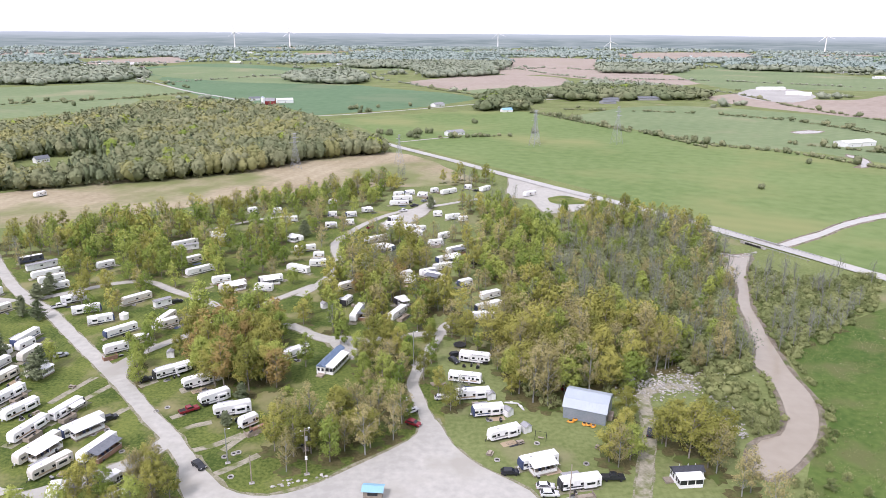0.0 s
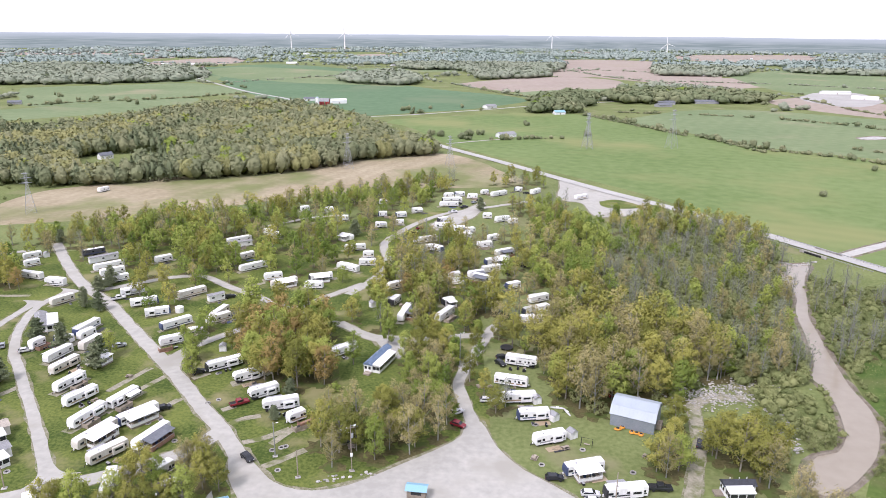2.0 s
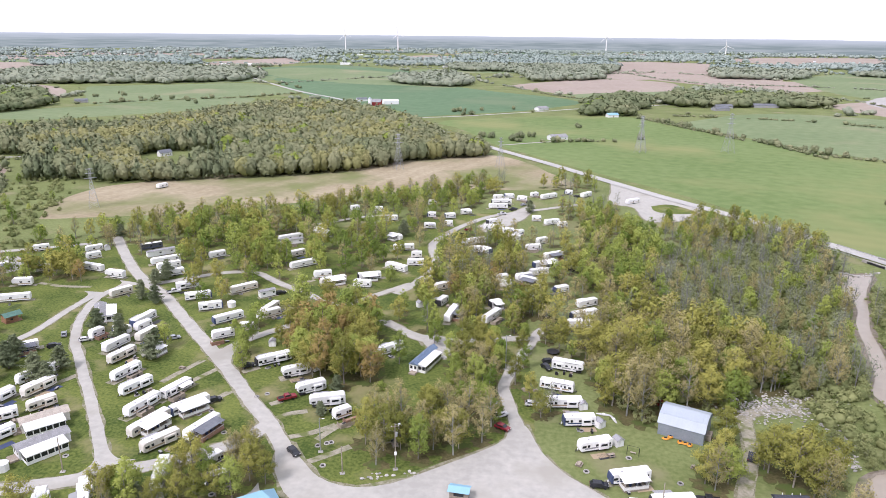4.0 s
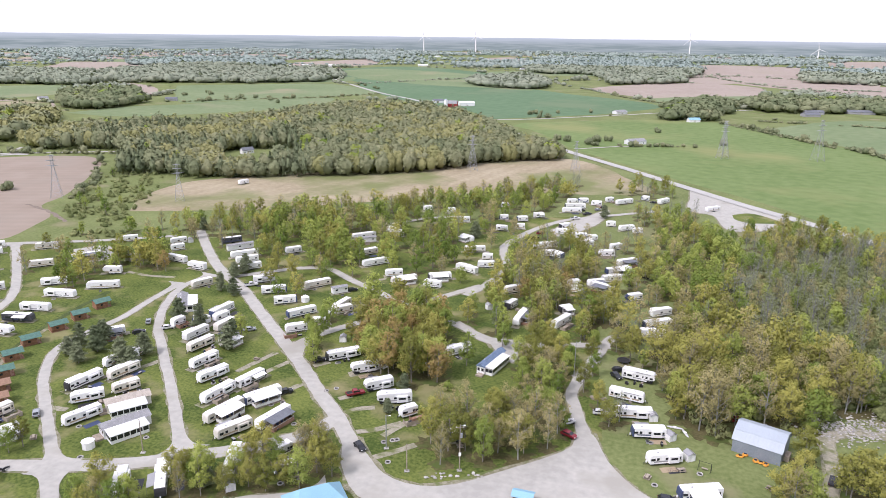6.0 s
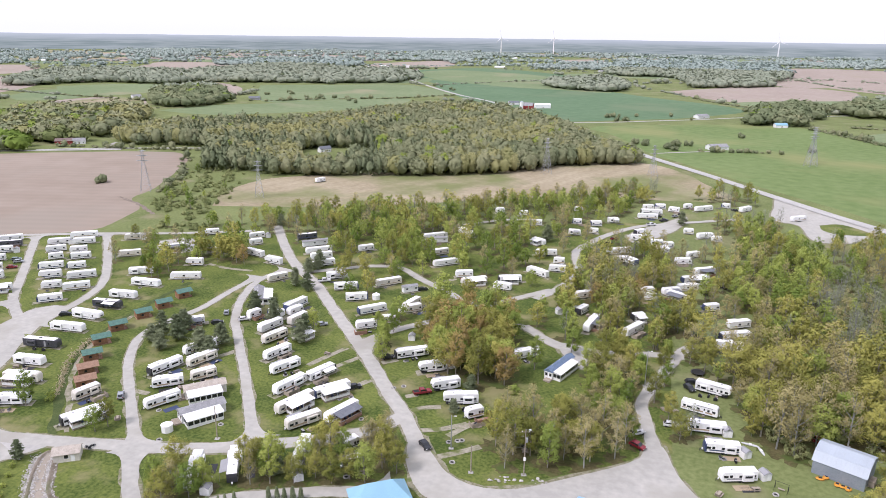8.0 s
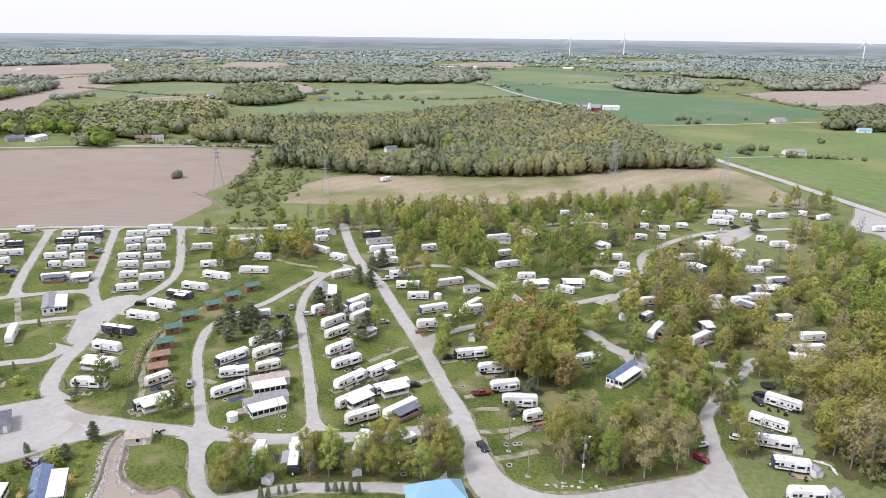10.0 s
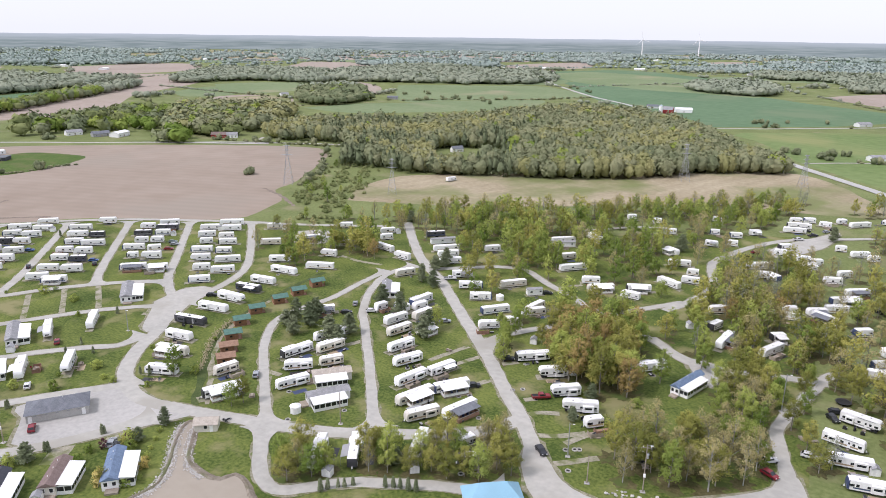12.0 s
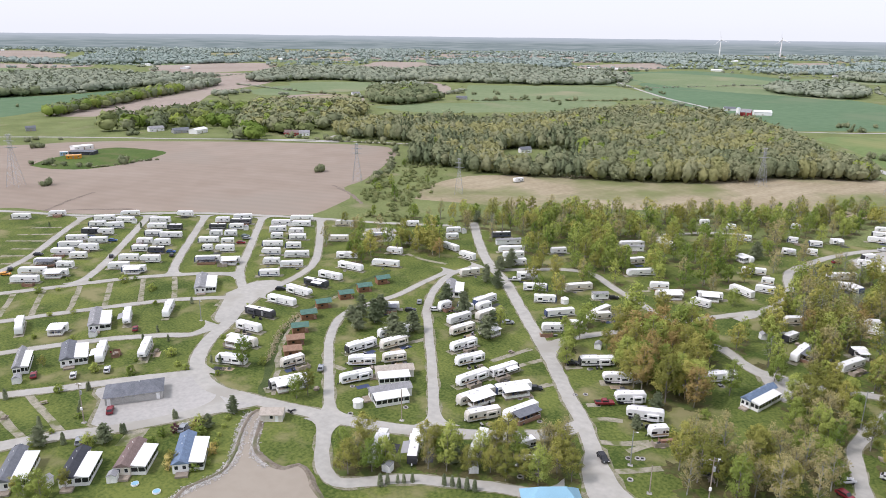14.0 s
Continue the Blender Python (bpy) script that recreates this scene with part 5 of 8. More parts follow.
stems = []  # every tree of the groves: distance, kind, x, y, scale


def plant(kind, x, y, scale, rnd):
    v = rnd.randrange(2 if kind in ("cedar", "bush") else 4)
    t = place(("tree", kind, v), lambda: tree(kind, v), pose(x, y, 0, 0, 0, rnd.uniform(0, 360)))
    wide = scale * (1.15 if kind == "pine" else 1)
    t.scale = (wide * rnd.uniform(0.9, 1.1), wide * rnd.uniform(0.9, 1.1), scale)


def clear_of(x, y, gap=0.0):
    return bool(np.all((CLEAR[:, 0] - x) ** 2 + (CLEAR[:, 1] - y) ** 2 > (CLEAR[:, 2] + gap) ** 2))


SHARED = ("camp_west", "scatter_n", "west_edge", "wood_c", "wood_mid", "gate_wood", "hedge_n", "scatter_w", "gate_mid", "creek_wood")  # groves thinned to fit the camera's view of the trailers


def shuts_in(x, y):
    """Whether a tree here would stand between the camera, above the origin, and a trailer close behind."""
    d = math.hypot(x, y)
    for fx, fy in kept_in_view:
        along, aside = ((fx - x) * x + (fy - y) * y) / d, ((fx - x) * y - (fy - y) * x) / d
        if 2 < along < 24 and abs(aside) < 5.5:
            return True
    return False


def grove(name, spacing, mix, size, pts):
    rnd = random.Random(name)
    xs, ys = [p[0] for p in pts], [p[1] for p in pts]
    ring = [tuple(q) for q in ragged(pts, 5, 2.5)]
    y = min(ys)
    while y < max(ys):
        x = min(xs)
        while x < max(xs):
            px, py = x + rnd.uniform(-0.45, 0.45) * spacing, y + rnd.uniform(-0.45, 0.45) * spacing
            kind = rnd.choice(MIXES[mix])
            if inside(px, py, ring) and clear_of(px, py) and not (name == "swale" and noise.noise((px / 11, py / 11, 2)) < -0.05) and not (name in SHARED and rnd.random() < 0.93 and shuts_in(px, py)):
                stems.append((math.hypot(px, py), kind, px, py, size * rnd.uniform(0.78, 1.15) * (1 if name != "swale" else rnd.uniform(0.5, 1.3))))
            x += spacing
        y += spacing


def standing(kind, size, pts):
    """Trees that stand singly among the sites."""
    rnd = random.Random(kind + "s")
    for x, y in pts:
        if clear_of(x, y, -1.0):
            stems.append((math.hypot(x, y), kind, x, y, size * rnd.uniform(0.8, 1.15)))


def leaf_floor(spots):
    """Uneven rounds of leaf litter under the trees, darkened to paint in their shade."""
    verts, faces = [], []
    for x, y, r in spots:
        z = next_layer("shade")
        k = len(verts)
        for i in range(24):
            w = math.pi * i / 12
            q = r * (1 + 0.75 * noise.noise((x + 2 * math.cos(w), y + 2 * math.sin(w), 0)) + 0.45 * noise.noise((3 * x + 6 * math.cos(w), 3 * y + 6 * math.sin(w), 5)))
            verts.append((x + q * math.cos(w), y + q * math.sin(w), z))
        faces.append(tuple(range(k, k + 24)))
    tagged(obj("ground_litter", verts, faces, SHADED_LITTER), "brown leaf litter and thin grass, darkened for the shade under trees", "ground", kind="structure")


def grow_groves():
    """The nearest trees are things of their own; those further off are joined."""
    leaf_floor([(x, y, 3.3 * s) for d, kind, x, y, s in stems if kind != "shrub" and d < 520])
    rnd, rng = random.Random(5), np.random.default_rng(5)
    near = {"tree": 190, "shrub": 45}
    joined = {}
    for d, kind, x, y, s in sorted(stems):
        k = "shrub" if kind == "shrub" else "tree"
        if near[k] > 0:
            near[k] -= 1
            plant(kind, x, y, s, rnd)
        else:
            joined.setdefault(kind, []).append((x, y, s))
    for kind, some in joined.items():
        c, d, o, s, tint, verts, faces, hearts = [], [], [], [], [], [], [], []
        for x, y, f in some:
            pc, pd, po, ps, bars = grown(kind, int(rng.integers(0, 4)))
            n = min(len(pc), {"bare": 190, "brown": 620, "shrub": 210}.get(kind, 800))
            pick = rng.choice(len(pc), n, replace=False)
            w = rng.uniform(0, 2 * math.pi)
            turn = np.array([[math.cos(w), math.sin(w), 0], [-math.sin(w), math.cos(w), 0], [0, 0, 1]])
            size = f * np.array([rng.uniform(0.9, 1.12), rng.uniform(0.9, 1.12), rng.uniform(0.9, 1.1)]) * (np.array([1.2, 1.2, 0.9]) if kind == "shrub" else 1)
            c.append((pc[pick] * size) @ turn + np.array([x, y, 0]))
            d.append(pd[pick] @ turn), o.append(po[pick] @ turn)
            s.append(0.85 * f * math.sqrt(len(pc) / n) * ps[pick])
            tint.append(np.full(n, rng.random()))
            if kind == "shrub":
                hearts.append(((x, y, 1.0 * f), (1.7 * f, 1.7 * f, 1.25 * f), tint[-1][0], 2))
            for p, q, r0, r1 in bars if kind != "shrub" else ():
                if r0 > (0.03 if kind == "bare" else 0.045):
                    k = len(verts)
                    for e, rad in ((p, r0), (q, r1)):
                        e = (e * size) @ turn
                        verts += [(x + e[0] + rad * math.cos(v), y + e[1] + rad * math.sin(v), e[2]) for v in (0, 2.1, 4.2)]
                    faces += [(k, k + 1, k + 4, k + 3), (k + 1, k + 2, k + 5, k + 4), (k + 2, k, k + 3, k + 5)]
        joined_crowns(kind, c, d, s, tint, rng, hearts, o)
        if verts:
            tagged(obj("tree_stems", verts, faces, PALE_BARK if kind in ("bare", "brown") else BARK), "grey stems and limbs of crowded trees", "trees", kind="stuff")


def joined_crowns(kind, c, d, s, tint, rng, hearts, outs):
    me = leaf_mesh("tree_crowns", np.concatenate(c), np.concatenate(d), np.concatenate(s), rng, hearts, np.concatenate(tint), np.concatenate(outs), 0.7 if kind in ("olive", "green", "russet", "brown", "bare", "shrub") else 0.97)
    me.materials.append(FAR_LEAVES[kind])
    words = {"olive": "yellow-olive crowns of crowded spring trees", "green": "green crowns of crowded spring trees", "brown": "tan budding crowns of crowded trees", "pine": "dark conifers in a distant wood", "russet": "russet crowns among crowded trees", "bare": "thin grey twigs of nearly bare trees", "shrub": "green leaves of crowded low shrubs", "wood": "mixed olive, green and tan crowns of a spring wood", "gold": "golden-olive crowns of a spring wood", "dim": "grey-green crowns of far trees", "faint": "crowns near the horizon, paled and blued to paint haze"}
    tagged(new("tree_crowns", me), words[kind], "woods", kind="stuff")


def far_crowns(spots, rng, name_kind):
    """Distant crowns: spots of x, y, height, radius, tint."""
    groups = {}
    low = name_kind == "low"
    for px, py, h, r, kind, tone in spots:
        far = math.hypot(px, py)
        # the furthest crowns take the colour with more haze painted in
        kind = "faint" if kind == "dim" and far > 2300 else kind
        k = int(min(330, max(5, (165 if name_kind.startswith("woodland") else 115) * (520 / far) ** 1.75)))
        grow = math.sqrt(175 / k) if far < 1000 else math.sqrt(70 / k)
        c, d, s, t, hearts, o = groups.setdefault(kind, ([], [], [], [], [], []))
        w = unit(rng.normal(size=(k, 3)))
        w[:, 2] = np.abs(w[:, 2]) * np.where(rng.random(k) < 0.8, 1, -1)
        lump = 1 + 0.2 * np.sin(4.1 * w[:, 0] + px) * np.cos(3.7 * w[:, 1] + py) + 0.12 * np.sin(8 * w[:, 0] + 7 * w[:, 1] + 6 * w[:, 2] + px)
        tall = (0.5 if low else 0.46) * h
        q = w * lump[:, None] * np.array([r, r, tall]) * rng.uniform(0.78, 1.14, k)[:, None]
        if kind == "pine":
            q[:, :2] *= (1 - np.clip(q[:, 2:3] / (0.4 * h), -1, 0.95)) * 0.6
        mid = np.array([px, py, (0.48 if low else 0.52) * h])
        c.append(q + mid)
        d.append(unit(w + 0.45 * rng.normal(size=(k, 3)) + np.array([0, 0, 0.2])))
        o.append(unit(w + 0.16 * rng.normal(size=(k, 3)) + np.array([0, 0, 0.35])))
        s.append((0.2 if name_kind.startswith("woodland") else 0.15) * r * grow * rng.uniform(0.6, 1.3, k))
        t.append(np.clip(tone + 0.04 * rng.normal(size=k), 0, 1))
        tip = 0.34 if kind == "pine" else 0.8 if far < 1000 else 0.92
        hearts.append((tuple(mid), (tip * r, tip * r, 0.92 * tall), tone, 2 if far < 850 else 1))
    for kind, (c, d, s, t, hearts, o) in groups.items():
        joined_crowns(kind, c, d, s, t, rng, hearts, o)


VIEW_GLADES = [(k * SITES[n][0], k * SITES[n][1], 24) for n in ("redbarn", "longbarn", "farmh", "woodhouse") for k in (0.97, 0.945, 0.92, 0.895)] + [(-306, 569, 30), (-286, 560, 24), (-300, 540, 24)] + [(0.985 * s[0], 0.985 * s[1], 24) for s in SITES.values()]  # clearings in the far woods, most set towards the camera so that buildings show


def woods(name, spacing, pts):
    """A far wood: many lumpy crowns, joined."""
    rng = np.random.default_rng(sum((i + 1) * ord(ch) for i, ch in enumerate(name)))
    ring = [tuple(q) for q in ragged(pts, 20, 8)]
    xs, ys = [p[0] for p in pts], [p[1] for p in pts]
    spots, y = [], min(ys)
    while y < max(ys):
        x = min(xs)
        while x < max(xs):
            px, py = x + rng.uniform(-0.45, 0.45) * spacing, y + rng.uniform(-0.45, 0.45) * spacing
            x += spacing
            if not inside(px, py, ring) or any((px - gx) ** 2 + (py - gy) ** 2 < gr * gr for gx, gy, gr in VIEW_GLADES):
                continue
            patch = noise.noise((px / 70, py / 70, 5))
            dice = patch + 0.3 * rng.normal()
            clump = noise.noise((px / 22, py / 22, 11))
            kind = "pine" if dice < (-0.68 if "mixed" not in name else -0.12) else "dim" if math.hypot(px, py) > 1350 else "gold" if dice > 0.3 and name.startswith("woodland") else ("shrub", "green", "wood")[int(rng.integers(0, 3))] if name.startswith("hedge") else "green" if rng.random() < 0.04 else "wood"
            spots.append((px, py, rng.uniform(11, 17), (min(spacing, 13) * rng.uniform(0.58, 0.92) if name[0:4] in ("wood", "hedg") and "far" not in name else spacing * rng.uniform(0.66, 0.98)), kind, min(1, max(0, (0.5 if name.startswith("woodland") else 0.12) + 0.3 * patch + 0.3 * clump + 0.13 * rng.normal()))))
        y += spacing
    far_crowns(spots, rng, name)


def hedge(name, pts):
    """A hedgerow of uneven bushes and small trees with gaps."""
    rng = np.random.default_rng(sum((i + 1) * ord(ch) for i, ch in enumerate(name)) + 7)
    step = 3.2 if Vector(pts[0]).length < 1000 else 6.5
    line = smooth_line(pts, step)
    spots = []
    for q in line:
        if rng.random() < 0.08 + 0.45 * (noise.noise((q.x / 60, q.y / 60, 8)) > 0.2):
            continue
        h = 1.2 + 3.2 * rng.random() ** 1.6 if rng.random() < 0.9 else rng.uniform(4.5, 8)
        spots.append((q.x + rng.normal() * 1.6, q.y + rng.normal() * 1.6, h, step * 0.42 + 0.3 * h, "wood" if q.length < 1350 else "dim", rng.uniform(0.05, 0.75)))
    far_crowns(spots, rng, "low")


def lone_trees(pts):
    rng = np.random.default_rng(77)
    spots = []
    for x, y in pts:
        h, tone = rng.uniform(5, 8), rng.uniform(0, 0.5)
        for k in range(4):
            spots.append((x + rng.normal() * 0.28 * h, y + rng.normal() * 0.28 * h, h * rng.uniform(0.55, 1), h * rng.uniform(0.26, 0.42), "wood", tone))
    far_crowns(spots, rng, "low")


def open_country():
    """Farmland to the horizon: a crooked patchwork of fields, their hedges, thickets and lone trees."""
    rng = np.random.default_rng(11)
    along, across = Vector((math.cos(radians(118)), math.sin(radians(118)))), Vector((math.cos(radians(28)), math.sin(radians(28))))
    spots = []
    for i in range(-24, 25):
        for j in range(-24, 25):
            wide, deep = 330.0, 210.0
            p = across * wide * (i + 0.35 * (j % 2)) + along * deep * j + Vector((rng.normal() * 18, rng.normal() * 18))
            far, turn = p.length, math.degrees(math.atan2(p.x, p.y))
            if not (1250 < far < 4150 and -82 < turn < 46):
                continue
            dice = rng.random()
            corners = [p + across * a * wide * 0.485 + along * b * deep * 0.48 + Vector((rng.normal() * 14, rng.normal() * 14)) for a, b in ((-1, -1), (1, -1), (1, 1), (-1, 1))]
            clash = any(inside(*q, r) for r in OPEN for q in [p, *corners])
            if not clash and dice < 0.68:
                kind = ("meadow", "brown", "teal", "brown", "tan", "brown", "meadow")[int(rng.integers(0, 7))]
                field(kind + "_far", [tuple(q) for q in corners])
                OPEN.pop()
            if not clash and dice > 0.76:  # a wood lot
                for _ in range(int(wide * deep / 330)):
                    u, v = rng.uniform(-0.47, 0.47, 2)
                    q = p + across * u * wide + along * v * deep
                    if noise.noise((q.x / 90, q.y / 90, 2)) < -0.22:
                        continue
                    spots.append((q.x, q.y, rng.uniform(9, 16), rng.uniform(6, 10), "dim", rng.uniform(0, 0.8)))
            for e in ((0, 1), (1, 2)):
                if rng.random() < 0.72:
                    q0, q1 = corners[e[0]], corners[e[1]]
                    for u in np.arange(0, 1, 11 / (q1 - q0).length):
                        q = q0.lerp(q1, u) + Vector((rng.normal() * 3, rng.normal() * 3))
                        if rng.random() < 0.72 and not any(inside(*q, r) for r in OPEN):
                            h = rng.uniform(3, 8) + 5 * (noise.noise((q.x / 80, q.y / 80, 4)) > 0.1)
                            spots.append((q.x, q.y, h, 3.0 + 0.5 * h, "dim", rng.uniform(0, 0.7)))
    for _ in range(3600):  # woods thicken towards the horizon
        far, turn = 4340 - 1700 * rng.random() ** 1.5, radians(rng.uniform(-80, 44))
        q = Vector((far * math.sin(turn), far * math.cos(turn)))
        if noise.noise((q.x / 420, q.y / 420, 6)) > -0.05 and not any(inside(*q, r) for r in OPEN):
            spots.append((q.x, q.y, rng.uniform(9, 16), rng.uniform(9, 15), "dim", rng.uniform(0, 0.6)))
    far_crowns(spots, rng, "low")
    spots = []
    while len(spots) < 420:
        far, turn = rng.uniform(650, 1500), radians(rng.uniform(-78, 42))
        x, y = far * math.sin(turn), far * math.cos(turn)
        if noise.noise((x / 160, y / 110, 3)) > 0.16 and not any(inside(x, y, r) for r in OPEN) and clear_of(x, y, 2):
            h, tone = rng.uniform(2, 7), rng.uniform(0, 0.5)
            for k in range(3):
                spots.append((x + rng.normal() * 0.5 * h, y + rng.normal() * 0.5 * h, h * rng.uniform(0.5, 1), 0.8 + 0.42 * h, "wood", tone))
    far_crowns(spots, rng, "low")


def reeds():
    """Tall dry reeds in the ditch."""
    rng = np.random.default_rng(4)
    line = smooth_line([(-173.0, 138.3), (-178.6, 145.1), (-184.6, 152.3), (-187.9, 157.3), (-192.0, 164.7), (-194.8, 172.4)], 1.0)
    c = np.array([(q.x + rng.normal() * 0.7, q.y + rng.normal() * 0.7, rng.uniform(0.1, 1.1)) for q in line for _ in range(12)])
    d = rng.normal(size=(len(c), 3)) * np.array([1, 1, 0.15])
    d /= np.linalg.norm(d, axis=1)[:, None]
    me = leaf_mesh("reeds", c, d, rng.uniform(0.2, 0.5, len(c)), rng)
    me.materials.append(LEAVES["reed"])
    tagged(new("reeds", me), "tall dry tan reeds standing in the ditch", "reeds", kind="stuff")


def tufts():
    """Uneven tufts of green and dry grass on the river meadow."""
    rng = np.random.default_rng(12)
    ring = [(121, 250), (138, 239), (186, 267), (219, 226), (118, 107), (72, 113), (93, 155), (110, 176), (114, 192), (117, 215)]
    for kind, count, label in (("shrub", 11000, "tufts of rough green meadow grass"), ("reed", 500, "tufts of pale dry grass in the meadow")):
        c = []
        while len(c) < count:
            x, y = rng.uniform(72, 200), rng.uniform(107, 265)
            if inside(x, y, ring) and noise.noise((x / 7, y / 7, 3 if kind == "shrub" else 8)) + 0.3 * rng.normal() > 0.1 and clear_of(x, y):
                c.append((x, y, rng.uniform(0.1, 0.35)))
        c = np.array(c)
        d = unit(rng.normal(size=(len(c), 3)) * np.array([1, 1, 0.4]) + np.array([0, -0.3, 0.5]))
        me = leaf_mesh("grass_tufts", c, d, rng.uniform(0.1, 0.26, len(c)), rng, outs=unit(0.3 * d + np.array([0, 0, 1.0])))
        me.materials.append(LEAVES[kind])
        tagged(new("grass_tufts", me), label, "grass", kind="stuff")


def rocks(name, pts, count, wide, size):
    """Broken grey stones heaped along a bank."""
    rng = random.Random(name)
    line = smooth_line(pts, 0.5)
    bm = bmesh.new()
    bmesh.ops.create_icosphere(bm, subdivisions=1, radius=1)
    ball = [v.co.copy() for v in bm.verts]
    tris = [tuple(v.index for v in f.verts) for f in bm.faces]
    bm.free()
    verts, faces = [], []
    for _ in range(count):
        q = rng.choice(line) + Vector((rng.gauss(0, wide), rng.gauss(0, wide)))
        r, k, w = size * rng.uniform(0.4, 1.4), len(verts), rng.uniform(0, 6)
        for p in ball:
            s = r * rng.uniform(0.7, 1.2)
            verts.append((q.x + s * (p.x * math.cos(w) - p.y * math.sin(w)) * 1.3, q.y + s * (p.x * math.sin(w) + p.y * math.cos(w)), 0.1 + 0.25 * r + 0.6 * s * p.z))
        faces += [tuple(k + i for i in f) for f in tris]
    tagged(obj("bank_stones", verts, faces, STONES), "heaped broken grey stones along the bank", "stones", kind="stuff")


def shrubs(kind, scale, pts):
    rnd = random.Random(kind)
    for x, y in pts:
        plant(kind, x, y, scale * rnd.uniform(0.8, 1.2), rnd)


trailers("row_three_s", [(-108.3, 299.6, -135, 12.9, "t"), (-95.1, 287.1, -152, 7.4, "t"), (-88.1, 279.8, -141, 11.9, "d"), (-74.2, 288.1, -155, 11.0, "d"), (-74.6, 278.0, 177, 7.5, "t"), (-65.0, 302.4, 152, 11.8, "t"), (-57.7, 310.8, -172, 8.2, "t"), (-67.8, 333.4, -161, 10.9, "t"), (-59.3, 322.5, -172, 5.0, "t"), (-126.8, 333.0, -147, 12.9, "p"), (-116.9, 314.3, -130, 8.5, "w"), (-116.5, 353.8, 143, 13.1, "t"), (-98.2, 408.1, -157, 5.0, "t"), (-69.2, 432.1, -171, 4.6, "t"), (-64.6, 400.8, -172, 5.0, "t"), (-53.7, 400.3, -158, 6.6, "t"), (-52.3, 383.3, -172, 4.5, "t"), (-34.3, 350.4, -147, 13.4, "t")])
trailers("row_three_s_more", [(-31.5, 336.5, -158, 8.2, "t"), (-14.9, 362.7, -150, 6.5, "d"), (-18.2, 373.0, -172, 5.9, "t"), (-28.6, 379.1, -172, 6.0, "t"), (-6.7, 298.8, -148, 7.7, "d"), (-26.4, 442.2, -169, 13.0, "t"), (-29.3, 454.9, -155, 7.1, "t"), (-27.5, 429.9, -165, 11.5, "t"), (-40.2, 281.0, -141, 8.4, "w"), (-38.1, 263.2, -111, 6.0, "t"), (-32.5, 251.1, -99, 13.0, "d"), (-17.2, 251.0, -115, 11.3, "t"), (-16.8, 264.0, -145, 5.6, "d"), (-102.7, 244.2, -101, 10.3, "w"), (-81.9, 236.9, -143, 4.6, "t"), (-69.6, 237.9, -143, 5.0, "t"), (-85.3, 389.3, -172, 5.0, "t"), (-113.3, 409.1, -143, 5.0, "t")])
trailers("row_extra", [(-22.4, 459.2, -158, 7.1, "t"), (-13.7, 453.9, 173, 6.0, "t"), (-6.0, 466.8, -148, 5.0, "t"), (-28.5, 391.2, -134, 6.1, "t"), (-3.3, 403.5, -172, 5.3, "t"), (11.3, 392.3, -159, 5.5, "t"), (-14.7, 358.3, -153, 6.5, "t"), (-12.6, 370.5, -151, 6.1, "t"), (-3.8, 344.6, -157, 7.6, "t"), (0.4, 357.7, -141, 6.0, "t"), (-16.0, 295.8, -150, 5.0, "t")])
trailers("row_seven", [(16.8, 478.0, 157, 5.8, "t"), (3.5, 463.8, -138, 13.0, "t"), (28.2, 472.9, -125, 10.6, "t"), (5.5, 396.8, -151, 9.6, "t"), (57.0, 459.0, -140, 10.1, "t"), (2.4, 319.1, -146, 13.0, "d"), (-0.3, 306.6, -149, 9.5, "t"), (6.1, 332.8, -144, 10.9, "d"), (19.3, 271.0, -146, 8.7, "t"), (17.7, 258.6, -148, 11.3, "t"), (9.4, 285.3, -145, 5.9, "t")])
trailers("row_north", [(-427.2, 173.8, -141, 10.4, "t"), (-418.5, 190.0, -132, 8.8, "t"), (-386.0, 216.2, -133, 10.0, "t"), (-359.7, 234.9, -141, 9.4, "f"), (-328.9, 252.1, -134, 9.8, "t"), (-300.2, 271.1, -141, 13.2, "t")])
trailers("row_one", [(-387.8, 201.4, -135, 11.9, "t"), (-374.7, 206.3, -141, 10.6, "t"), (-378.0, 192.0, -134, 9.1, "t"), (-367.3, 196.1, -134, 9.0, "f"), (-367.2, 182.3, -141, 8.6, "b"), (-358.8, 186.2, -141, 8.2, "f"), (-359.9, 171.0, -136, 11.0, "t"), (-347.5, 175.7, -135, 9.5, "t"), (-350.6, 163.1, -137, 11.7, "t"), (-338.4, 166.1, -142, 8.5, "f"), (-341.0, 154.6, -142, 10.7, "f"), (-330.0, 156.5, -142, 8.4, "t"), (-332.2, 143.3, -137, 11.4, "d"), (-320.8, 145.5, -142, 7.6, "t"), (-323.7, 132.7, -138, 11.4, "t"), (-312.7, 137.5, -138, 10.4, "d"), (-314.5, 125.3, -142, 11.9, "t")])
trailers("row_two", [(-359.5, 218.5, -141, 11.3, "t"), (-348.9, 210.0, -141, 11.0, "t"), (-339.4, 214.7, -141, 8.2, "b"), (-337.4, 200.5, -141, 8.5, "t"), (-327.6, 204.2, -141, 11.4, "t"), (-327.7, 189.5, -141, 7.9, "t"), (-318.2, 193.3, -141, 8.4, "f"), (-318.3, 180.9, -142, 7.9, "t"), (-309.3, 184.4, -142, 8.4, "b"), (-308.2, 169.3, -142, 9.2, "t"), (-298.0, 174.1, -142, 8.9, "f"), (-300.6, 159.9, -137, 9.3, "t"), (-290.9, 161.5, -137, 10.2, "d")])
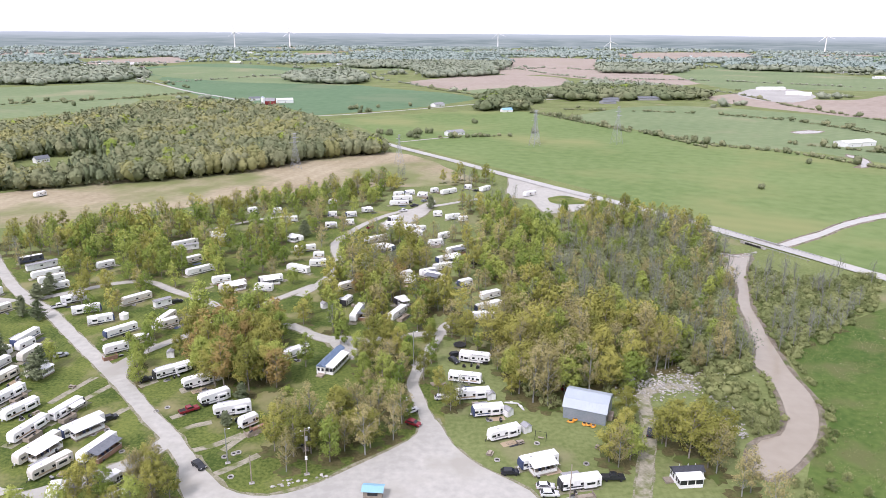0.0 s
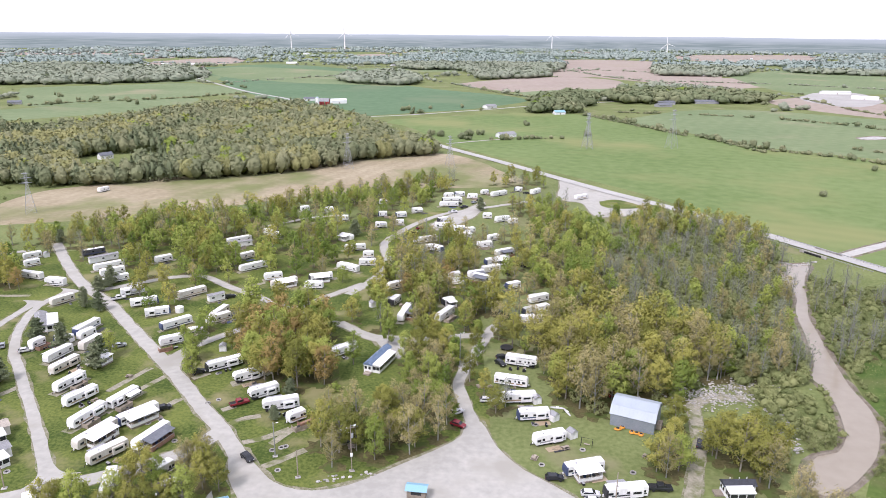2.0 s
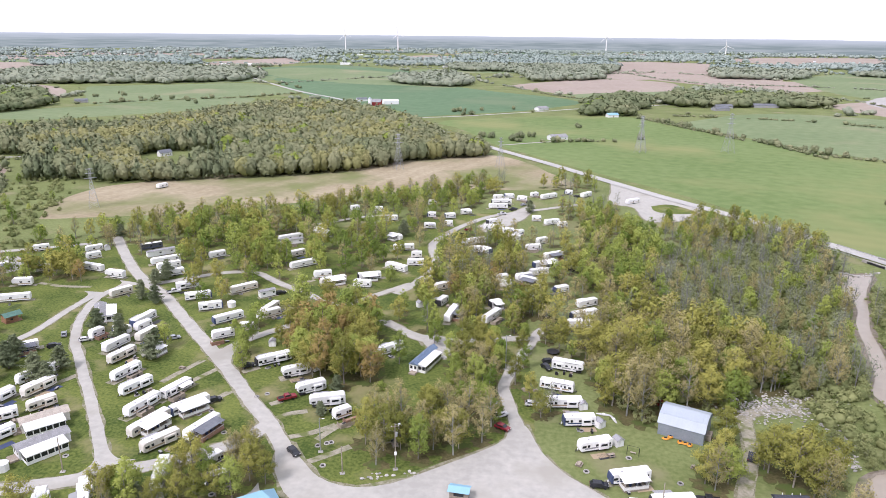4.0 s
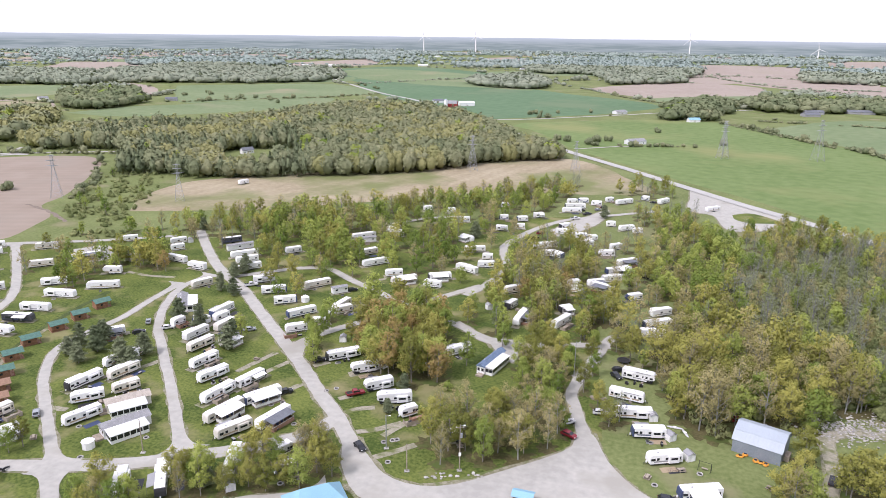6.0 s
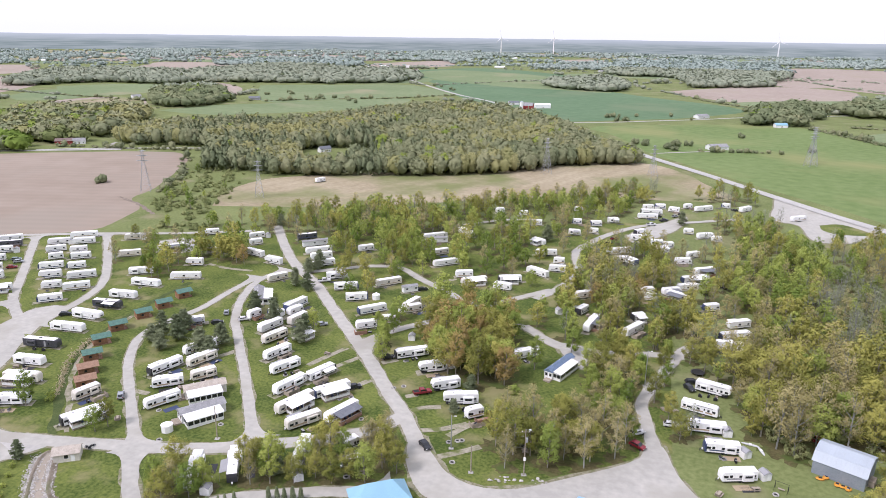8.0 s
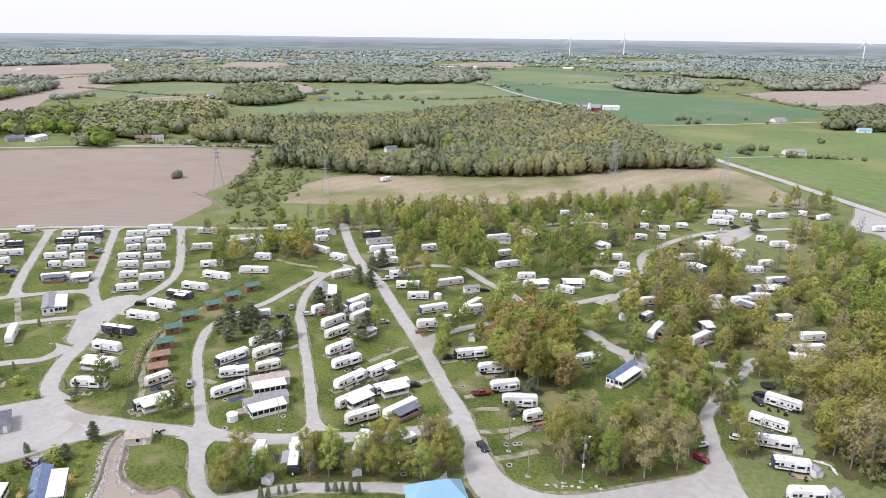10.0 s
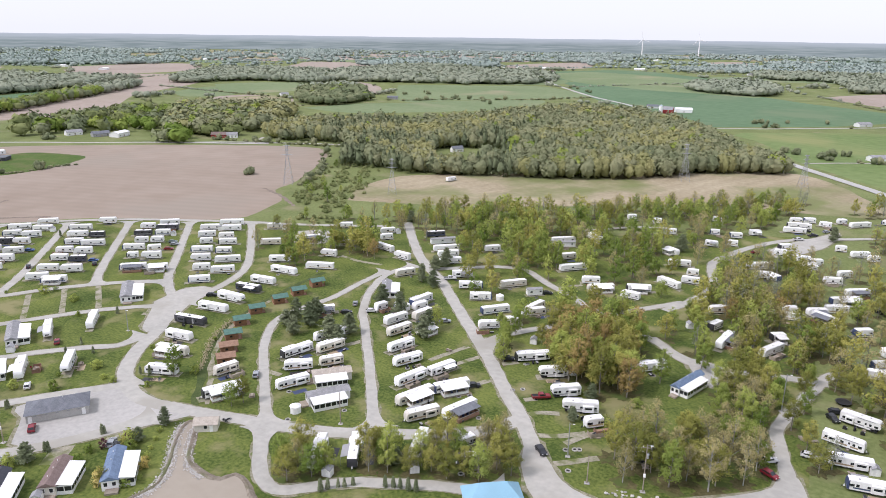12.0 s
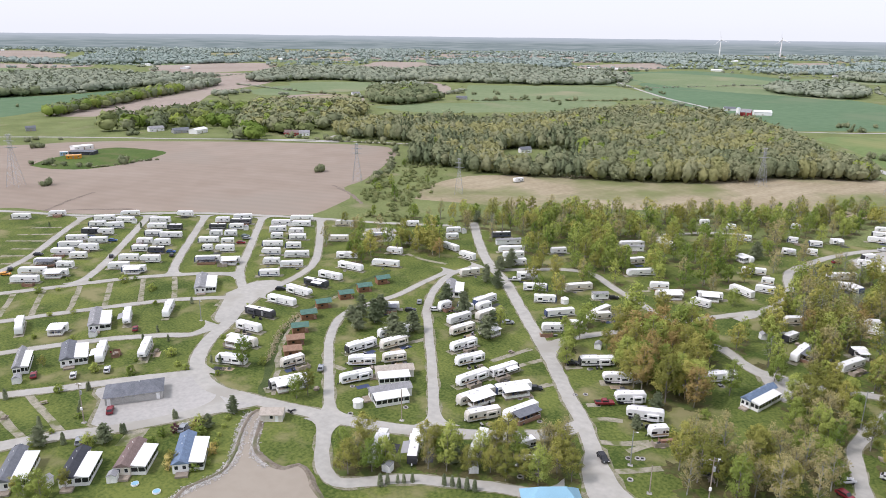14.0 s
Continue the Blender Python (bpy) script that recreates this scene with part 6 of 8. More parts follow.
trailers("row_three", [(-332.2, 240.5, -141, 7.6, "t"), (-321.2, 244.5, -141, 11.6, "b"), (-322.3, 229.8, -141, 9.5, "b"), (-314.5, 236.1, -141, 7.4, "t"), (-311.8, 221.0, -141, 6.2, "t"), (-305.8, 225.8, -141, 6.2, "t"), (-304.3, 210.8, -141, 10.3, "t"), (-294.6, 215.2, -132, 6.4, "t"), (-293.2, 202.0, -142, 5.0, "t"), (-284.9, 206.2, -142, 9.4, "f"), (-277.6, 190.8, -137, 11.1, "d"), (-267.9, 196.3, -136, 8.7, "d")])
trailers("row_four", [(-301.9, 256.9, -141, 10.4, "t"), (-291.2, 262.4, -141, 11.0, "t"), (-292.8, 246.8, -134, 8.7, "t"), (-282.1, 250.3, -141, 8.1, "t"), (-283.0, 237.7, -133, 6.9, "t"), (-272.7, 242.5, -141, 9.7, "t"), (-273.3, 226.4, -142, 11.0, "t"), (-263.0, 230.9, -142, 8.4, "t"), (-262.7, 216.6, -142, 9.5, "f"), (-250.7, 222.1, -137, 11.8, "t"), (-251.8, 207.4, -142, 7.3, "t"), (-241.0, 210.1, -137, 10.3, "t"), (-239.3, 195.3, -137, 9.6, "t")])
trailers("row_curve", [(-215.4, 209.6, 9, 12.2, "t"), (-213.4, 199.2, 10, 11.9, "b"), (-211.2, 187.4, 2, 12.4, "f"), (-209.0, 176.2, 9, 13.0, "t"), (-205.9, 162.6, 11, 12.7, "b"), (-198.3, 151.1, 10, 10.0, "t"), (-190.2, 141.7, 14, 11.7, "d"), (-181.0, 130.1, -155, 10.8, "t")])
trailers("row_ditch", [(-217.3, 224.5, 7, 13.0, "t"), (-230.4, 236.0, 34, 11.0, "t"), (-207.7, 237.9, -156, 13.2, "t"), (-216.5, 254.9, -161, 8.3, "f"), (-254.5, 254.4, -141, 10.2, "w"), (-274.2, 277.6, -141, 7.9, "w"), (-242.8, 301.2, -141, 7.3, "t"), (-219.9, 274.0, -141, 8.1, "w"), (-242.8, 269.7, -129, 13.0, "d")])
trailers("row_pines", [(-171.3, 197.0, -135, 9.1, "d"), (-153.8, 180.6, -113, 13.2, "t"), (-147.5, 172.7, -108, 10.6, "w"), (-154.8, 163.8, -105, 11.9, "t"), (-146.7, 155.6, -137, 9.0, "t"), (-140.4, 146.0, -116, 10.3, "t"), (-164.4, 141.4, -106, 7.6, "w"), (-154.7, 130.8, -117, 11.8, "d"), (-139.9, 163.9, -124, 8.0, "w")])
trailers("row_middle", [(-145.0, 226.4, -100, 11.1, "t"), (-141.8, 220.6, -108, 6.3, "t"), (-136.5, 214.0, -102, 9.7, "w"), (-127.7, 202.4, -105, 8.3, "d"), (-142.3, 204.6, -105, 10.0, "t"), (-135.5, 197.0, -107, 10.7, "w"), (-127.4, 186.2, -108, 9.8, "t"), (-119.2, 178.1, -115, 10.1, "t"), (-111.2, 167.9, -107, 11.7, "t"), (-103.8, 158.8, -110, 12.5, "d"), (-96.3, 151.1, -122, 9.8, "w"), (-106.2, 178.6, 70, 10.2, "t"), (-97.6, 169.6, -126, 11.3, "d"), (-88.6, 159.1, -109, 11.2, "d"), (-154.4, 211.9, -109, 5.4, "t"), (-147.3, 216.1, 175, 7.0, "t")])
trailers("row_diagonal", [(-146.8, 263.7, 38, 9.3, "t"), (-136.4, 252.7, 30, 9.8, "t"), (-126.4, 243.0, 30, 8.6, "t"), (-114.8, 233.0, -131, 11.8, "t"), (-110.0, 218.4, -142, 7.3, "t"), (-104.3, 226.0, -142, 5.0, "w"), (-122.0, 264.4, -131, 11.1, "w"), (-100.2, 240.1, -132, 6.2, "w"), (-110.2, 260.1, -136, 6.5, "p"), (-85.2, 202.4, -140, 11.1, "t"), (-74.7, 194.9, -142, 9.4, "f"), (-66.6, 185.3, -140, 9.5, "f"), (-59.4, 178.6, -156, 10.2, "f"), (-53.3, 172.6, -135, 5.0, "t")])
trailers("row_hill", [(-216.7, 304.8, -132, 7.2, "t"), (-210.2, 294.4, -132, 6.7, "t"), (-184.2, 270.9, 173, 8.8, "f"), (-169.6, 251.6, -121, 8.9, "w"), (-191.6, 313.4, -136, 10.8, "b"), (-181.6, 304.5, -133, 13.0, "p"), (-173.4, 294.0, -137, 12.9, "t"), (-167.8, 286.7, -136, 9.8, "t"), (-161.2, 277.4, -137, 10.0, "t"), (-129.3, 340.3, -137, 13.0, "t"), (-153.5, 306.2, -135, 8.4, "t"), (-200.0, 278.5, 167, 11.2, "t")])
trailers("row_east", [(15.7, 248.8, -173, 9.7, "t"), (10.8, 212.7, -14, 9.8, "f"), (7.2, 199.0, -12, 10.0, "t"), (9.1, 188.7, -170, 10.3, "t"), (13.0, 179.3, -168, 9.1, "t"), (16.7, 167.7, -156, 9.6, "t"), (24.3, 154.8, -160, 10.9, "d"), (33.1, 146.0, -167, 10.0, "t"), (-37.0, 163.6, -155, 4.5, "b"), (-49.0, 216.4, -132, 10.5, "t")])
trailers("row_camp", [(-45.4, 412.1, 30, 6.3, "t"), (-61.6, 376.7, 4, 6.0, "t"), (-75.7, 351.5, -29, 7.6, "d"), (-26.7, 335.6, -36, 6.0, "t"), (-3.3, 293.6, -30, 11.0, "d"), (-14.1, 288.6, 4, 5.2, "t")])
trailers("row_field", [(-260.1, 447.0, -112, 8.2, "t")])
trailers("row_pond", [(-108.9, 120.9, -63, 12.5, "t"), (-101.1, 126.3, -58, 13.1, "t"), (-88.7, 137.7, -72, 11.2, "t"), (-74.2, 138.0, -143, 5.0, "b"), (-78.9, 145.1, -118, 5.0, "t")])
trailers("row_upper", [(-219.7, 107.2, -36, 13.0, "t"), (-210.0, 117.1, -42, 13.0, "f"), (-250.9, 108.2, -133, 6.6, "d"), (-264.1, 100.9, -28, 13.0, "t"), (-240.8, 128.9, -34, 13.0, "f"), (-236.6, 143.3, -43, 13.0, "t")])
cottage(-172.6, 60.2, 141, 15.1, 6.6, "slate")
cottage(-160.9, 69.8, 135, 12.9, 6.7, "black")
cottage(-153.8, 80.4, 130, 12.0, 7.2, "brown")
cottage(-145.2, 90.1, 137, 14.2, 7.3, "blue")
cottage(-225.9, 101.4, 150, 14.7, 7.9, "slate")
cottage(-233.2, 88.4, 149, 15.6, 4.2, "grey")
cottage(-246.9, 121.8, 148, 17.0, 7.2, "grey")
cottage(-250.0, 170.2, 141, 18.0, 8.3, "grey")
cottage(-131.9, 154.9, 48, 11.9, 8.4, "tan")
cottage(-124.3, 144.3, 56, 12.5, 8.1, "grey")
cottage(-35.1, 210.2, 73, 14.8, 5.4, "blue")
cottage(-162.4, 230.0, 123, 15.0, 7.3, "grey")
cottage(60.2, 148.6, 6, 7.4, 5.0, "black")
for cabin_row in ([(-193.8, 184.1, 57, 5.4, "g"), (-190.0, 172.6, 55, 5.8, "g"), (-183.1, 161.9, 53, 5.7, "g"), (-176.4, 153.6, 52, 5.6, "b"), (-170.4, 146.9, 51, 5.6, "b"), (-193.7, 196.8, 58, 5.7, "g"), (-193.6, 207.8, 58, 5.9, "g"), (-194.0, 219.9, 61, 5.5, "g")],):
    cabins(cabin_row)
cars("play", [(4.6, 217.3, 19, "k", "car"), (3.9, 212.6, -53, "k", "car")])
cars("lot", [(-11.6, 185.3, 47, "w", "car"), (-8.7, 180.1, 40, "w", "car"), (-7.9, 173.5, -28, "r", "car"), (-0.0, 187.8, 1, "w", "car"), (16.9, 151.1, 1, "k", "car"), (24.9, 145.4, 1, "w", "car"), (25.5, 142.6, 1, "w", "car"), (41.9, 149.1, 1, "k", "pickup"), (38.4, 193.9, 1, "r", "car"), (-60.5, 153.0, -42, "k", "car"), (-158.2, 96.2, 130, "s", "car"), (56.7, 169.5, 70, "k", "car")])
cars("court", [(-48.9, 353.2, 38, "w", "car"), (-43.6, 353.0, 36, "s", "car"), (-41.9, 365.7, 30, "k", "car"), (-40.1, 375.6, 44, "r", "car"), (-18.0, 426.8, 40, "k", "pickup"), (-21.9, 435.7, 20, "k", "car"), (21.8, 470.8, 140, "k", "car"), (8.7, 302.5, -20, "k", "car"), (14.1, 315.1, -18, "k", "car"), (7.7, 287.4, -10, "s", "car"), (-105.8, 263.6, 38, "k", "car"), (-12.2, 440.0, 50, "s", "car"), (-9.0, 447.0, 55, "k", "car"), (-24.0, 414.0, 30, "w", "pickup")])
cars("site", [(-72.1, 179.7, 38, "r", "pickup"), (-91.9, 197.9, 38, "k", "car"), (-92.8, 175.1, 38, "k", "car"), (-126.5, 214.3, 38, "s", "car"), (-149.7, 257.5, 38, "w", "pickup"), (-163.4, 201.4, 38, "k", "car"), (-166.2, 210.7, 124, "s", "car"), (-156.0, 207.8, 38, "w", "car"), (-154.7, 144.7, 130, "s", "car"), (-303.8, 188.7, 38, "b", "car"), (-298.8, 185.7, 143, "k", "car"), (-289.7, 219.8, 39, "r", "car"), (-298.2, 229.1, 39, "g", "car"), (-294.1, 226.9, 39, "s", "car"), (-331.0, 124.4, 38, "o", "car"), (-336.7, 128.7, 154, "k", "car"), (-319.6, 166.9, 147, "k", "car"), (-221.6, 186.5, 38, "k", "car"), (-222.1, 86.3, 151, "r", "car"), (-212.3, 93.8, 148, "w", "car"), (-182.9, 89.3, 145, "r", "car"), (-174.1, 75.8, 147, "s", "car"), (-182.6, 64.3, 151, "k", "car"), (-344.2, 181.7, 39, "b", "car"), (-349.2, 146.9, 38, "k", "car"), (-207.7, 102.3, 146, "w", "car"), (-230.8, 125.9, 145, "r", "car"), (-155.5, 96.3, 139, "k", "car")])
lay_far_pads()
taken.extend((41.8 + u * 0.927 + v * 0.375, 180.9 - u * 0.375 + v * 0.927, 3.0) for u in (-5, 0, 5) for v in (-4, 0, 4))  # the metal shed
CLEAR = np.array(taken)
grove("bottom_row", 4.2, "row", 0.85, [(-118, 116), (-98, 129), (-76, 148), (-68, 152), (-61, 139), (-74, 128), (-89, 117), (-106, 105)])
grove("lower_mid", 5.3, "thin", 1.0, [(-50, 170), (-41, 174), (-29, 178), (-15, 179), (-10, 171), (-20, 157), (-31, 152), (-42, 154)])
grove("russet", 5.6, "russet", 1.15, [(-94, 238), (-82, 258), (-63, 252), (-49, 200), (-62, 190), (-79, 201)])
grove("wood_mid", 7.5, "edge", 0.95, [(-48, 312), (-36, 360), (-16, 387), (-5, 258), (-21, 245), (-38, 261)])
grove("hedge_n", 9.5, "edge", 0.9, [(-259, 314), (-190, 384), (-133, 422), (-80, 473), (-28, 527), (-24, 485), (-99, 416), (-171, 348), (-203, 316), (-240, 293)])
grove("scatter_n", 14, "green", 1.05, [(-204, 323), (-157, 361), (-107, 393), (-72, 366), (-60, 295), (-106, 305), (-115, 269), (-145, 274), (-171, 287)])
grove("scatter_w", 8.5, "green", 1.0, [(-261, 270), (-241, 285), (-222, 300), (-199, 265), (-227, 243)])
grove("gate_wood", 10, "green", 1.0, [(-102, 440), (-41, 486), (-24, 459), (-49, 411), (-56, 367), (-86, 366)])
grove("wood_e", 7.5, "green", 1.05, [(22, 414), (50, 388), (59, 348), (42, 280), (31, 243), (22, 266), (18, 310)])
grove("wood_c", 7, "edge", 0.95, [(-51, 335), (-13, 362), (16, 337), (14, 243), (3, 218), (-8, 222), (-31, 222), (-46, 253)])
grove("wood_se", 7.0, "thin", 1.3, [(17, 235), (37, 246), (69, 238), (75, 211), (59, 191), (47, 191), (36, 186), (26, 185), (18, 202)])
grove("bare_wood", 5.0, "bare", 0.95, [(58, 348), (101, 389), (143, 372), (129, 304), (113, 256), (103, 215), (75, 206), (71, 224), (54, 243), (47, 280)])
grove("wood_gate_e", 7, "edge", 0.85, [(64, 401), (95, 423), (143, 390), (137, 340), (135, 350), (97, 371), (66, 370)])
# the black-roofed cottage is kept in the camera's view as well
kept_in_view.append((60.2, 148.6))
grove("creek_wood", 7.0, "thin", 1.1, [(58, 168), (66, 176), (76, 170), (78, 162), (76, 151), (76, 134), (50, 133), (53, 150)])
grove("shed_trees", 6, "olive", 0.95, [(50, 172), (55, 184), (57, 176), (50, 156), (45, 146), (40, 147), (42, 156)])
grove("gate_trees", 8.5, "edge", 0.9, [(-2, 500), (28, 516), (42, 500), (30, 486), (6, 484)])
grove("gate_mid", 9, "edge", 0.85, [(8, 440), (24, 458), (50, 432), (42, 402), (16, 404)])
grove("wood_gap", 7, "edge", 1.0, [(36, 314), (57, 319), (54, 266), (36, 258)])
grove("under_se", 6.5, "shrub", 1.0, [(19, 223), (36, 238), (67, 228), (72, 206), (45, 187), (29, 182), (20, 187)])
grove("thicket", 4.5, "shrub", 1.1, [(81, 203), (95, 201), (97, 181), (92, 171), (82, 166), (80, 180)])
grove("bank_e", 3.4, "bank", 0.85, [(140, 313), (159, 297), (194, 298), (166, 257), (134, 230), (116, 215), (119, 239)])
grove("west_edge", 10, "green", 1.0, [(-219, 346), (-193, 375), (-152, 382), (-135, 409), (-102, 440), (-89, 397), (-116, 365), (-121, 299), (-171, 323), (-195, 322)])
grove("camp_west", 14, "green", 1.05, [(-193, 357), (-92, 366), (-56, 300), (-53, 253), (-68, 221), (-98, 235), (-122, 270), (-160, 290)])
grove("court_trees", 6, "green", 0.85, [(-29, 211), (-16, 222), (-3, 220), (-6, 197), (-8, 177), (-14, 174), (-23, 183)])
grove("verge_trees", 6, "edge", 0.85, [(-6, 187), (1, 197), (8, 187), (4, 165), (-0, 162)])
grove("se_scrub", 6, "shrub", 0.7, [(83, 151), (95, 156), (108, 149), (103, 134), (78, 134)])
grove("bank_s", 5, "shrub", 0.6, [(111, 188), (116, 185), (102, 161), (97, 158)])
grove("bare_under", 4.8, "shrub", 1.15, [(58, 319), (95, 365), (135, 350), (114, 268), (105, 224), (99, 207), (75, 206), (60, 236)])
grove("swale", 4.2, "swale", 0.7, [(-320, 335), (-352, 409), (-387, 484), (-341, 467), (-294, 388), (-281, 352), (-253, 322), (-258, 300), (-269, 288), (-293, 327)])
grove("house_trees", 7, "green", 0.85, [(-165, 50), (-157, 57), (-150, 59), (-147, 56), (-158, 47)])
standing("brown", 0.95, [(-43.9, 291.0), (-36.9, 281.6), (-29.1, 277.1), (-26.0, 296.4), (-17.5, 275.8), (-14.2, 297.7), (-23.7, 253.9), (-18.3, 247.1), (-24.7, 227.9), (-18.6, 210.7), (-24.8, 210.4), (1.4, 289.1), (-51.5, 353.6), (-38.1, 366.6), (-5.1, 347.5), (-13.4, 351.9), (10.6, 368.1), (-191.9, 305.0), (-214.6, 313.4), (-255.0, 246.2), (-94.5, 267.5)])
standing("olive", 0.95, [(-7.0, 260.3), (-1.8, 258.6), (0.7, 271.1), (-8.3, 239.4), (-2.0, 239.3), (-3.8, 225.1), (-45.5, 268.7), (-51.4, 242.9), (-15.0, 217.2), (-19.0, 222.9), (8.0, 226.5), (-68.8, 237.0), (-63.3, 234.7), (-61.9, 209.1), (-67.8, 318.0), (-222.5, 233.4), (-218.3, 223.8), (-201.1, 265.5), (-212.3, 268.2), (-213.4, 254.6), (-150.1, 283.7), (-142.8, 261.6), (-125.7, 251.2)])
standing("green", 0.95, [(-37.2, 239.0), (-35.2, 225.3), (-51.6, 251.6), (-64.7, 268.9), (-60.8, 279.0), (-14.6, 225.9), (0.3, 308.0), (-27.0, 335.8), (-91.3, 289.8), (-44.3, 258.7), (-36.9, 235.9), (-7.2, 254.2), (-9.1, 238.0), (-4.4, 232.4), (-130.0, 244.5), (-135.4, 288.9), (-124.5, 274.0), (-140.6, 331.7), (-115.1, 296.2), (-101.9, 230.9), (-98.3, 208.1), (-92.8, 196.0)])
standing("russet", 0.95, [(-66.3, 226.7), (-60.1, 222.8), (-18.9, 287.6)])
rnd = random.Random(31)
for q in smooth_line([(95.5, 159.6), (102.6, 166.5), (108.6, 177.5), (113.4, 193.0), (115.0, 206.5), (117.3, 224.5), (122.6, 254.5), (128.0, 274.0), (139.3, 305.0)], 2.2) + smooth_line([(76.5, 160.0), (83.0, 169.5), (90.0, 172.0), (95.0, 178.5), (98.0, 188.0), (102.0, 204.0)], 2.4):
    if rnd.random() < 0.78:  # twiggy growth that hugs the banks
        p = q + Vector((rnd.gauss(0.8, 0.8), rnd.gauss(0, 0.8)))
        stems.append((p.length, "shrub", p.x, p.y, rnd.uniform(0.3, 0.62)))
grow_groves()
shrubs("cedar", 1.0, [(-200.3, 91.9), (-165.1, 98.2), (-164.6, 98.6), (-170.2, 85.4), (-169.0, 85.6), (-190.1, 73.1), (-176.9, 73.0), (-213.9, 74.5), (-241.5, 144.8), (-237.4, 154.2), (-223.1, 129.9), (-219.1, 121.9), (-213.1, 127.7), (-187.0, 126.5), (-200.6, 92.6), (-191.1, 85.0), (-188.4, 83.1), (-396.7, 175.0), (-335.7, 161.1), (-357.0, 205.3), (-183.6, 127.5), (-98.8, 110.1), (-97.9, 111.7), (-96.1, 113.4), (-94.9, 114.3), (-93.5, 115.9), (-86.6, 119.5), (-84.8, 120.3), (-83.2, 120.9), (-81.2, 121.4), (-79.5, 122.2)])
shrubs("bush", 0.9, [(-264.0, 154.9), (-282.4, 151.2), (-280.9, 156.1), (-294.8, 143.4), (-293.7, 129.0), (-303.1, 137.7), (-264.3, 120.4), (-268.6, 113.5), (-247.7, 144.6), (-193.5, 118.3), (-177.7, 122.0), (-207.0, 85.9), (-186.9, 82.3), (-184.6, 73.7), (-241.4, 108.2), (-251.9, 100.0), (-188.9, 118.3), (-297.2, 122.0), (-262.5, 196.7), (-186.8, 156.8), (-172.6, 146.9), (-165.6, 139.9), (-157.1, 130.7), (-207.3, 111.8), (-216.4, 104.8), (-199.6, 140.7), (-216.3, 165.3)])
shrubs("pine", 0.8, [(-175.2, 186.3), (-174.4, 179.8), (-167.2, 184.7), (-152.9, 178.9), (-148.2, 177.5), (-150.5, 187.1), (-156.5, 215.9), (-167.1, 175.8), (-170.4, 192.0), (-158.7, 248.5), (-150.9, 245.4), (-144.3, 210.4), (-162.3, 275.9), (-162.1, 265.5), (-126.9, 203.4), (-125.8, 198.0), (-161.1, 271.4), (-218.2, 330.7), (-7.8, 421.8), (-72.6, 358.4), (-261.3, 634.3)])
shrubs("green", 0.8, [(12.0, 221.3), (18.7, 340.5), (-3.0, 260.6), (20.2, 203.6), (-145.6, 342.9), (-131.1, 319.1), (-118.3, 305.7), (-124.3, 346.0), (-133.8, 384.7), (-104.2, 309.3), (-122.0, 411.1), (-82.8, 347.7), (-73.7, 378.3), (-90.5, 421.7), (-45.0, 428.5), (-26.3, 346.4), (-64.1, 286.1), (-49.5, 270.1), (-39.9, 241.2), (-40.8, 286.4), (-68.3, 327.9), (-77.0, 423.7), (-108.1, 419.1), (-106.8, 439.5), (-126.2, 208.3), (-101.3, 213.3), (-97.0, 206.3), (-122.2, 315.7), (-133.7, 326.3), (-176.2, 130.7), (-147.0, 127.3), (-105.6, 220.0), (-99.2, 218.6), (-44.2, 208.5), (-250.2, 267.5), (-232.8, 254.9), (-234.0, 241.8), (-220.5, 235.3)])
shrubs("olive", 0.8, [(1.5, 276.4), (16.1, 313.7), (9.6, 236.3), (22.2, 305.7), (-4.4, 221.9), (19.5, 231.6), (20.9, 190.9), (-137.4, 318.2), (-118.7, 376.7), (-121.9, 393.0), (-89.6, 342.5), (-17.1, 347.7), (-68.8, 246.7), (-82.0, 255.0), (-87.8, 234.9), (-59.4, 238.6), (-8.5, 245.3), (-5.3, 255.2), (-19.5, 235.1), (-128.4, 293.5), (-130.5, 304.0), (-65.6, 419.5), (-209.5, 262.0), (-206.1, 269.0), (-149.4, 276.7), (-137.4, 271.8), (-127.7, 279.7), (-88.4, 227.5), (-88.0, 216.9), (-145.6, 130.5), (-71.7, 149.1), (-273.3, 278.5), (-212.7, 270.9), (-220.3, 271.2), (-207.1, 275.3)])
shrubs("brown", 0.8, [(10.2, 290.4), (1.6, 313.3), (4.6, 350.0), (18.0, 276.7), (17.8, 207.5), (-94.9, 345.9), (-61.1, 341.5), (-54.0, 370.5), (-74.9, 294.5), (-23.7, 252.7), (-31.9, 322.0), (-14.4, 299.7), (-8.8, 325.2), (-26.3, 234.2), (-126.0, 256.6)])
shrubs("russet", 0.8, [(-68.6, 228.6), (-65.1, 235.7), (-77.5, 231.5), (-33.8, 272.2), (-20.6, 298.9), (-195.9, 263.9)])
shrubs("bush", 0.75, [(-139.2, 90.5), (-142.5, 94.0), (-145.4, 97.2), (-147.9, 100.4), (-150.4, 103.8), (-153.2, 107.2)])
shrubs("bush", 1.5, [(-158.2, 86.7), (-160.1, 91.0), (-171.5, 76.6), (-139.4, 86.8), (-182.3, 68.3), (-263.9, 153.0), (-282.1, 151.8), (-296.8, 122.7), (-210.6, 99.6), (-202.0, 121.6), (-199.9, 105.8), (-206.2, 86.3), (-172.5, 136.0)])
shrubs("bush", 1.9, [(-46.0, 189.9), (-151.9, 97.3), (-154.7, 98.8)])
shrubs("olive", 0.42, [(-156.8, 63.7), (-163.9, 55.7), (-158.7, 59.0), (-227.2, 91.3), (-145.1, 84.2), (-154.1, 97.1)])
shrubs("plum", 1.0, [(-158.3, 94.0), (-154.6, 98.2)])
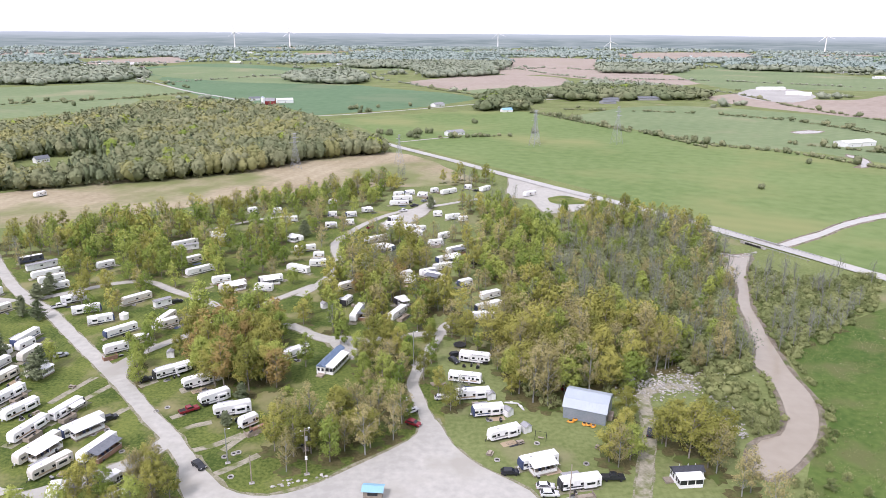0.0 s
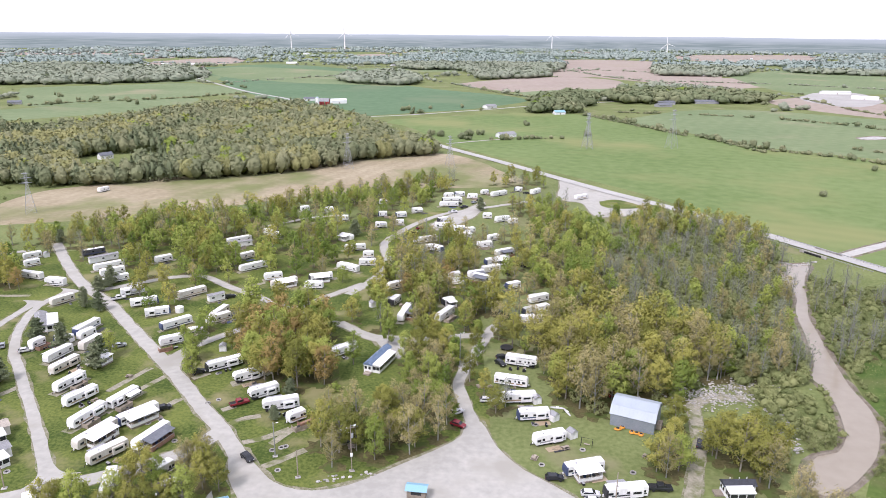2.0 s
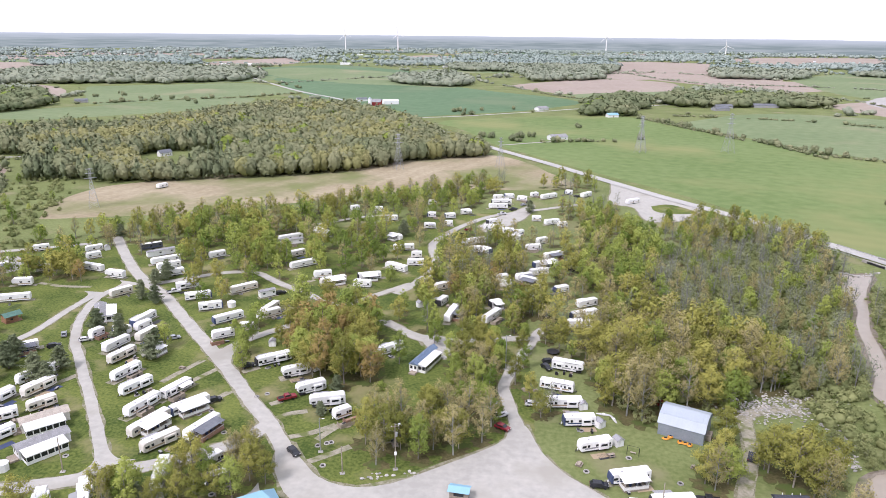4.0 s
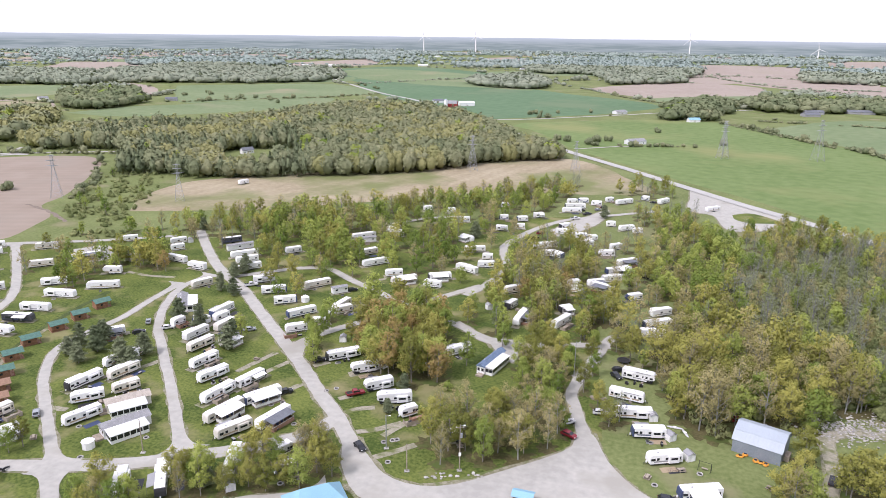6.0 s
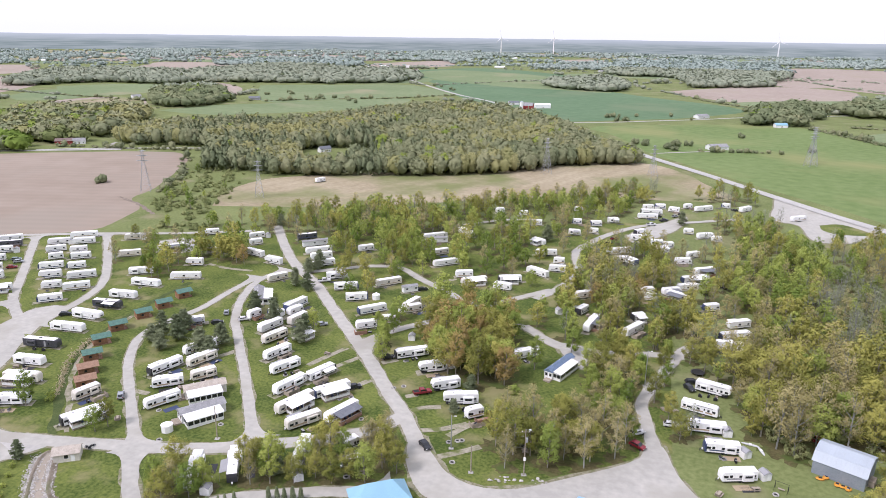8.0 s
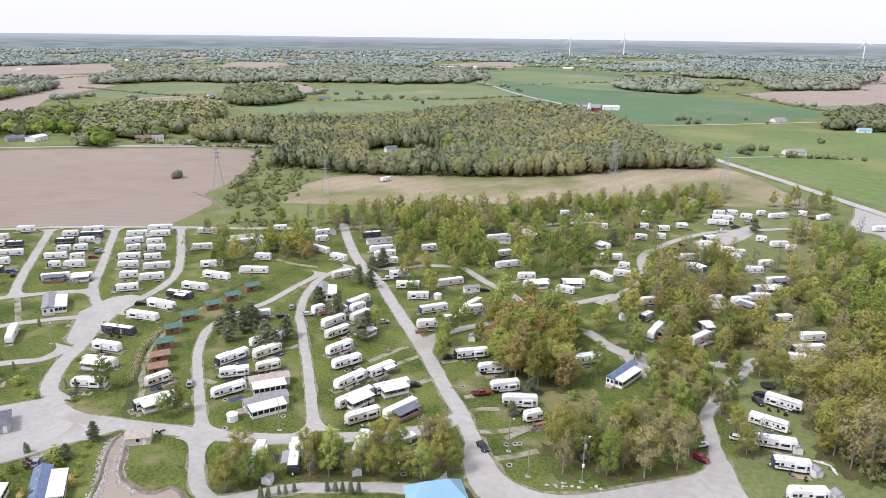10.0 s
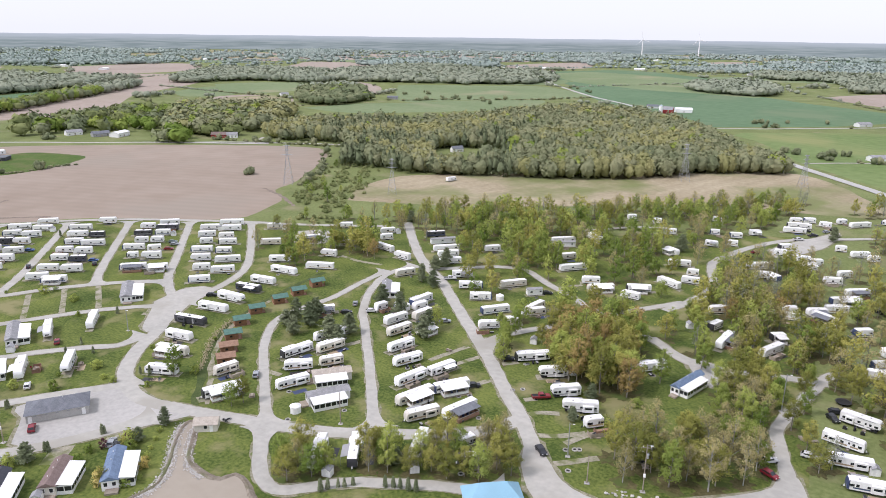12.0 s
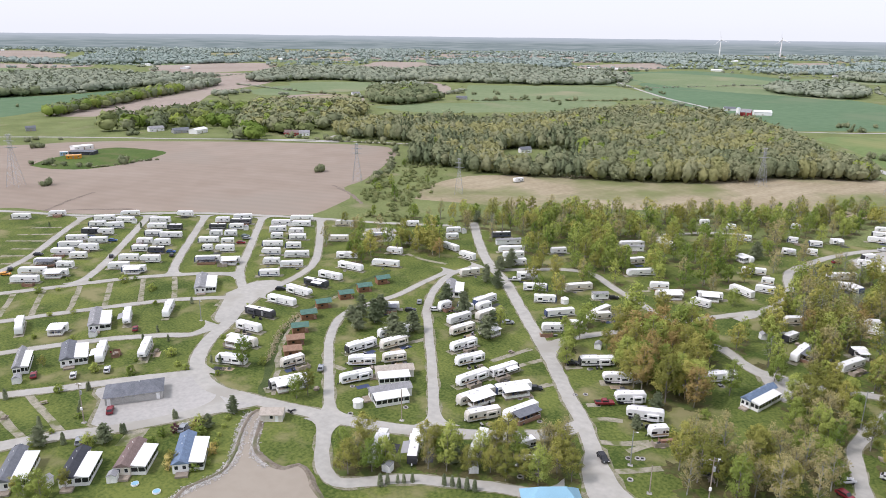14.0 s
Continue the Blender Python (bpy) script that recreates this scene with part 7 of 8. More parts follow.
shrubs("forsythia", 1.0, [(-144.9, 83.4), (-142.2, 94.0), (-146.6, 84.6)])
shrubs("pine", 0.5, [(-154.6, 110.2), (-153.8, 101.2), (-181.0, 68.8), (-168.8, 79.9), (-59.5, 172.5), (-90.0, 128.8), (-58.8, 186.7)])
rocks("pond_west", [(-133.4, 75.7), (-134.3, 80.9), (-133.3, 88.1), (-134.6, 93.1), (-137.9, 97.9), (-141.9, 102.2), (-146.7, 107.1), (-150.9, 113.0)], 2300, 0.75, 0.17)
rocks("pond_east", [(-147.1, 114.4), (-143.1, 109.4), (-137.7, 103.7), (-133.0, 100.3), (-127.1, 99.1)], 1200, 0.6, 0.17)
rocks("creek_side", [(81.2, 191.8), (83.0, 186.7), (82.7, 177.2), (81.1, 168.5)], 160, 1.2, 0.32)
rocks("clearing", [(57.0, 194.9), (66.2, 197.9), (75.7, 200.3), (85.5, 202.0)], 800, 4.2, 0.3)
rocks("bridge", [(136.9, 334.0), (140.4, 332.3), (144.9, 329.7), (154.5, 336.3)], 60, 1.0, 0.5)
rocks("pads", [(-40.7, 145.5), (-37.0, 146.8), (-30.4, 148.3), (-27.9, 150.1)], 25, 1.0, 0.35)
reeds()
tufts()
woods("woodland", 7, [(-227, 487), (-196, 504), (-140, 546), (-102, 588), (-53, 613), (-49, 632), (-93, 690), (-125, 748), (-188, 865), (-230, 942), (-355, 957), (-413, 793), (-440, 674), (-343, 658), (-280, 604), (-227, 487)])
woods("woodland_mixed", 7, [(-361, 440), (-347, 458), (-297, 451), (-249, 474), (-227, 487), (-280, 604), (-343, 658), (-430, 659), (-487, 690), (-542, 636), (-555, 571), (-515, 527), (-435, 545), (-386, 482)])
woods("woodland_w", 12, [(-830, 670), (-732, 749), (-671, 740), (-601, 611), (-618, 493)])
woods("wood_far_a", 16, [(-1242, 1522), (-1219, 1804), (-813, 1837), (-643, 1482), (-889, 1311), (-1051, 1285)])
woods("wood_far_b", 16, [(-359, 1634), (-255, 1808), (-152, 1493), (-201, 1435), (-312, 1480)])
woods("wood_far_c", 15, [(-334, 2355), (-282, 2909), (13, 3247), (82, 2484), (50, 1830), (-37, 1699), (-103, 2001), (-256, 2033)])
woods("wood_far_d", 15, [(-1301, 1191), (-1439, 1351), (-1355, 1456), (-1214, 1427), (-1016, 1225), (-1099, 1163)])
woods("wood_far_e", 16, [(-1487, 1929), (-1509, 2236), (-1205, 2331), (-1075, 2060), (-1229, 1876)])
woods("wood_far_n", 16, [(-2254, 1139), (-2845, 1555), (-2554, 1744), (-2005, 1515), (-2079, 1355)])
woods("wood_far_o", 15, [(-1305, 1043), (-1521, 1371), (-1378, 1489), (-1260, 1494), (-1101, 1285), (-1189, 1136), (-1225, 994)])
woods("wood_far_p", 14, [(-46, 1617), (-15, 1890), (128, 1872), (108, 1734)])
woods("wood_far_q", 13, [(171, 1186), (219, 1313), (339, 1389), (439, 1240), (410, 1156), (277, 1127), (188, 1120)])
woods("wood_far_r", 12, [(49, 968), (55, 1101), (119, 1133), (115, 979)])
woods("wood_far_s", 16, [(-37, 1793), (-11, 2298), (218, 2497), (120, 1861)])
woods("wood_far_f", 16, [(-1757, 652), (-1695, 840), (-1412, 959), (-1371, 1002), (-1237, 689), (-1219, 545), (-1241, 455)])
woods("wood_far_g", 18, [(71, 2800), (198, 2991), (179, 2426), (76, 2293)])
woods("wood_far_h", 16, [(519, 2461), (778, 2382), (607, 1897), (411, 1872)])
woods("wood_far_i", 20, [(1005, 2540), (1410, 2365), (1176, 1967), (828, 2087)])
woods("wood_far_j", 14, [(68, 1147), (123, 1238), (158, 1188), (119, 1036), (69, 1029)])
woods("wood_far_l", 12, [(-911, 1011), (-867, 1102), (-699, 939), (-693, 830), (-745, 823)])
woods("hedge_h", 10, [(-931, 426), (-1042, 578), (-1262, 908), (-1199, 882), (-1008, 585), (-903, 426)])
woods("hedge_w", 21, [(-826, 441), (-826, 565), (-811, 626), (-706, 673), (-580, 587), (-571, 451), (-656, 489), (-725, 398)])
hedge("h1", [(-4, 718), (32, 726), (61, 737)])
hedge("h0", [(109, 951), (143, 909), (180, 828), (219, 756), (259, 681)])
hedge("h3", [(258, 681), (314, 638), (355, 564)])
hedge("h4", [(215, 764), (247, 667)])
hedge("h5", [(340, 696), (402, 642)])
hedge("h6", [(-653, 960), (-579, 1038), (-490, 1103), (-427, 1208)])
hedge("h8", [(-564, 493), (-514, 506), (-423, 529)])
hedge("h10", [(-602, 261), (-553, 282), (-546, 336)])
hedge("h11", [(117, 952), (170, 838), (201, 771)])
hedge("h12", [(434, 1345), (507, 1290), (514, 1051), (547, 887)])
hedge("h13", [(186, 2121), (289, 1743), (455, 1488)])
hedge("h14", [(-91, 1491), (12, 1271), (86, 1183)])
hedge("h15", [(-416, 492), (-366, 425), (-342, 373)])
hedge("h16", [(-1061, 774), (-777, 608), (-586, 463)])
hedge("h17", [(-632, 1488), (-556, 1428), (-372, 1695), (-225, 1601)])
hedge("h18", [(-1197, 928), (-937, 894), (-764, 906), (-748, 1076)])
hedge("h19", [(166, 990), (314, 965), (426, 880), (472, 761)])
hedge("h20", [(-484, 2189), (-240, 2123), (21, 1951), (262, 2069)])
hedge("h21", [(-1881, 772), (-1873, 973), (-1437, 933), (-1486, 1206)])
hedge("h22", [(-2563, 1337), (-2076, 1569), (-1958, 2150), (-1513, 2284)])
hedge("h23", [(-513, 2330), (-156, 2340), (162, 2179), (485, 1971)])
hedge("h24", [(-1472, 2428), (-1003, 2216), (-722, 2425)])
hedge("h25", [(403, 1655), (633, 1588), (858, 1410)])
lone_trees([(-702, 1114), (-600, 1039), (-542, 1033), (-626, 973), (-538, 1400), (-476, 1329), (-460, 1306), (-65, 742), (-35, 721), (-27, 745), (-21, 990), (-13, 750), (38, 839), (68, 733), (96, 755), (-290, 658), (-127, 725), (-120, 982), (-113, 986), (-128, 972), (-92, 1002), (-48, 1022), (304, 587), (221, 486), (-29, 715), (-56, 734), (-108, 937), (-101, 944), (-612, 1068), (-630, 1049), (-512, 994), (-680, 302), (-683, 299), (-404, 381), (-401, 383), (-506, 226), (-1059, 449), (-983, 469), (-684, 1089), (-713, 1060), (-806, 940)])
open_country()


# ---- buildings, near and far ----

def pane_roof(root, length, width, z, rise, material):
    """A hipped roof."""
    h, w, k = length / 2 + 0.5, width / 2 + 0.5, width / 2
    v = [(-h, -w, z), (h, -w, z), (h, w, z), (-h, w, z), (-h + k, 0, z + rise), (h - k, 0, z + rise)]
    obj("roof", v, [(0, 1, 5, 4), (1, 2, 5), (2, 3, 4, 5), (3, 0, 4), (3, 2, 1, 0)], material, root)


def site(name):
    return SITES[name]


x, y, turn, length, width = site("wash")
wash = base("wash_house", "long grey wash house with a hipped grey shingle roof", "building")
boxed("wall", 0, 0, 0, length, width, 2.6, surface("pale_block_wall", (0.38, 0.37, 0.35), (0.48, 0.47, 0.45), fine=3), wash)
pane_roof(wash, length, width, 2.55, 1.9, ROOFS["slate"])
for k in range(5):
    boxed("window", -5.5 + 2.75 * k, -width / 2 - 0.01, 1.75, 0.7, 0.06, 0.4, STRIPE["grey"], wash)
for k in (-6.8, 6.6):
    boxed("door", k, -width / 2 - 0.02, 0, 0.95, 0.06, 2.05, WHITE, wash)
bar("roof_pipe", (1.5, 0, 4.0), (1.5, 0, 4.9), 0.12, 0.12, WHITE, wash)
wash.matrix_basis = pose(x, y, 0.15, 0, 0, turn)
x, y, turn, length, width = site("pump")
gabled("pump_house", "small beige shed with a tan shingled roof by the pond", "shed", x, y, turn, length, width, 2.3, 1.0, CREAM, ROOFS["tan"], doors=((1.5, 0.9, 1.9, WHITE),), windows=1)
x, y, turn, length, width = site("shed")
barn = base("metal_shed", "large blue-grey metal storage shed with a pale gambrel roof", "shed")
CLADDING = surface("blue_grey_cladding", (0.20, 0.235, 0.27), (0.27, 0.30, 0.335), fine=3, rough=0.5)
h, w = 6.0, 5.2
bend = [(-w, 0.0), (-w, 3.7), (-0.68 * w, 5.6), (0, 6.7), (0.68 * w, 5.6), (w, 3.7), (w, 0.0)]
ends = [(e, q, z) for e in (-h, h) for q, z in bend]
obj("wall", ends, [tuple(range(7)), tuple(range(13, 6, -1)), (0, 7, 8, 1), (5, 12, 13, 6)], CLADDING, barn)
for (q0, z0), (q1, z1) in zip(bend[1:5], bend[2:6]):  # four roof slopes with their thickness
    over = 0.25 if abs(q0) == w or abs(q1) == w else 0
    slope = Vector((0, q1 - q0, z1 - z0)).normalized()
    lift = Vector((0, -slope.z, slope.y)) * 0.09
    a0, a1 = Vector((0, q0, z0)) - slope * (over if abs(q0) == w else 0), Vector((0, q1, z1)) + slope * (over if abs(q1) == w else 0)
    v = [p + Vector((e * (h + 0.3), 0, 0)) + up * lift for e in (-1, 1) for up in (0.05, 1) for p in (a0, a1)]
    obj("roof", v, [(0, 1, 5, 4), (2, 6, 7, 3), (0, 4, 6, 2), (1, 3, 7, 5), (0, 2, 3, 1), (4, 5, 7, 6)], ROOFS["metal"], barn)
    for k in range(13):
        e = Vector((-h + k, 0, 0))
        bar("roof_rib", a0 + e + 1.1 * lift, a1 + e + 1.1 * lift, 0.035, 0.035, ROOFS["metal"], barn, sides=4)
boxed("door", -h - 0.03, 0, 0, 0.08, 3.2, 3.1, STRIPE["grey"], barn)
boxed("lean_to", h + 0.7, -0.5, 0, 1.3, 3.0, 1.6, TIMBER, barn)
barn.matrix_basis = pose(41.8, 180.9, 0.02, 0, 0, -22)
x, y, turn, length, width = site("hut")
hut = base("entry_booth", "small timber booth with a bright blue metal roof", "booth")
boxed("wall", 0, 0, 0, 4.4, 2.4, 2.3, TIMBER, hut)
profile("roof", [(-1.7, 2.3), (0, 2.95), (1.7, 2.3), (1.7, 2.4), (0, 3.05), (-1.7, 2.4)], 5.2, ROOFS["sky"], hut).rotation_euler[2] = radians(90)
boxed("window", 0, -1.21, 1.1, 2.4, 0.06, 0.9, GLASS, hut)
boxed("door", -2.21, 0, 0, 0.06, 0.9, 2.0, WHITE, hut)
hut.matrix_basis = pose(x, y, 0.15, 0, 0, turn)
hall = base("camp_hall", "camp hall with a bright blue hipped metal roof", "building")
boxed("wall", 0, 0, 0, 13.0, 8.0, 3.2, CREAM, hall)
pane_roof(hall, 13.0, 8.0, 3.15, 3.7, ROOFS["sky"])
for k in range(4):
    boxed("window", -4.8 + 3.2 * k, 4.01, 1.2, 1.4, 0.06, 1.1, GLASS, hall)
boxed("door", 0, 4.02, 0, 1.2, 0.06, 2.1, WHITE, hall)
hall.matrix_basis = pose(-61.1, 126.3, 0.1, 0, 0, 38)

# ---- the road bridge over the river ----
bridge = base("road_bridge", "low concrete road bridge with steel guard rails", "bridge")
boxed("headwall", 0, -5.6, 0.02, 15, 0.6, 1.5, STONE, bridge, bevel=0.05)
# flat black panel stands in for the shade inside the culvert
boxed("opening", 0, -5.92, 0.1, 9.5, 0.05, 1.0, RUBBER, bridge, "flat black panel for the shade in a culvert opening")
boxed("headwall", 0, 5.6, 0.02, 15, 0.6, 1.3, STONE, bridge, bevel=0.05)
for s in (-1, 1):
    boxed("guard_rail", 0, 5.3 * s, 1.05, 62, 0.1, 0.32, STEEL, bridge)
    for k in range(17):
        boxed("rail_post", -30 + 3.75 * k, 5.38 * s, 0.02, 0.14, 0.16, 1.25, TIMBER, bridge)
bridge.matrix_basis = pose(163.2, 350.0, 0.05, 0, 0, -60)


def farm_house(name, label, wall, roof, height=3.2, rise=2.2):
    x, y, turn, length, width = site(name)
    return gabled("farm_building", label, "building", x, y, turn, length, width, height, rise, wall, roof, windows=3 if math.hypot(x, y) < 850 else 0, doors=((0, 1.2, 2.1, TIMBER),))


farm_house("redbarn", "red timber barn with a grey roof", BARN_RED, ROOFS["grey"], 5.5, 4.0)
farm_house("longbarn", "long white metal barn beside a red barn", WHITE, MEMBRANE, 4.5, 2.2)
for name in ("whitehouse", "bungalow", "whitewing", "roadhouse", "k_house", "l_house", "e_house"):
    farm_house(name, "white farmhouse with a pale grey roof", WHITE, ROOFS["grey"])
for name in ("greenhouse", "works_a", "works_b", "hoop", "i_house", "j_house", "m_house"):
    farm_house(name, "long white metal farm shed", WHITE, MEMBRANE, 4.0, 1.6)
for name in ("greybarn", "greyhouse", "greyshed", "g_house", "h_house", "d_house", "woodhouse", "farmh"):
    farm_house(name, "grey-roofed farm building among trees", WHITE if name in ("woodhouse", "farmh") else STRIPE["grey"], ROOFS["slate"])
for name in ("redhouse", "f_house"):
    farm_house(name, "low red brick bungalow with a brown roof", BARN_RED, ROOFS["brown"])
farm_house("bluebarn", "pale blue-roofed farm shed", WHITE, ROOFS["sky"])
farm_house("bluetrailer", "blue and white cargo trailer in a field yard", ROOFS["sky"], MEMBRANE, 3.0, 0.3)
farm_house("container", "dark shipping container in a field yard", ROOFS["black"], ROOFS["slate"], 2.8, 0.2)
farm_house("van_box", "white and blue box trailer in a field yard", WHITE, MEMBRANE, 3.2, 0.3)
farm_house("bus", "yellow bus parked in a field yard", PAINT["o"], PAINT["o"], 2.8, 0.3)
bx, by, turn, length, width = site("redbarn")
silo = base("silo", "tall white concrete silo with a domed cap by the red barn", "silo")
bar("shaft", (0, 0, 0), (0, 0, 11), 2.6, 2.6, WHITE, silo, sides=16)
bar("dome", (0, 0, 11), (0, 0, 12.8), 2.6, 0.6, ROOFS["metal"], silo, sides=16)
silo.matrix_basis = pose(bx - 6, by - 12, 0)


def far_settlement():
    """White and grey roofs of villages near the horizon."""
    rnd = random.Random(8)
    for k in range(46):
        turn, far = radians(rnd.choice((-70, -62, -55, -48, -40, -31, -22, -14, -5, 4, 13, 22)) + rnd.uniform(-3.5, 3.5)), rnd.uniform(1900, 4300)
        x, y = far * math.sin(turn), far * math.cos(turn)
        size = rnd.choice((10, 14, 18, 32))
        shade = rnd.choice(("white", "white", "grey", "brown"))
        wall, roof = {"white": (WHITE, MEMBRANE), "grey": (WHITE, ROOFS["grey"]), "brown": (CREAM, ROOFS["brown"])}[shade]
        place(("far", size, shade), lambda: gabled("distant_house", "distant house with a %s roof" % shade, "house", 0, 0, 0, size, 0.6 * size, 4.0, 2.0, wall, roof), pose(x, y, 0.02, 0, 0, rnd.uniform(0, 180)))


far_settlement()


# ---- pylons, turbines, poles ----
def pylon_thing(h):
    root = base("pylon", "grey steel lattice power pylon", "pylon", "power line pylons")
    spread, waist = 0.12 * h, 0.025 * h

    def corner(u, i, j):
        r = spread * (1 - u / 0.72) + waist * u / 0.72 if u < 0.72 else waist
        return Vector((i * r, j * r, u * h))

    for i in (-1, 1):
        for j in (-1, 1):
            bm = bmesh.new()
            tube(bm, corner(0, i, j), corner(0.72, i, j), 0.11, 0.09, 4)
            tube(bm, corner(0.72, i, j), corner(1, i, j), 0.09, 0.07, 4)
            part("leg", bm, STEEL, root)
    bm = bmesh.new()
    steps = [0, 0.14, 0.27, 0.39, 0.5, 0.6, 0.68, 0.76, 0.84, 0.92, 1.0]
    for u, v in zip(steps, steps[1:]):
        for (i, j), (k, l) in (((-1, -1), (1, -1)), ((1, -1), (1, 1)), ((1, 1), (-1, 1)), ((-1, 1), (-1, -1))):
            tube(bm, corner(u, i, j), corner(v, k, l), 0.05, 0.05, 3)
            tube(bm, corner(u, k, l), corner(v, i, j), 0.05, 0.05, 3)
            tube(bm, corner(v, i, j), corner(v, k, l), 0.04, 0.04, 3)
    part("lattice", bm, STEEL, root)
    for u, reach in ((0.74, 0.17), (0.86, 0.14), (0.97, 0.1)):
        v = [(-reach * h, 0, u * h + 0.3), (reach * h, 0, u * h + 0.3), (0, -waist, u * h), (0, waist, u * h), (0, waist, u * h + 0.55), (0, -waist, u * h + 0.55)]
        obj("crossarm", v, [(0, 2, 3), (0, 3, 4), (0, 4, 5), (0, 5, 2), (1, 3, 2), (1, 4, 3), (1, 5, 4), (1, 2, 5)], STEEL, root)
    return root


def pylon(x, y, h):
    size = 4 * round(h / 4)
    place(("pylon", size), lambda: pylon_thing(size), pose(x, y, 0, 0, 0, 35))


def turbine(x, y, h):
    root = base("wind_turbine", "white three-bladed wind turbine far on the plain", "wind turbine", "wind turbines")
    hub = 0.72 * h
    bar("tower", (0, 0, 0), (0, 0, hub), 3.4, 2.2, WHITE, root, sides=12)
    boxed("nacelle", 0, 2, hub - 1.8, 4, 10, 4, WHITE, root, bevel=0.6)
    for k in range(3):
        w = radians(100 + 120 * k)
        bar("blade", (0, -4, hub), (44 * math.cos(w), -4, hub + 44 * math.sin(w)), 1.8, 0.5, WHITE, root, sides=5)
    root.matrix_basis = pose(x, y, 0, 0, 0, math.degrees(math.atan2(-x, y)))


def pole(x, y, h, kind):
    root = base("utility_pole" if kind == "u" else "lamp_post" if kind == "l" else "wooden_pole", {"u": "grey wooden utility pole with a transformer and lamp", "l": "slim grey lamp post with a bent lamp arm", "p": "plain weathered wooden service pole"}[kind], "pole", "poles along the lanes")
    bar("shaft", (0, 0, 0), (0, 0, h), 0.16, 0.11, TIMBER if kind != "l" else STEEL, root)
    boxed("footing", 0, 0, 0, 1.3, 1.1, 0.18, STONE, root, bevel=0.05)
    if kind == "u":
        boxed("crossarm", 0, 0, h - 0.9, 2.2, 0.12, 0.14, TIMBER, root)
        bar("transformer", (0.35, 0, h - 3.6), (0.35, 0, h - 2.5), 0.3, 0.3, STEEL, root, sides=12)
        for s in (-0.9, 0.9):
            bar("insulator", (s, 0, h - 0.76), (s, 0, h - 0.5), 0.07, 0.05, WHITE, root)
        boxed("meter_box", 0, -0.25, h * 0.33, 0.6, 0.3, 0.9, WHITE, root, bevel=0.03)
    if kind in "ul":
        bar("lamp_arm", (0, 0, h - 0.3), (0.9, -0.5, h + 0.1), 0.04, 0.04, STEEL, root)
        boxed("lamp_head", 1.0, -0.55, h, 0.6, 0.28, 0.16, WHITE, root, bevel=0.05)
    root.matrix_basis = pose(x, y, 0.05, 0, 0, 20)


for x, y, h in ((-352, 373, 29), (-523, 213, 36), (-115, 547, 29), (-36, 571, 26), (88, 686, 34), (167, 687, 36), (-272, 388, 26), (86, 673, 33)):
    pylon(x, y, h)
for x, y, h in ((-1134, 3992, 115), (-851, 4062, 120), (299, 4139, 116), (910, 4049, 64), (1902, 3688, 118)):
    turbine(x, y, h)
for x, y, h, kind in ((-33.1, 150.5, 13.0, "u"), (-45.7, 146.7, 7.7, "p"), (-53.9, 155.0, 9.9, "l"), (30.1, 141.6, 9.4, "p"), (-113.9, 136.4, 9.8, "p"), (-183.1, 81.8, 12.5, "u"), (-219.7, 145.9, 8.1, "l"), (-9.3, 210.2, 12.0, "l")):
    pole(x, y, h, kind)


# ---- sheds and gazebos ----
def little_shed():
    root = base("garden_shed", "small white vinyl garden shed with double doors", "shed", "garden sheds")
    boxed("wall", 0, 0, 0, 2.4, 2.0, 1.95, WHITE, root)
    profile("roof", [(-1.2, 1.9), (0, 2.6), (1.2, 1.9), (1.2, 1.98), (0, 2.7), (-1.2, 1.98)], 2.6, STRIPE["grey"], root).rotation_euler[2] = 0
    boxed("gable", 0, 0, 1.93, 1.1, 1.96, 0.3, WHITE, root)
    for s in (-1, 1):
        boxed("door", 0.36 * s, -1.02, 0.05, 0.68, 0.05, 1.75, MEMBRANE, root)
    return root


def sheds(pts):
    rnd = random.Random(2)
    for x, y in pts:
        place("shed", little_shed, pose(x, y, 0.05, 0, 0, rnd.uniform(10, 60)))


def gazebo():
    root = base("gazebo", "white eight-sided gazebo tent with a peaked roof", "gazebo", "white gazebos")
    bm = bmesh.new()
    bmesh.ops.create_cone(bm, cap_ends=True, segments=8, radius1=1.75, radius2=0.1, depth=0.9, matrix=Matrix.Translation((0, 0, 2.5)))
    part("roof", bm, MEMBRANE, root)
    for k in range(8):
        w = math.pi * k / 4
        boxed("wall_panel", 0, 0, 0, 1.2, 0.05, 2.1, WHITE, root).matrix_basis = pose(1.48 * math.cos(w), 1.48 * math.sin(w), 0, 0, 0, math.degrees(w) + 90)
    return root


def gazebos(pts):
    for x, y in pts:
        place("gazebo", gazebo, pose(x, y, 0.05))


sheds([(-69.9, 199.8), (-55.6, 204.3), (-101.5, 116.0), (-90.4, 215.2), (-222.2, 81.4), (-237.5, 113.7), (-151.5, 72.3), (-162.3, 61.8), (-84.2, 128.6), (-46.4, 259.6), (18.9, 179.4), (14.5, 188.7), (23.1, 170.8)])
gazebos([(-129.0, 134.7), (-104.3, 238.7), (-119.7, 247.1)])


# ---- small things on the sites ----
def picnic_table():
    root = base("picnic_table", "weathered timber picnic table with two benches", "table", "picnic tables")
    boxed("tabletop", 0, 0, 0.72, 1.9, 0.78, 0.05, TIMBER, root, bevel=0.015)
    for s in (-1, 1):
        boxed("bench", 0, 0.72 * s, 0.42, 1.9, 0.26, 0.05, TIMBER, root)
        boxed("trestle", 0.65 * s, 0, 0, 0.09, 1.5, 0.72, TIMBER, root)
    return root


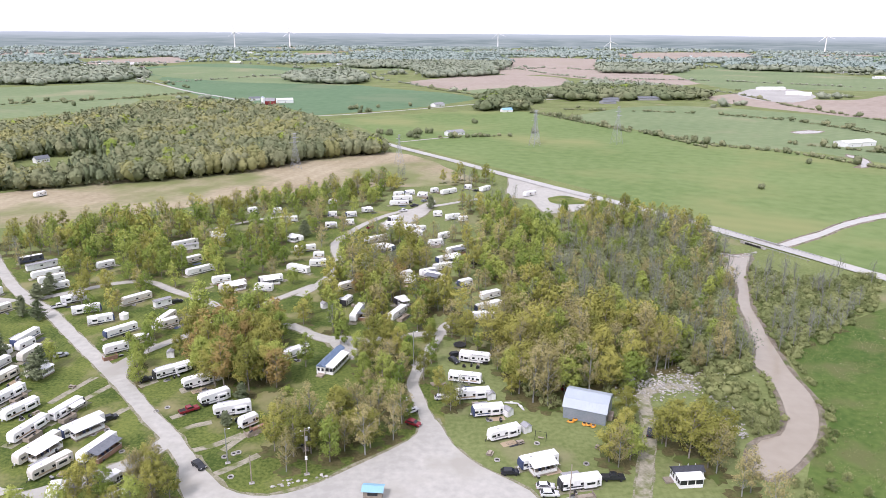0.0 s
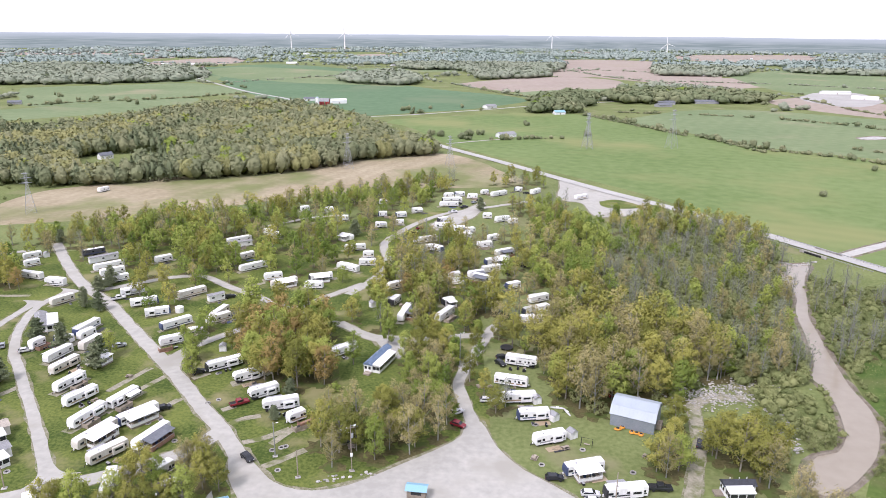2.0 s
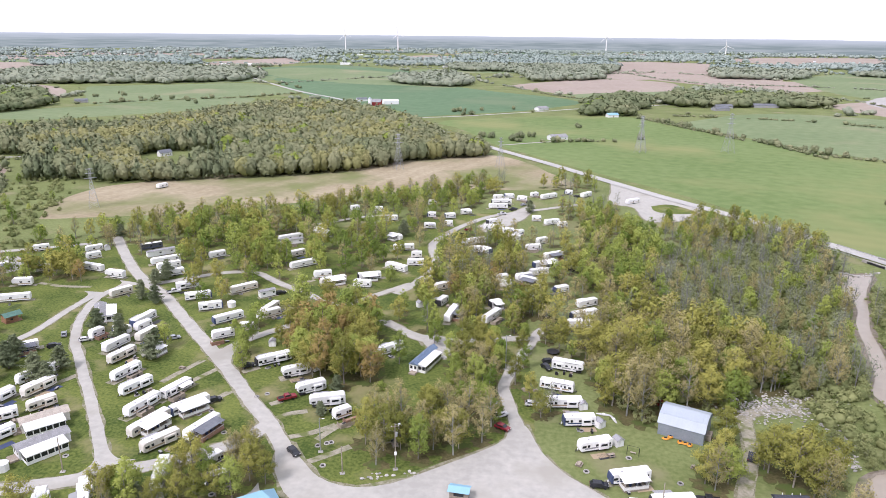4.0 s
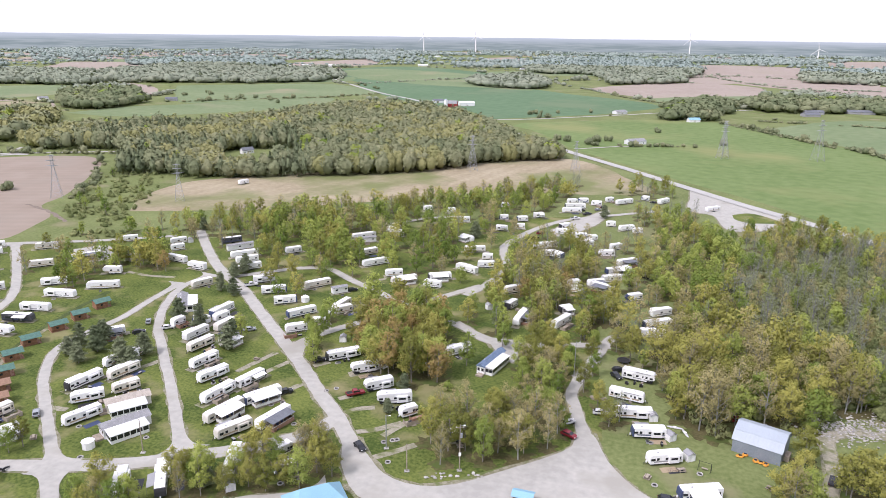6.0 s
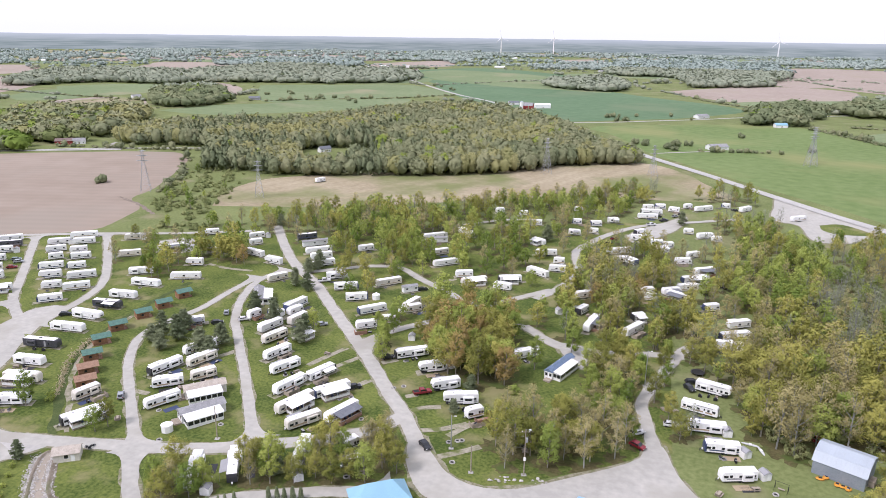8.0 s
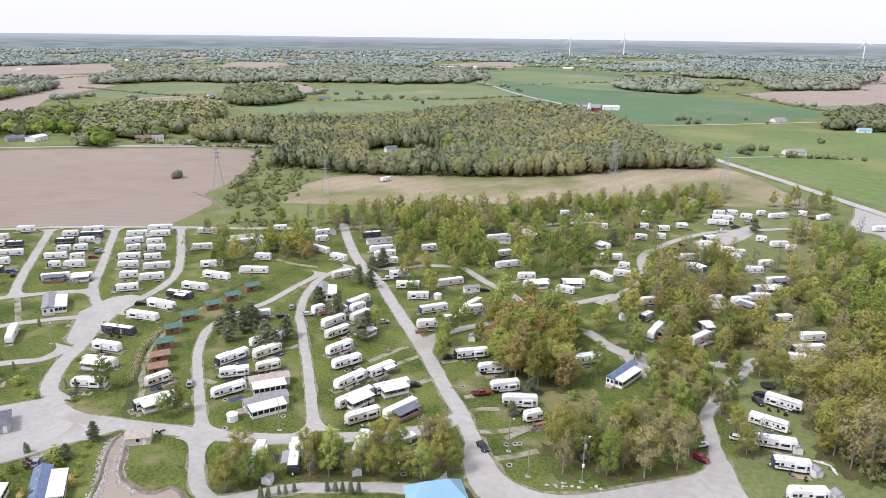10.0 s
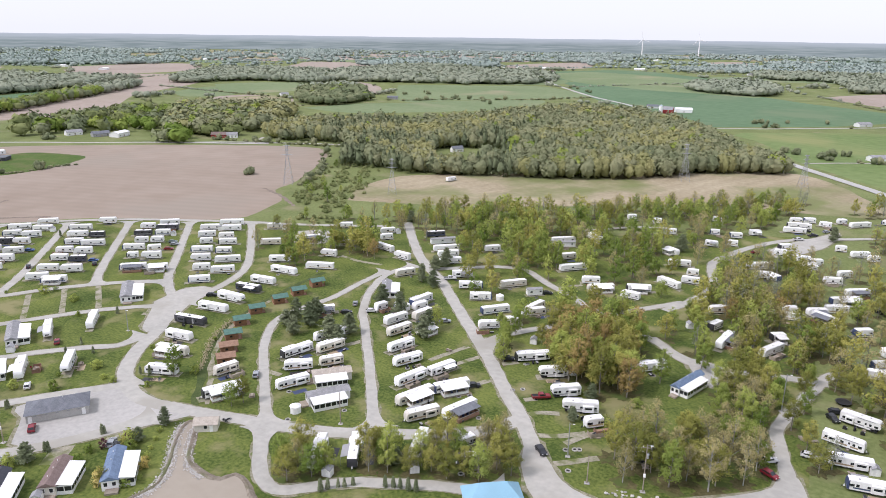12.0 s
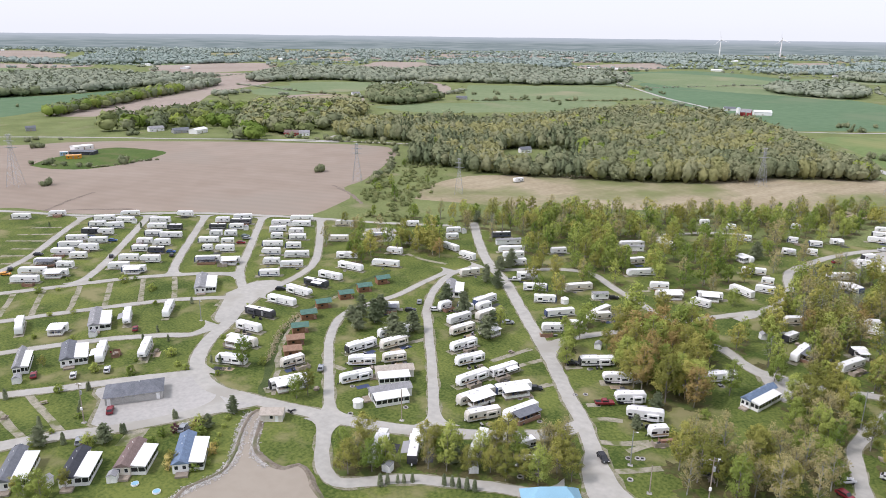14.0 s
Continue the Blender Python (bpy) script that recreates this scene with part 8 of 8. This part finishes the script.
def fire_ring():
    root = base("fire_ring", "ring of pale stones round a blackened fire pit", "fire pit", "fire rings on the lawn")
    bm = bmesh.new()
    rings = [[bm.verts.new((r * math.cos(w), r * math.sin(w), z + 0.03 * math.sin(5 * w))) for w in (math.pi * k / 9 for k in range(18))] for r, z in ((0.52, 0.0), (0.54, 0.22), (0.76, 0.24), (0.82, 0.0))]
    for a, b in zip(rings, rings[1:]):
        for k in range(18):
            bm.faces.new((a[k], a[(k + 1) % 18], b[(k + 1) % 18], b[k]))
    bmesh.ops.recalc_face_normals(bm, faces=bm.faces)
    part("stone_ring", bm, STONE, root)
    bm = bmesh.new()
    tube(bm, (0, 0, 0), (0, 0, 0.06), 0.5, 0.5, 10)
    part("ash", bm, RUBBER, root)
    return root


def kayak(colour):
    root = base("paddle_boat", "orange plastic paddle boat lying on the grass" if colour == "o" else "white canoe lying on the grass", "boat", "boats on the grass")
    long = 2.2 if colour == "o" else 4.6
    bm = bmesh.new()
    bmesh.ops.create_uvsphere(bm, u_segments=12, v_segments=6, radius=1, matrix=Matrix.Translation((0, 0, 0.25)) @ Matrix.Diagonal((long / 2, 0.75 if colour == "o" else 0.42, 0.3, 1)))
    part("hull", bm, PAINT[colour], root)
    boxed("seat", 0, 0, 0.42, 0.8, 0.7, 0.16, PAINT["k"] if colour == "o" else WHITE, root, bevel=0.04)
    return root


def motorcycle():
    root = base("motorcycle", "dark motorcycle standing by the lane", "motorcycle")
    for x in (-0.75, 0.75):
        wheel(root, x, 0, 0.32, 0.14)
    boxed("frame", 0, 0, 0.35, 1.2, 0.28, 0.4, PAINT["k"], root, bevel=0.06)
    boxed("saddle", -0.3, 0, 0.75, 0.8, 0.3, 0.12, RUBBER, root, bevel=0.04)
    boxed("handlebar", 0.55, 0, 1.0, 0.08, 0.75, 0.06, STEEL, root)
    return root


def swing_frame():
    root = base("swing_frame", "dark steel swing frame over a stone fire pit", "swing")
    for x in (-1.5, 1.5):
        for s in (-1, 1):
            bar("leg", (x, 0.8 * s, 0), (x, 0, 2.3), 0.05, 0.05, RUBBER, root)
    bar("top_bar", (-1.6, 0, 2.3), (1.6, 0, 2.3), 0.05, 0.05, RUBBER, root)
    boxed("seat", 0, 0, 0.5, 1.5, 0.5, 0.08, TIMBER, root)
    return root


def woodpile():
    root = base("firewood_pile", "low pile of split firewood logs", "firewood", "firewood piles")
    for k in range(12):
        bm = bmesh.new()
        tube(bm, (-0.5, -0.8 + 0.32 * (k % 6), 0.15 + 0.28 * (k // 6)), (0.5, -0.8 + 0.32 * (k % 6), 0.15 + 0.28 * (k // 6)), 0.15, 0.14, 6)
        part("log", bm, TIMBER, root)
    return root


def pool():
    root = base("paddling_pool", "small round blue paddling pool", "pool", "blue paddling pools")
    bm = bmesh.new()
    tube(bm, (0, 0, 0), (0, 0, 0.4), 0.95, 0.95, 16)
    part("rim", bm, WHITE, root)
    bm = bmesh.new()
    tube(bm, (0, 0, 0.39), (0, 0, 0.42), 0.85, 0.85, 16)
    part("water_fill", bm, ROOFS["sky"], root)
    return root


def trampoline():
    root = base("trampoline", "round black trampoline with a dark padded rim", "trampoline")
    bm = bmesh.new()
    tube(bm, (0, 0, 0.78), (0, 0, 0.82), 1.9, 1.9, 20)
    part("jump_mat", bm, RUBBER, root)
    bm = bmesh.new()
    rings = [[bm.verts.new((r * math.cos(w), r * math.sin(w), z)) for w in (math.pi * k / 12 for k in range(24))] for r, z in ((1.85, 0.84), (2.2, 0.84), (2.2, 0.76), (1.85, 0.76))]
    for a, b in zip(rings, [*rings[1:], rings[0]]):
        for k in range(24):
            bm.faces.new((a[k], a[(k + 1) % 24], b[(k + 1) % 24], b[k]))
    bmesh.ops.recalc_face_normals(bm, faces=bm.faces)
    part("padding", bm, STRIPE["black"], root)
    for k in range(6):
        w = math.pi * k / 3
        bar("leg", (2.0 * math.cos(w), 2.0 * math.sin(w), 0), (2.0 * math.cos(w), 2.0 * math.sin(w), 0.78), 0.05, 0.05, STEEL, root)
    return root


def scatter(key, build, pts):
    rnd = random.Random(str(key))
    for x, y in pts:
        place(key, build, pose(x, y, 0.06, 0, 0, rnd.uniform(0, 180)))


scatter("trampoline", trampoline, [(6.0, 225.0)])
scatter("table", picnic_table, [(12.5, 159.6), (41.3, 162.6), (12.0, 184.1)])
scatter("fire", fire_ring, [(-51.5, 149.1), (-53.5, 159.0), (36.7, 155.7), (14.2, 157.1), (25.3, 164.8)])
scatter(("boat", "o"), lambda: kayak("o"), [(36.1, 175.7), (37.6, 176.9), (39.7, 174.5), (40.9, 174.0), (42.0, 173.4)])
scatter(("boat", "w"), lambda: kayak("w"), [(20.4, 185.8), (23.0, 183.6)])
scatter("motorcycle", motorcycle, [(-142.1, 120.2), (-141.6, 121.0)])
scatter("swing", swing_frame, [(26.6, 166.9)])
scatter("woodpile", woodpile, [(-2.8, 196.9), (-1.3, 196.2), (0.5, 196.9)])
scatter("pool", pool, [(-139.2, 76.1), (-146.0, 74.7)])
scatter("table", picnic_table, [(-202.7, 80.2), (-202.7, 69.4), (-112.4, 193.5), (-114.9, 178.0), (-146.1, 134.5)])
scatter("fire", fire_ring, [(-79.2, 182.0), (-81.6, 179.8), (-82.6, 159.6), (-117.6, 142.7), (-127.9, 130.3), (-91.1, 169.8), (-55.5, 157.6), (-52.5, 159.6)])


def slab(name, label, category, group, sx, sy, sz, material, bevel=0.0, z=0.0):
    """A simple thing whose main mesh is its root."""
    ob = boxed(name, 0, 0, z, sx, sy, sz, material, None, bevel=bevel)
    return tagged(ob, label, category, group)


def storage_box(shade):
    root = slab("storage_box", "grey plastic storage box beside a trailer" if shade == "grey" else "black deck storage box beside a trailer", "box", "storage boxes", 1.3, 0.6, 0.55, STRIPE[shade], 0.03)
    boxed("lid", 0, 0, 0.55, 1.36, 0.66, 0.08, STRIPE["black" if shade == "grey" else "grey"], root, bevel=0.02)
    return root


def camp_chair(shade):
    root = slab("camp_chair", shade + " folding camp chair on the grass", "chair", "camp chairs", 0.55, 0.5, 0.08, STRIPE[shade], 0.02, 0.42)
    boxed("backrest", 0, 0.26, 0.45, 0.55, 0.07, 0.55, STRIPE[shade], root)
    for x in (-0.24, 0.24):
        boxed("side_frame", x, 0, 0, 0.04, 0.5, 0.42, RUBBER, root)
    return root


def grill():
    root = slab("gas_grill", "black gas grill on a cart", "grill", "gas grills", 1.1, 0.5, 0.8, RUBBER, 0.02)
    boxed("hood", -0.1, 0, 0.8, 0.7, 0.5, 0.3, STRIPE["black"], root, bevel=0.1)
    boxed("side_shelf", 0.5, 0, 0.8, 0.35, 0.45, 0.04, STEEL, root)
    return root


def mat(shade):
    return slab("patio_mat", shade + " woven patio mat laid on the grass", "mat", "patio mats", 4.2, 2.2, 0.03, STRIPE[shade])


def open_deck(material, shade):
    root = slab("open_deck", shade + " timber deck with a low railing beside a trailer", "deck", "open decks", 4.4, 2.4, 0.4, material)
    for x, y, sx, sy in ((0, -1.16, 4.4, 0.06), (-2.16, 0, 0.06, 2.3), (2.16, 0, 0.06, 2.3)):
        boxed("railing", x, y, 0.4, sx, sy, 0.9, material, root)
    boxed("step", 0, -1.45, 0, 1.2, 0.5, 0.2, material, root)
    return root


def by_trailers():
    """What stands beside the trailers: tables, fire rings, mats, decks, chairs, boxes, grills."""
    rnd = random.Random(21)
    kinds = (("table", picnic_table), ("fire", fire_ring), ("grill", grill), (("box", "grey"), lambda: storage_box("grey")), (("box", "black"), lambda: storage_box("black")), (("mat", "navy"), lambda: mat("navy")), (("mat", "black"), lambda: mat("black")), (("mat", "tan"), lambda: mat("tan")), (("deck", "brown"), lambda: open_deck(DECK, "red-brown")), (("deck", "grey"), lambda: open_deck(TIMBER, "weathered grey")), (("chair", "navy"), lambda: camp_chair("navy")), (("chair", "red"), lambda: camp_chair("red")))
    homes = [o for o in scene.objects if o.parent is None and o.name.split(".")[0] in ("travel_trailer", "fifth_wheel")]
    spots = np.array(taken)
    for o in homes:
        far = o.matrix_basis.translation.length
        toward = -1 if (o.matrix_basis @ Vector((0, -1, 0))).length < (o.matrix_basis @ Vector((0, 1, 0))).length else 1
        for _ in range(4 if far < 270 else 2 if far < 330 else 1):
            if far > 300 and rnd.random() < 0.1:
                place("shed", little_shed, o.matrix_basis @ Matrix.Translation((-5.6, toward * 1.2, -0.05)))
            key, build = kinds[min(rnd.randrange(12), rnd.randrange(14))] if far < 330 else kinds[rnd.choice((5, 6, 8, 9))]
            m = o.matrix_basis @ Matrix.Translation((rnd.uniform(-3.4, 3.0), toward * rnd.uniform(2.4, 4.4), -0.045)) @ Matrix.Rotation(radians(rnd.choice((0, 90, 25)) if key[0] not in ("deck", "mat") else 0 if toward < 0 else 180), 4, "Z")
            q = m.translation
            gap = np.hypot(spots[:, 0] - q.x, spots[:, 1] - q.y) - spots[:, 2]
            if gap.min() < -0.7 or rnd.random() < (0.22 if far < 270 else 0.72):
                continue
            spots = np.vstack([spots, (q.x, q.y, 1.1)])
            place(key, build, m)


by_trailers()
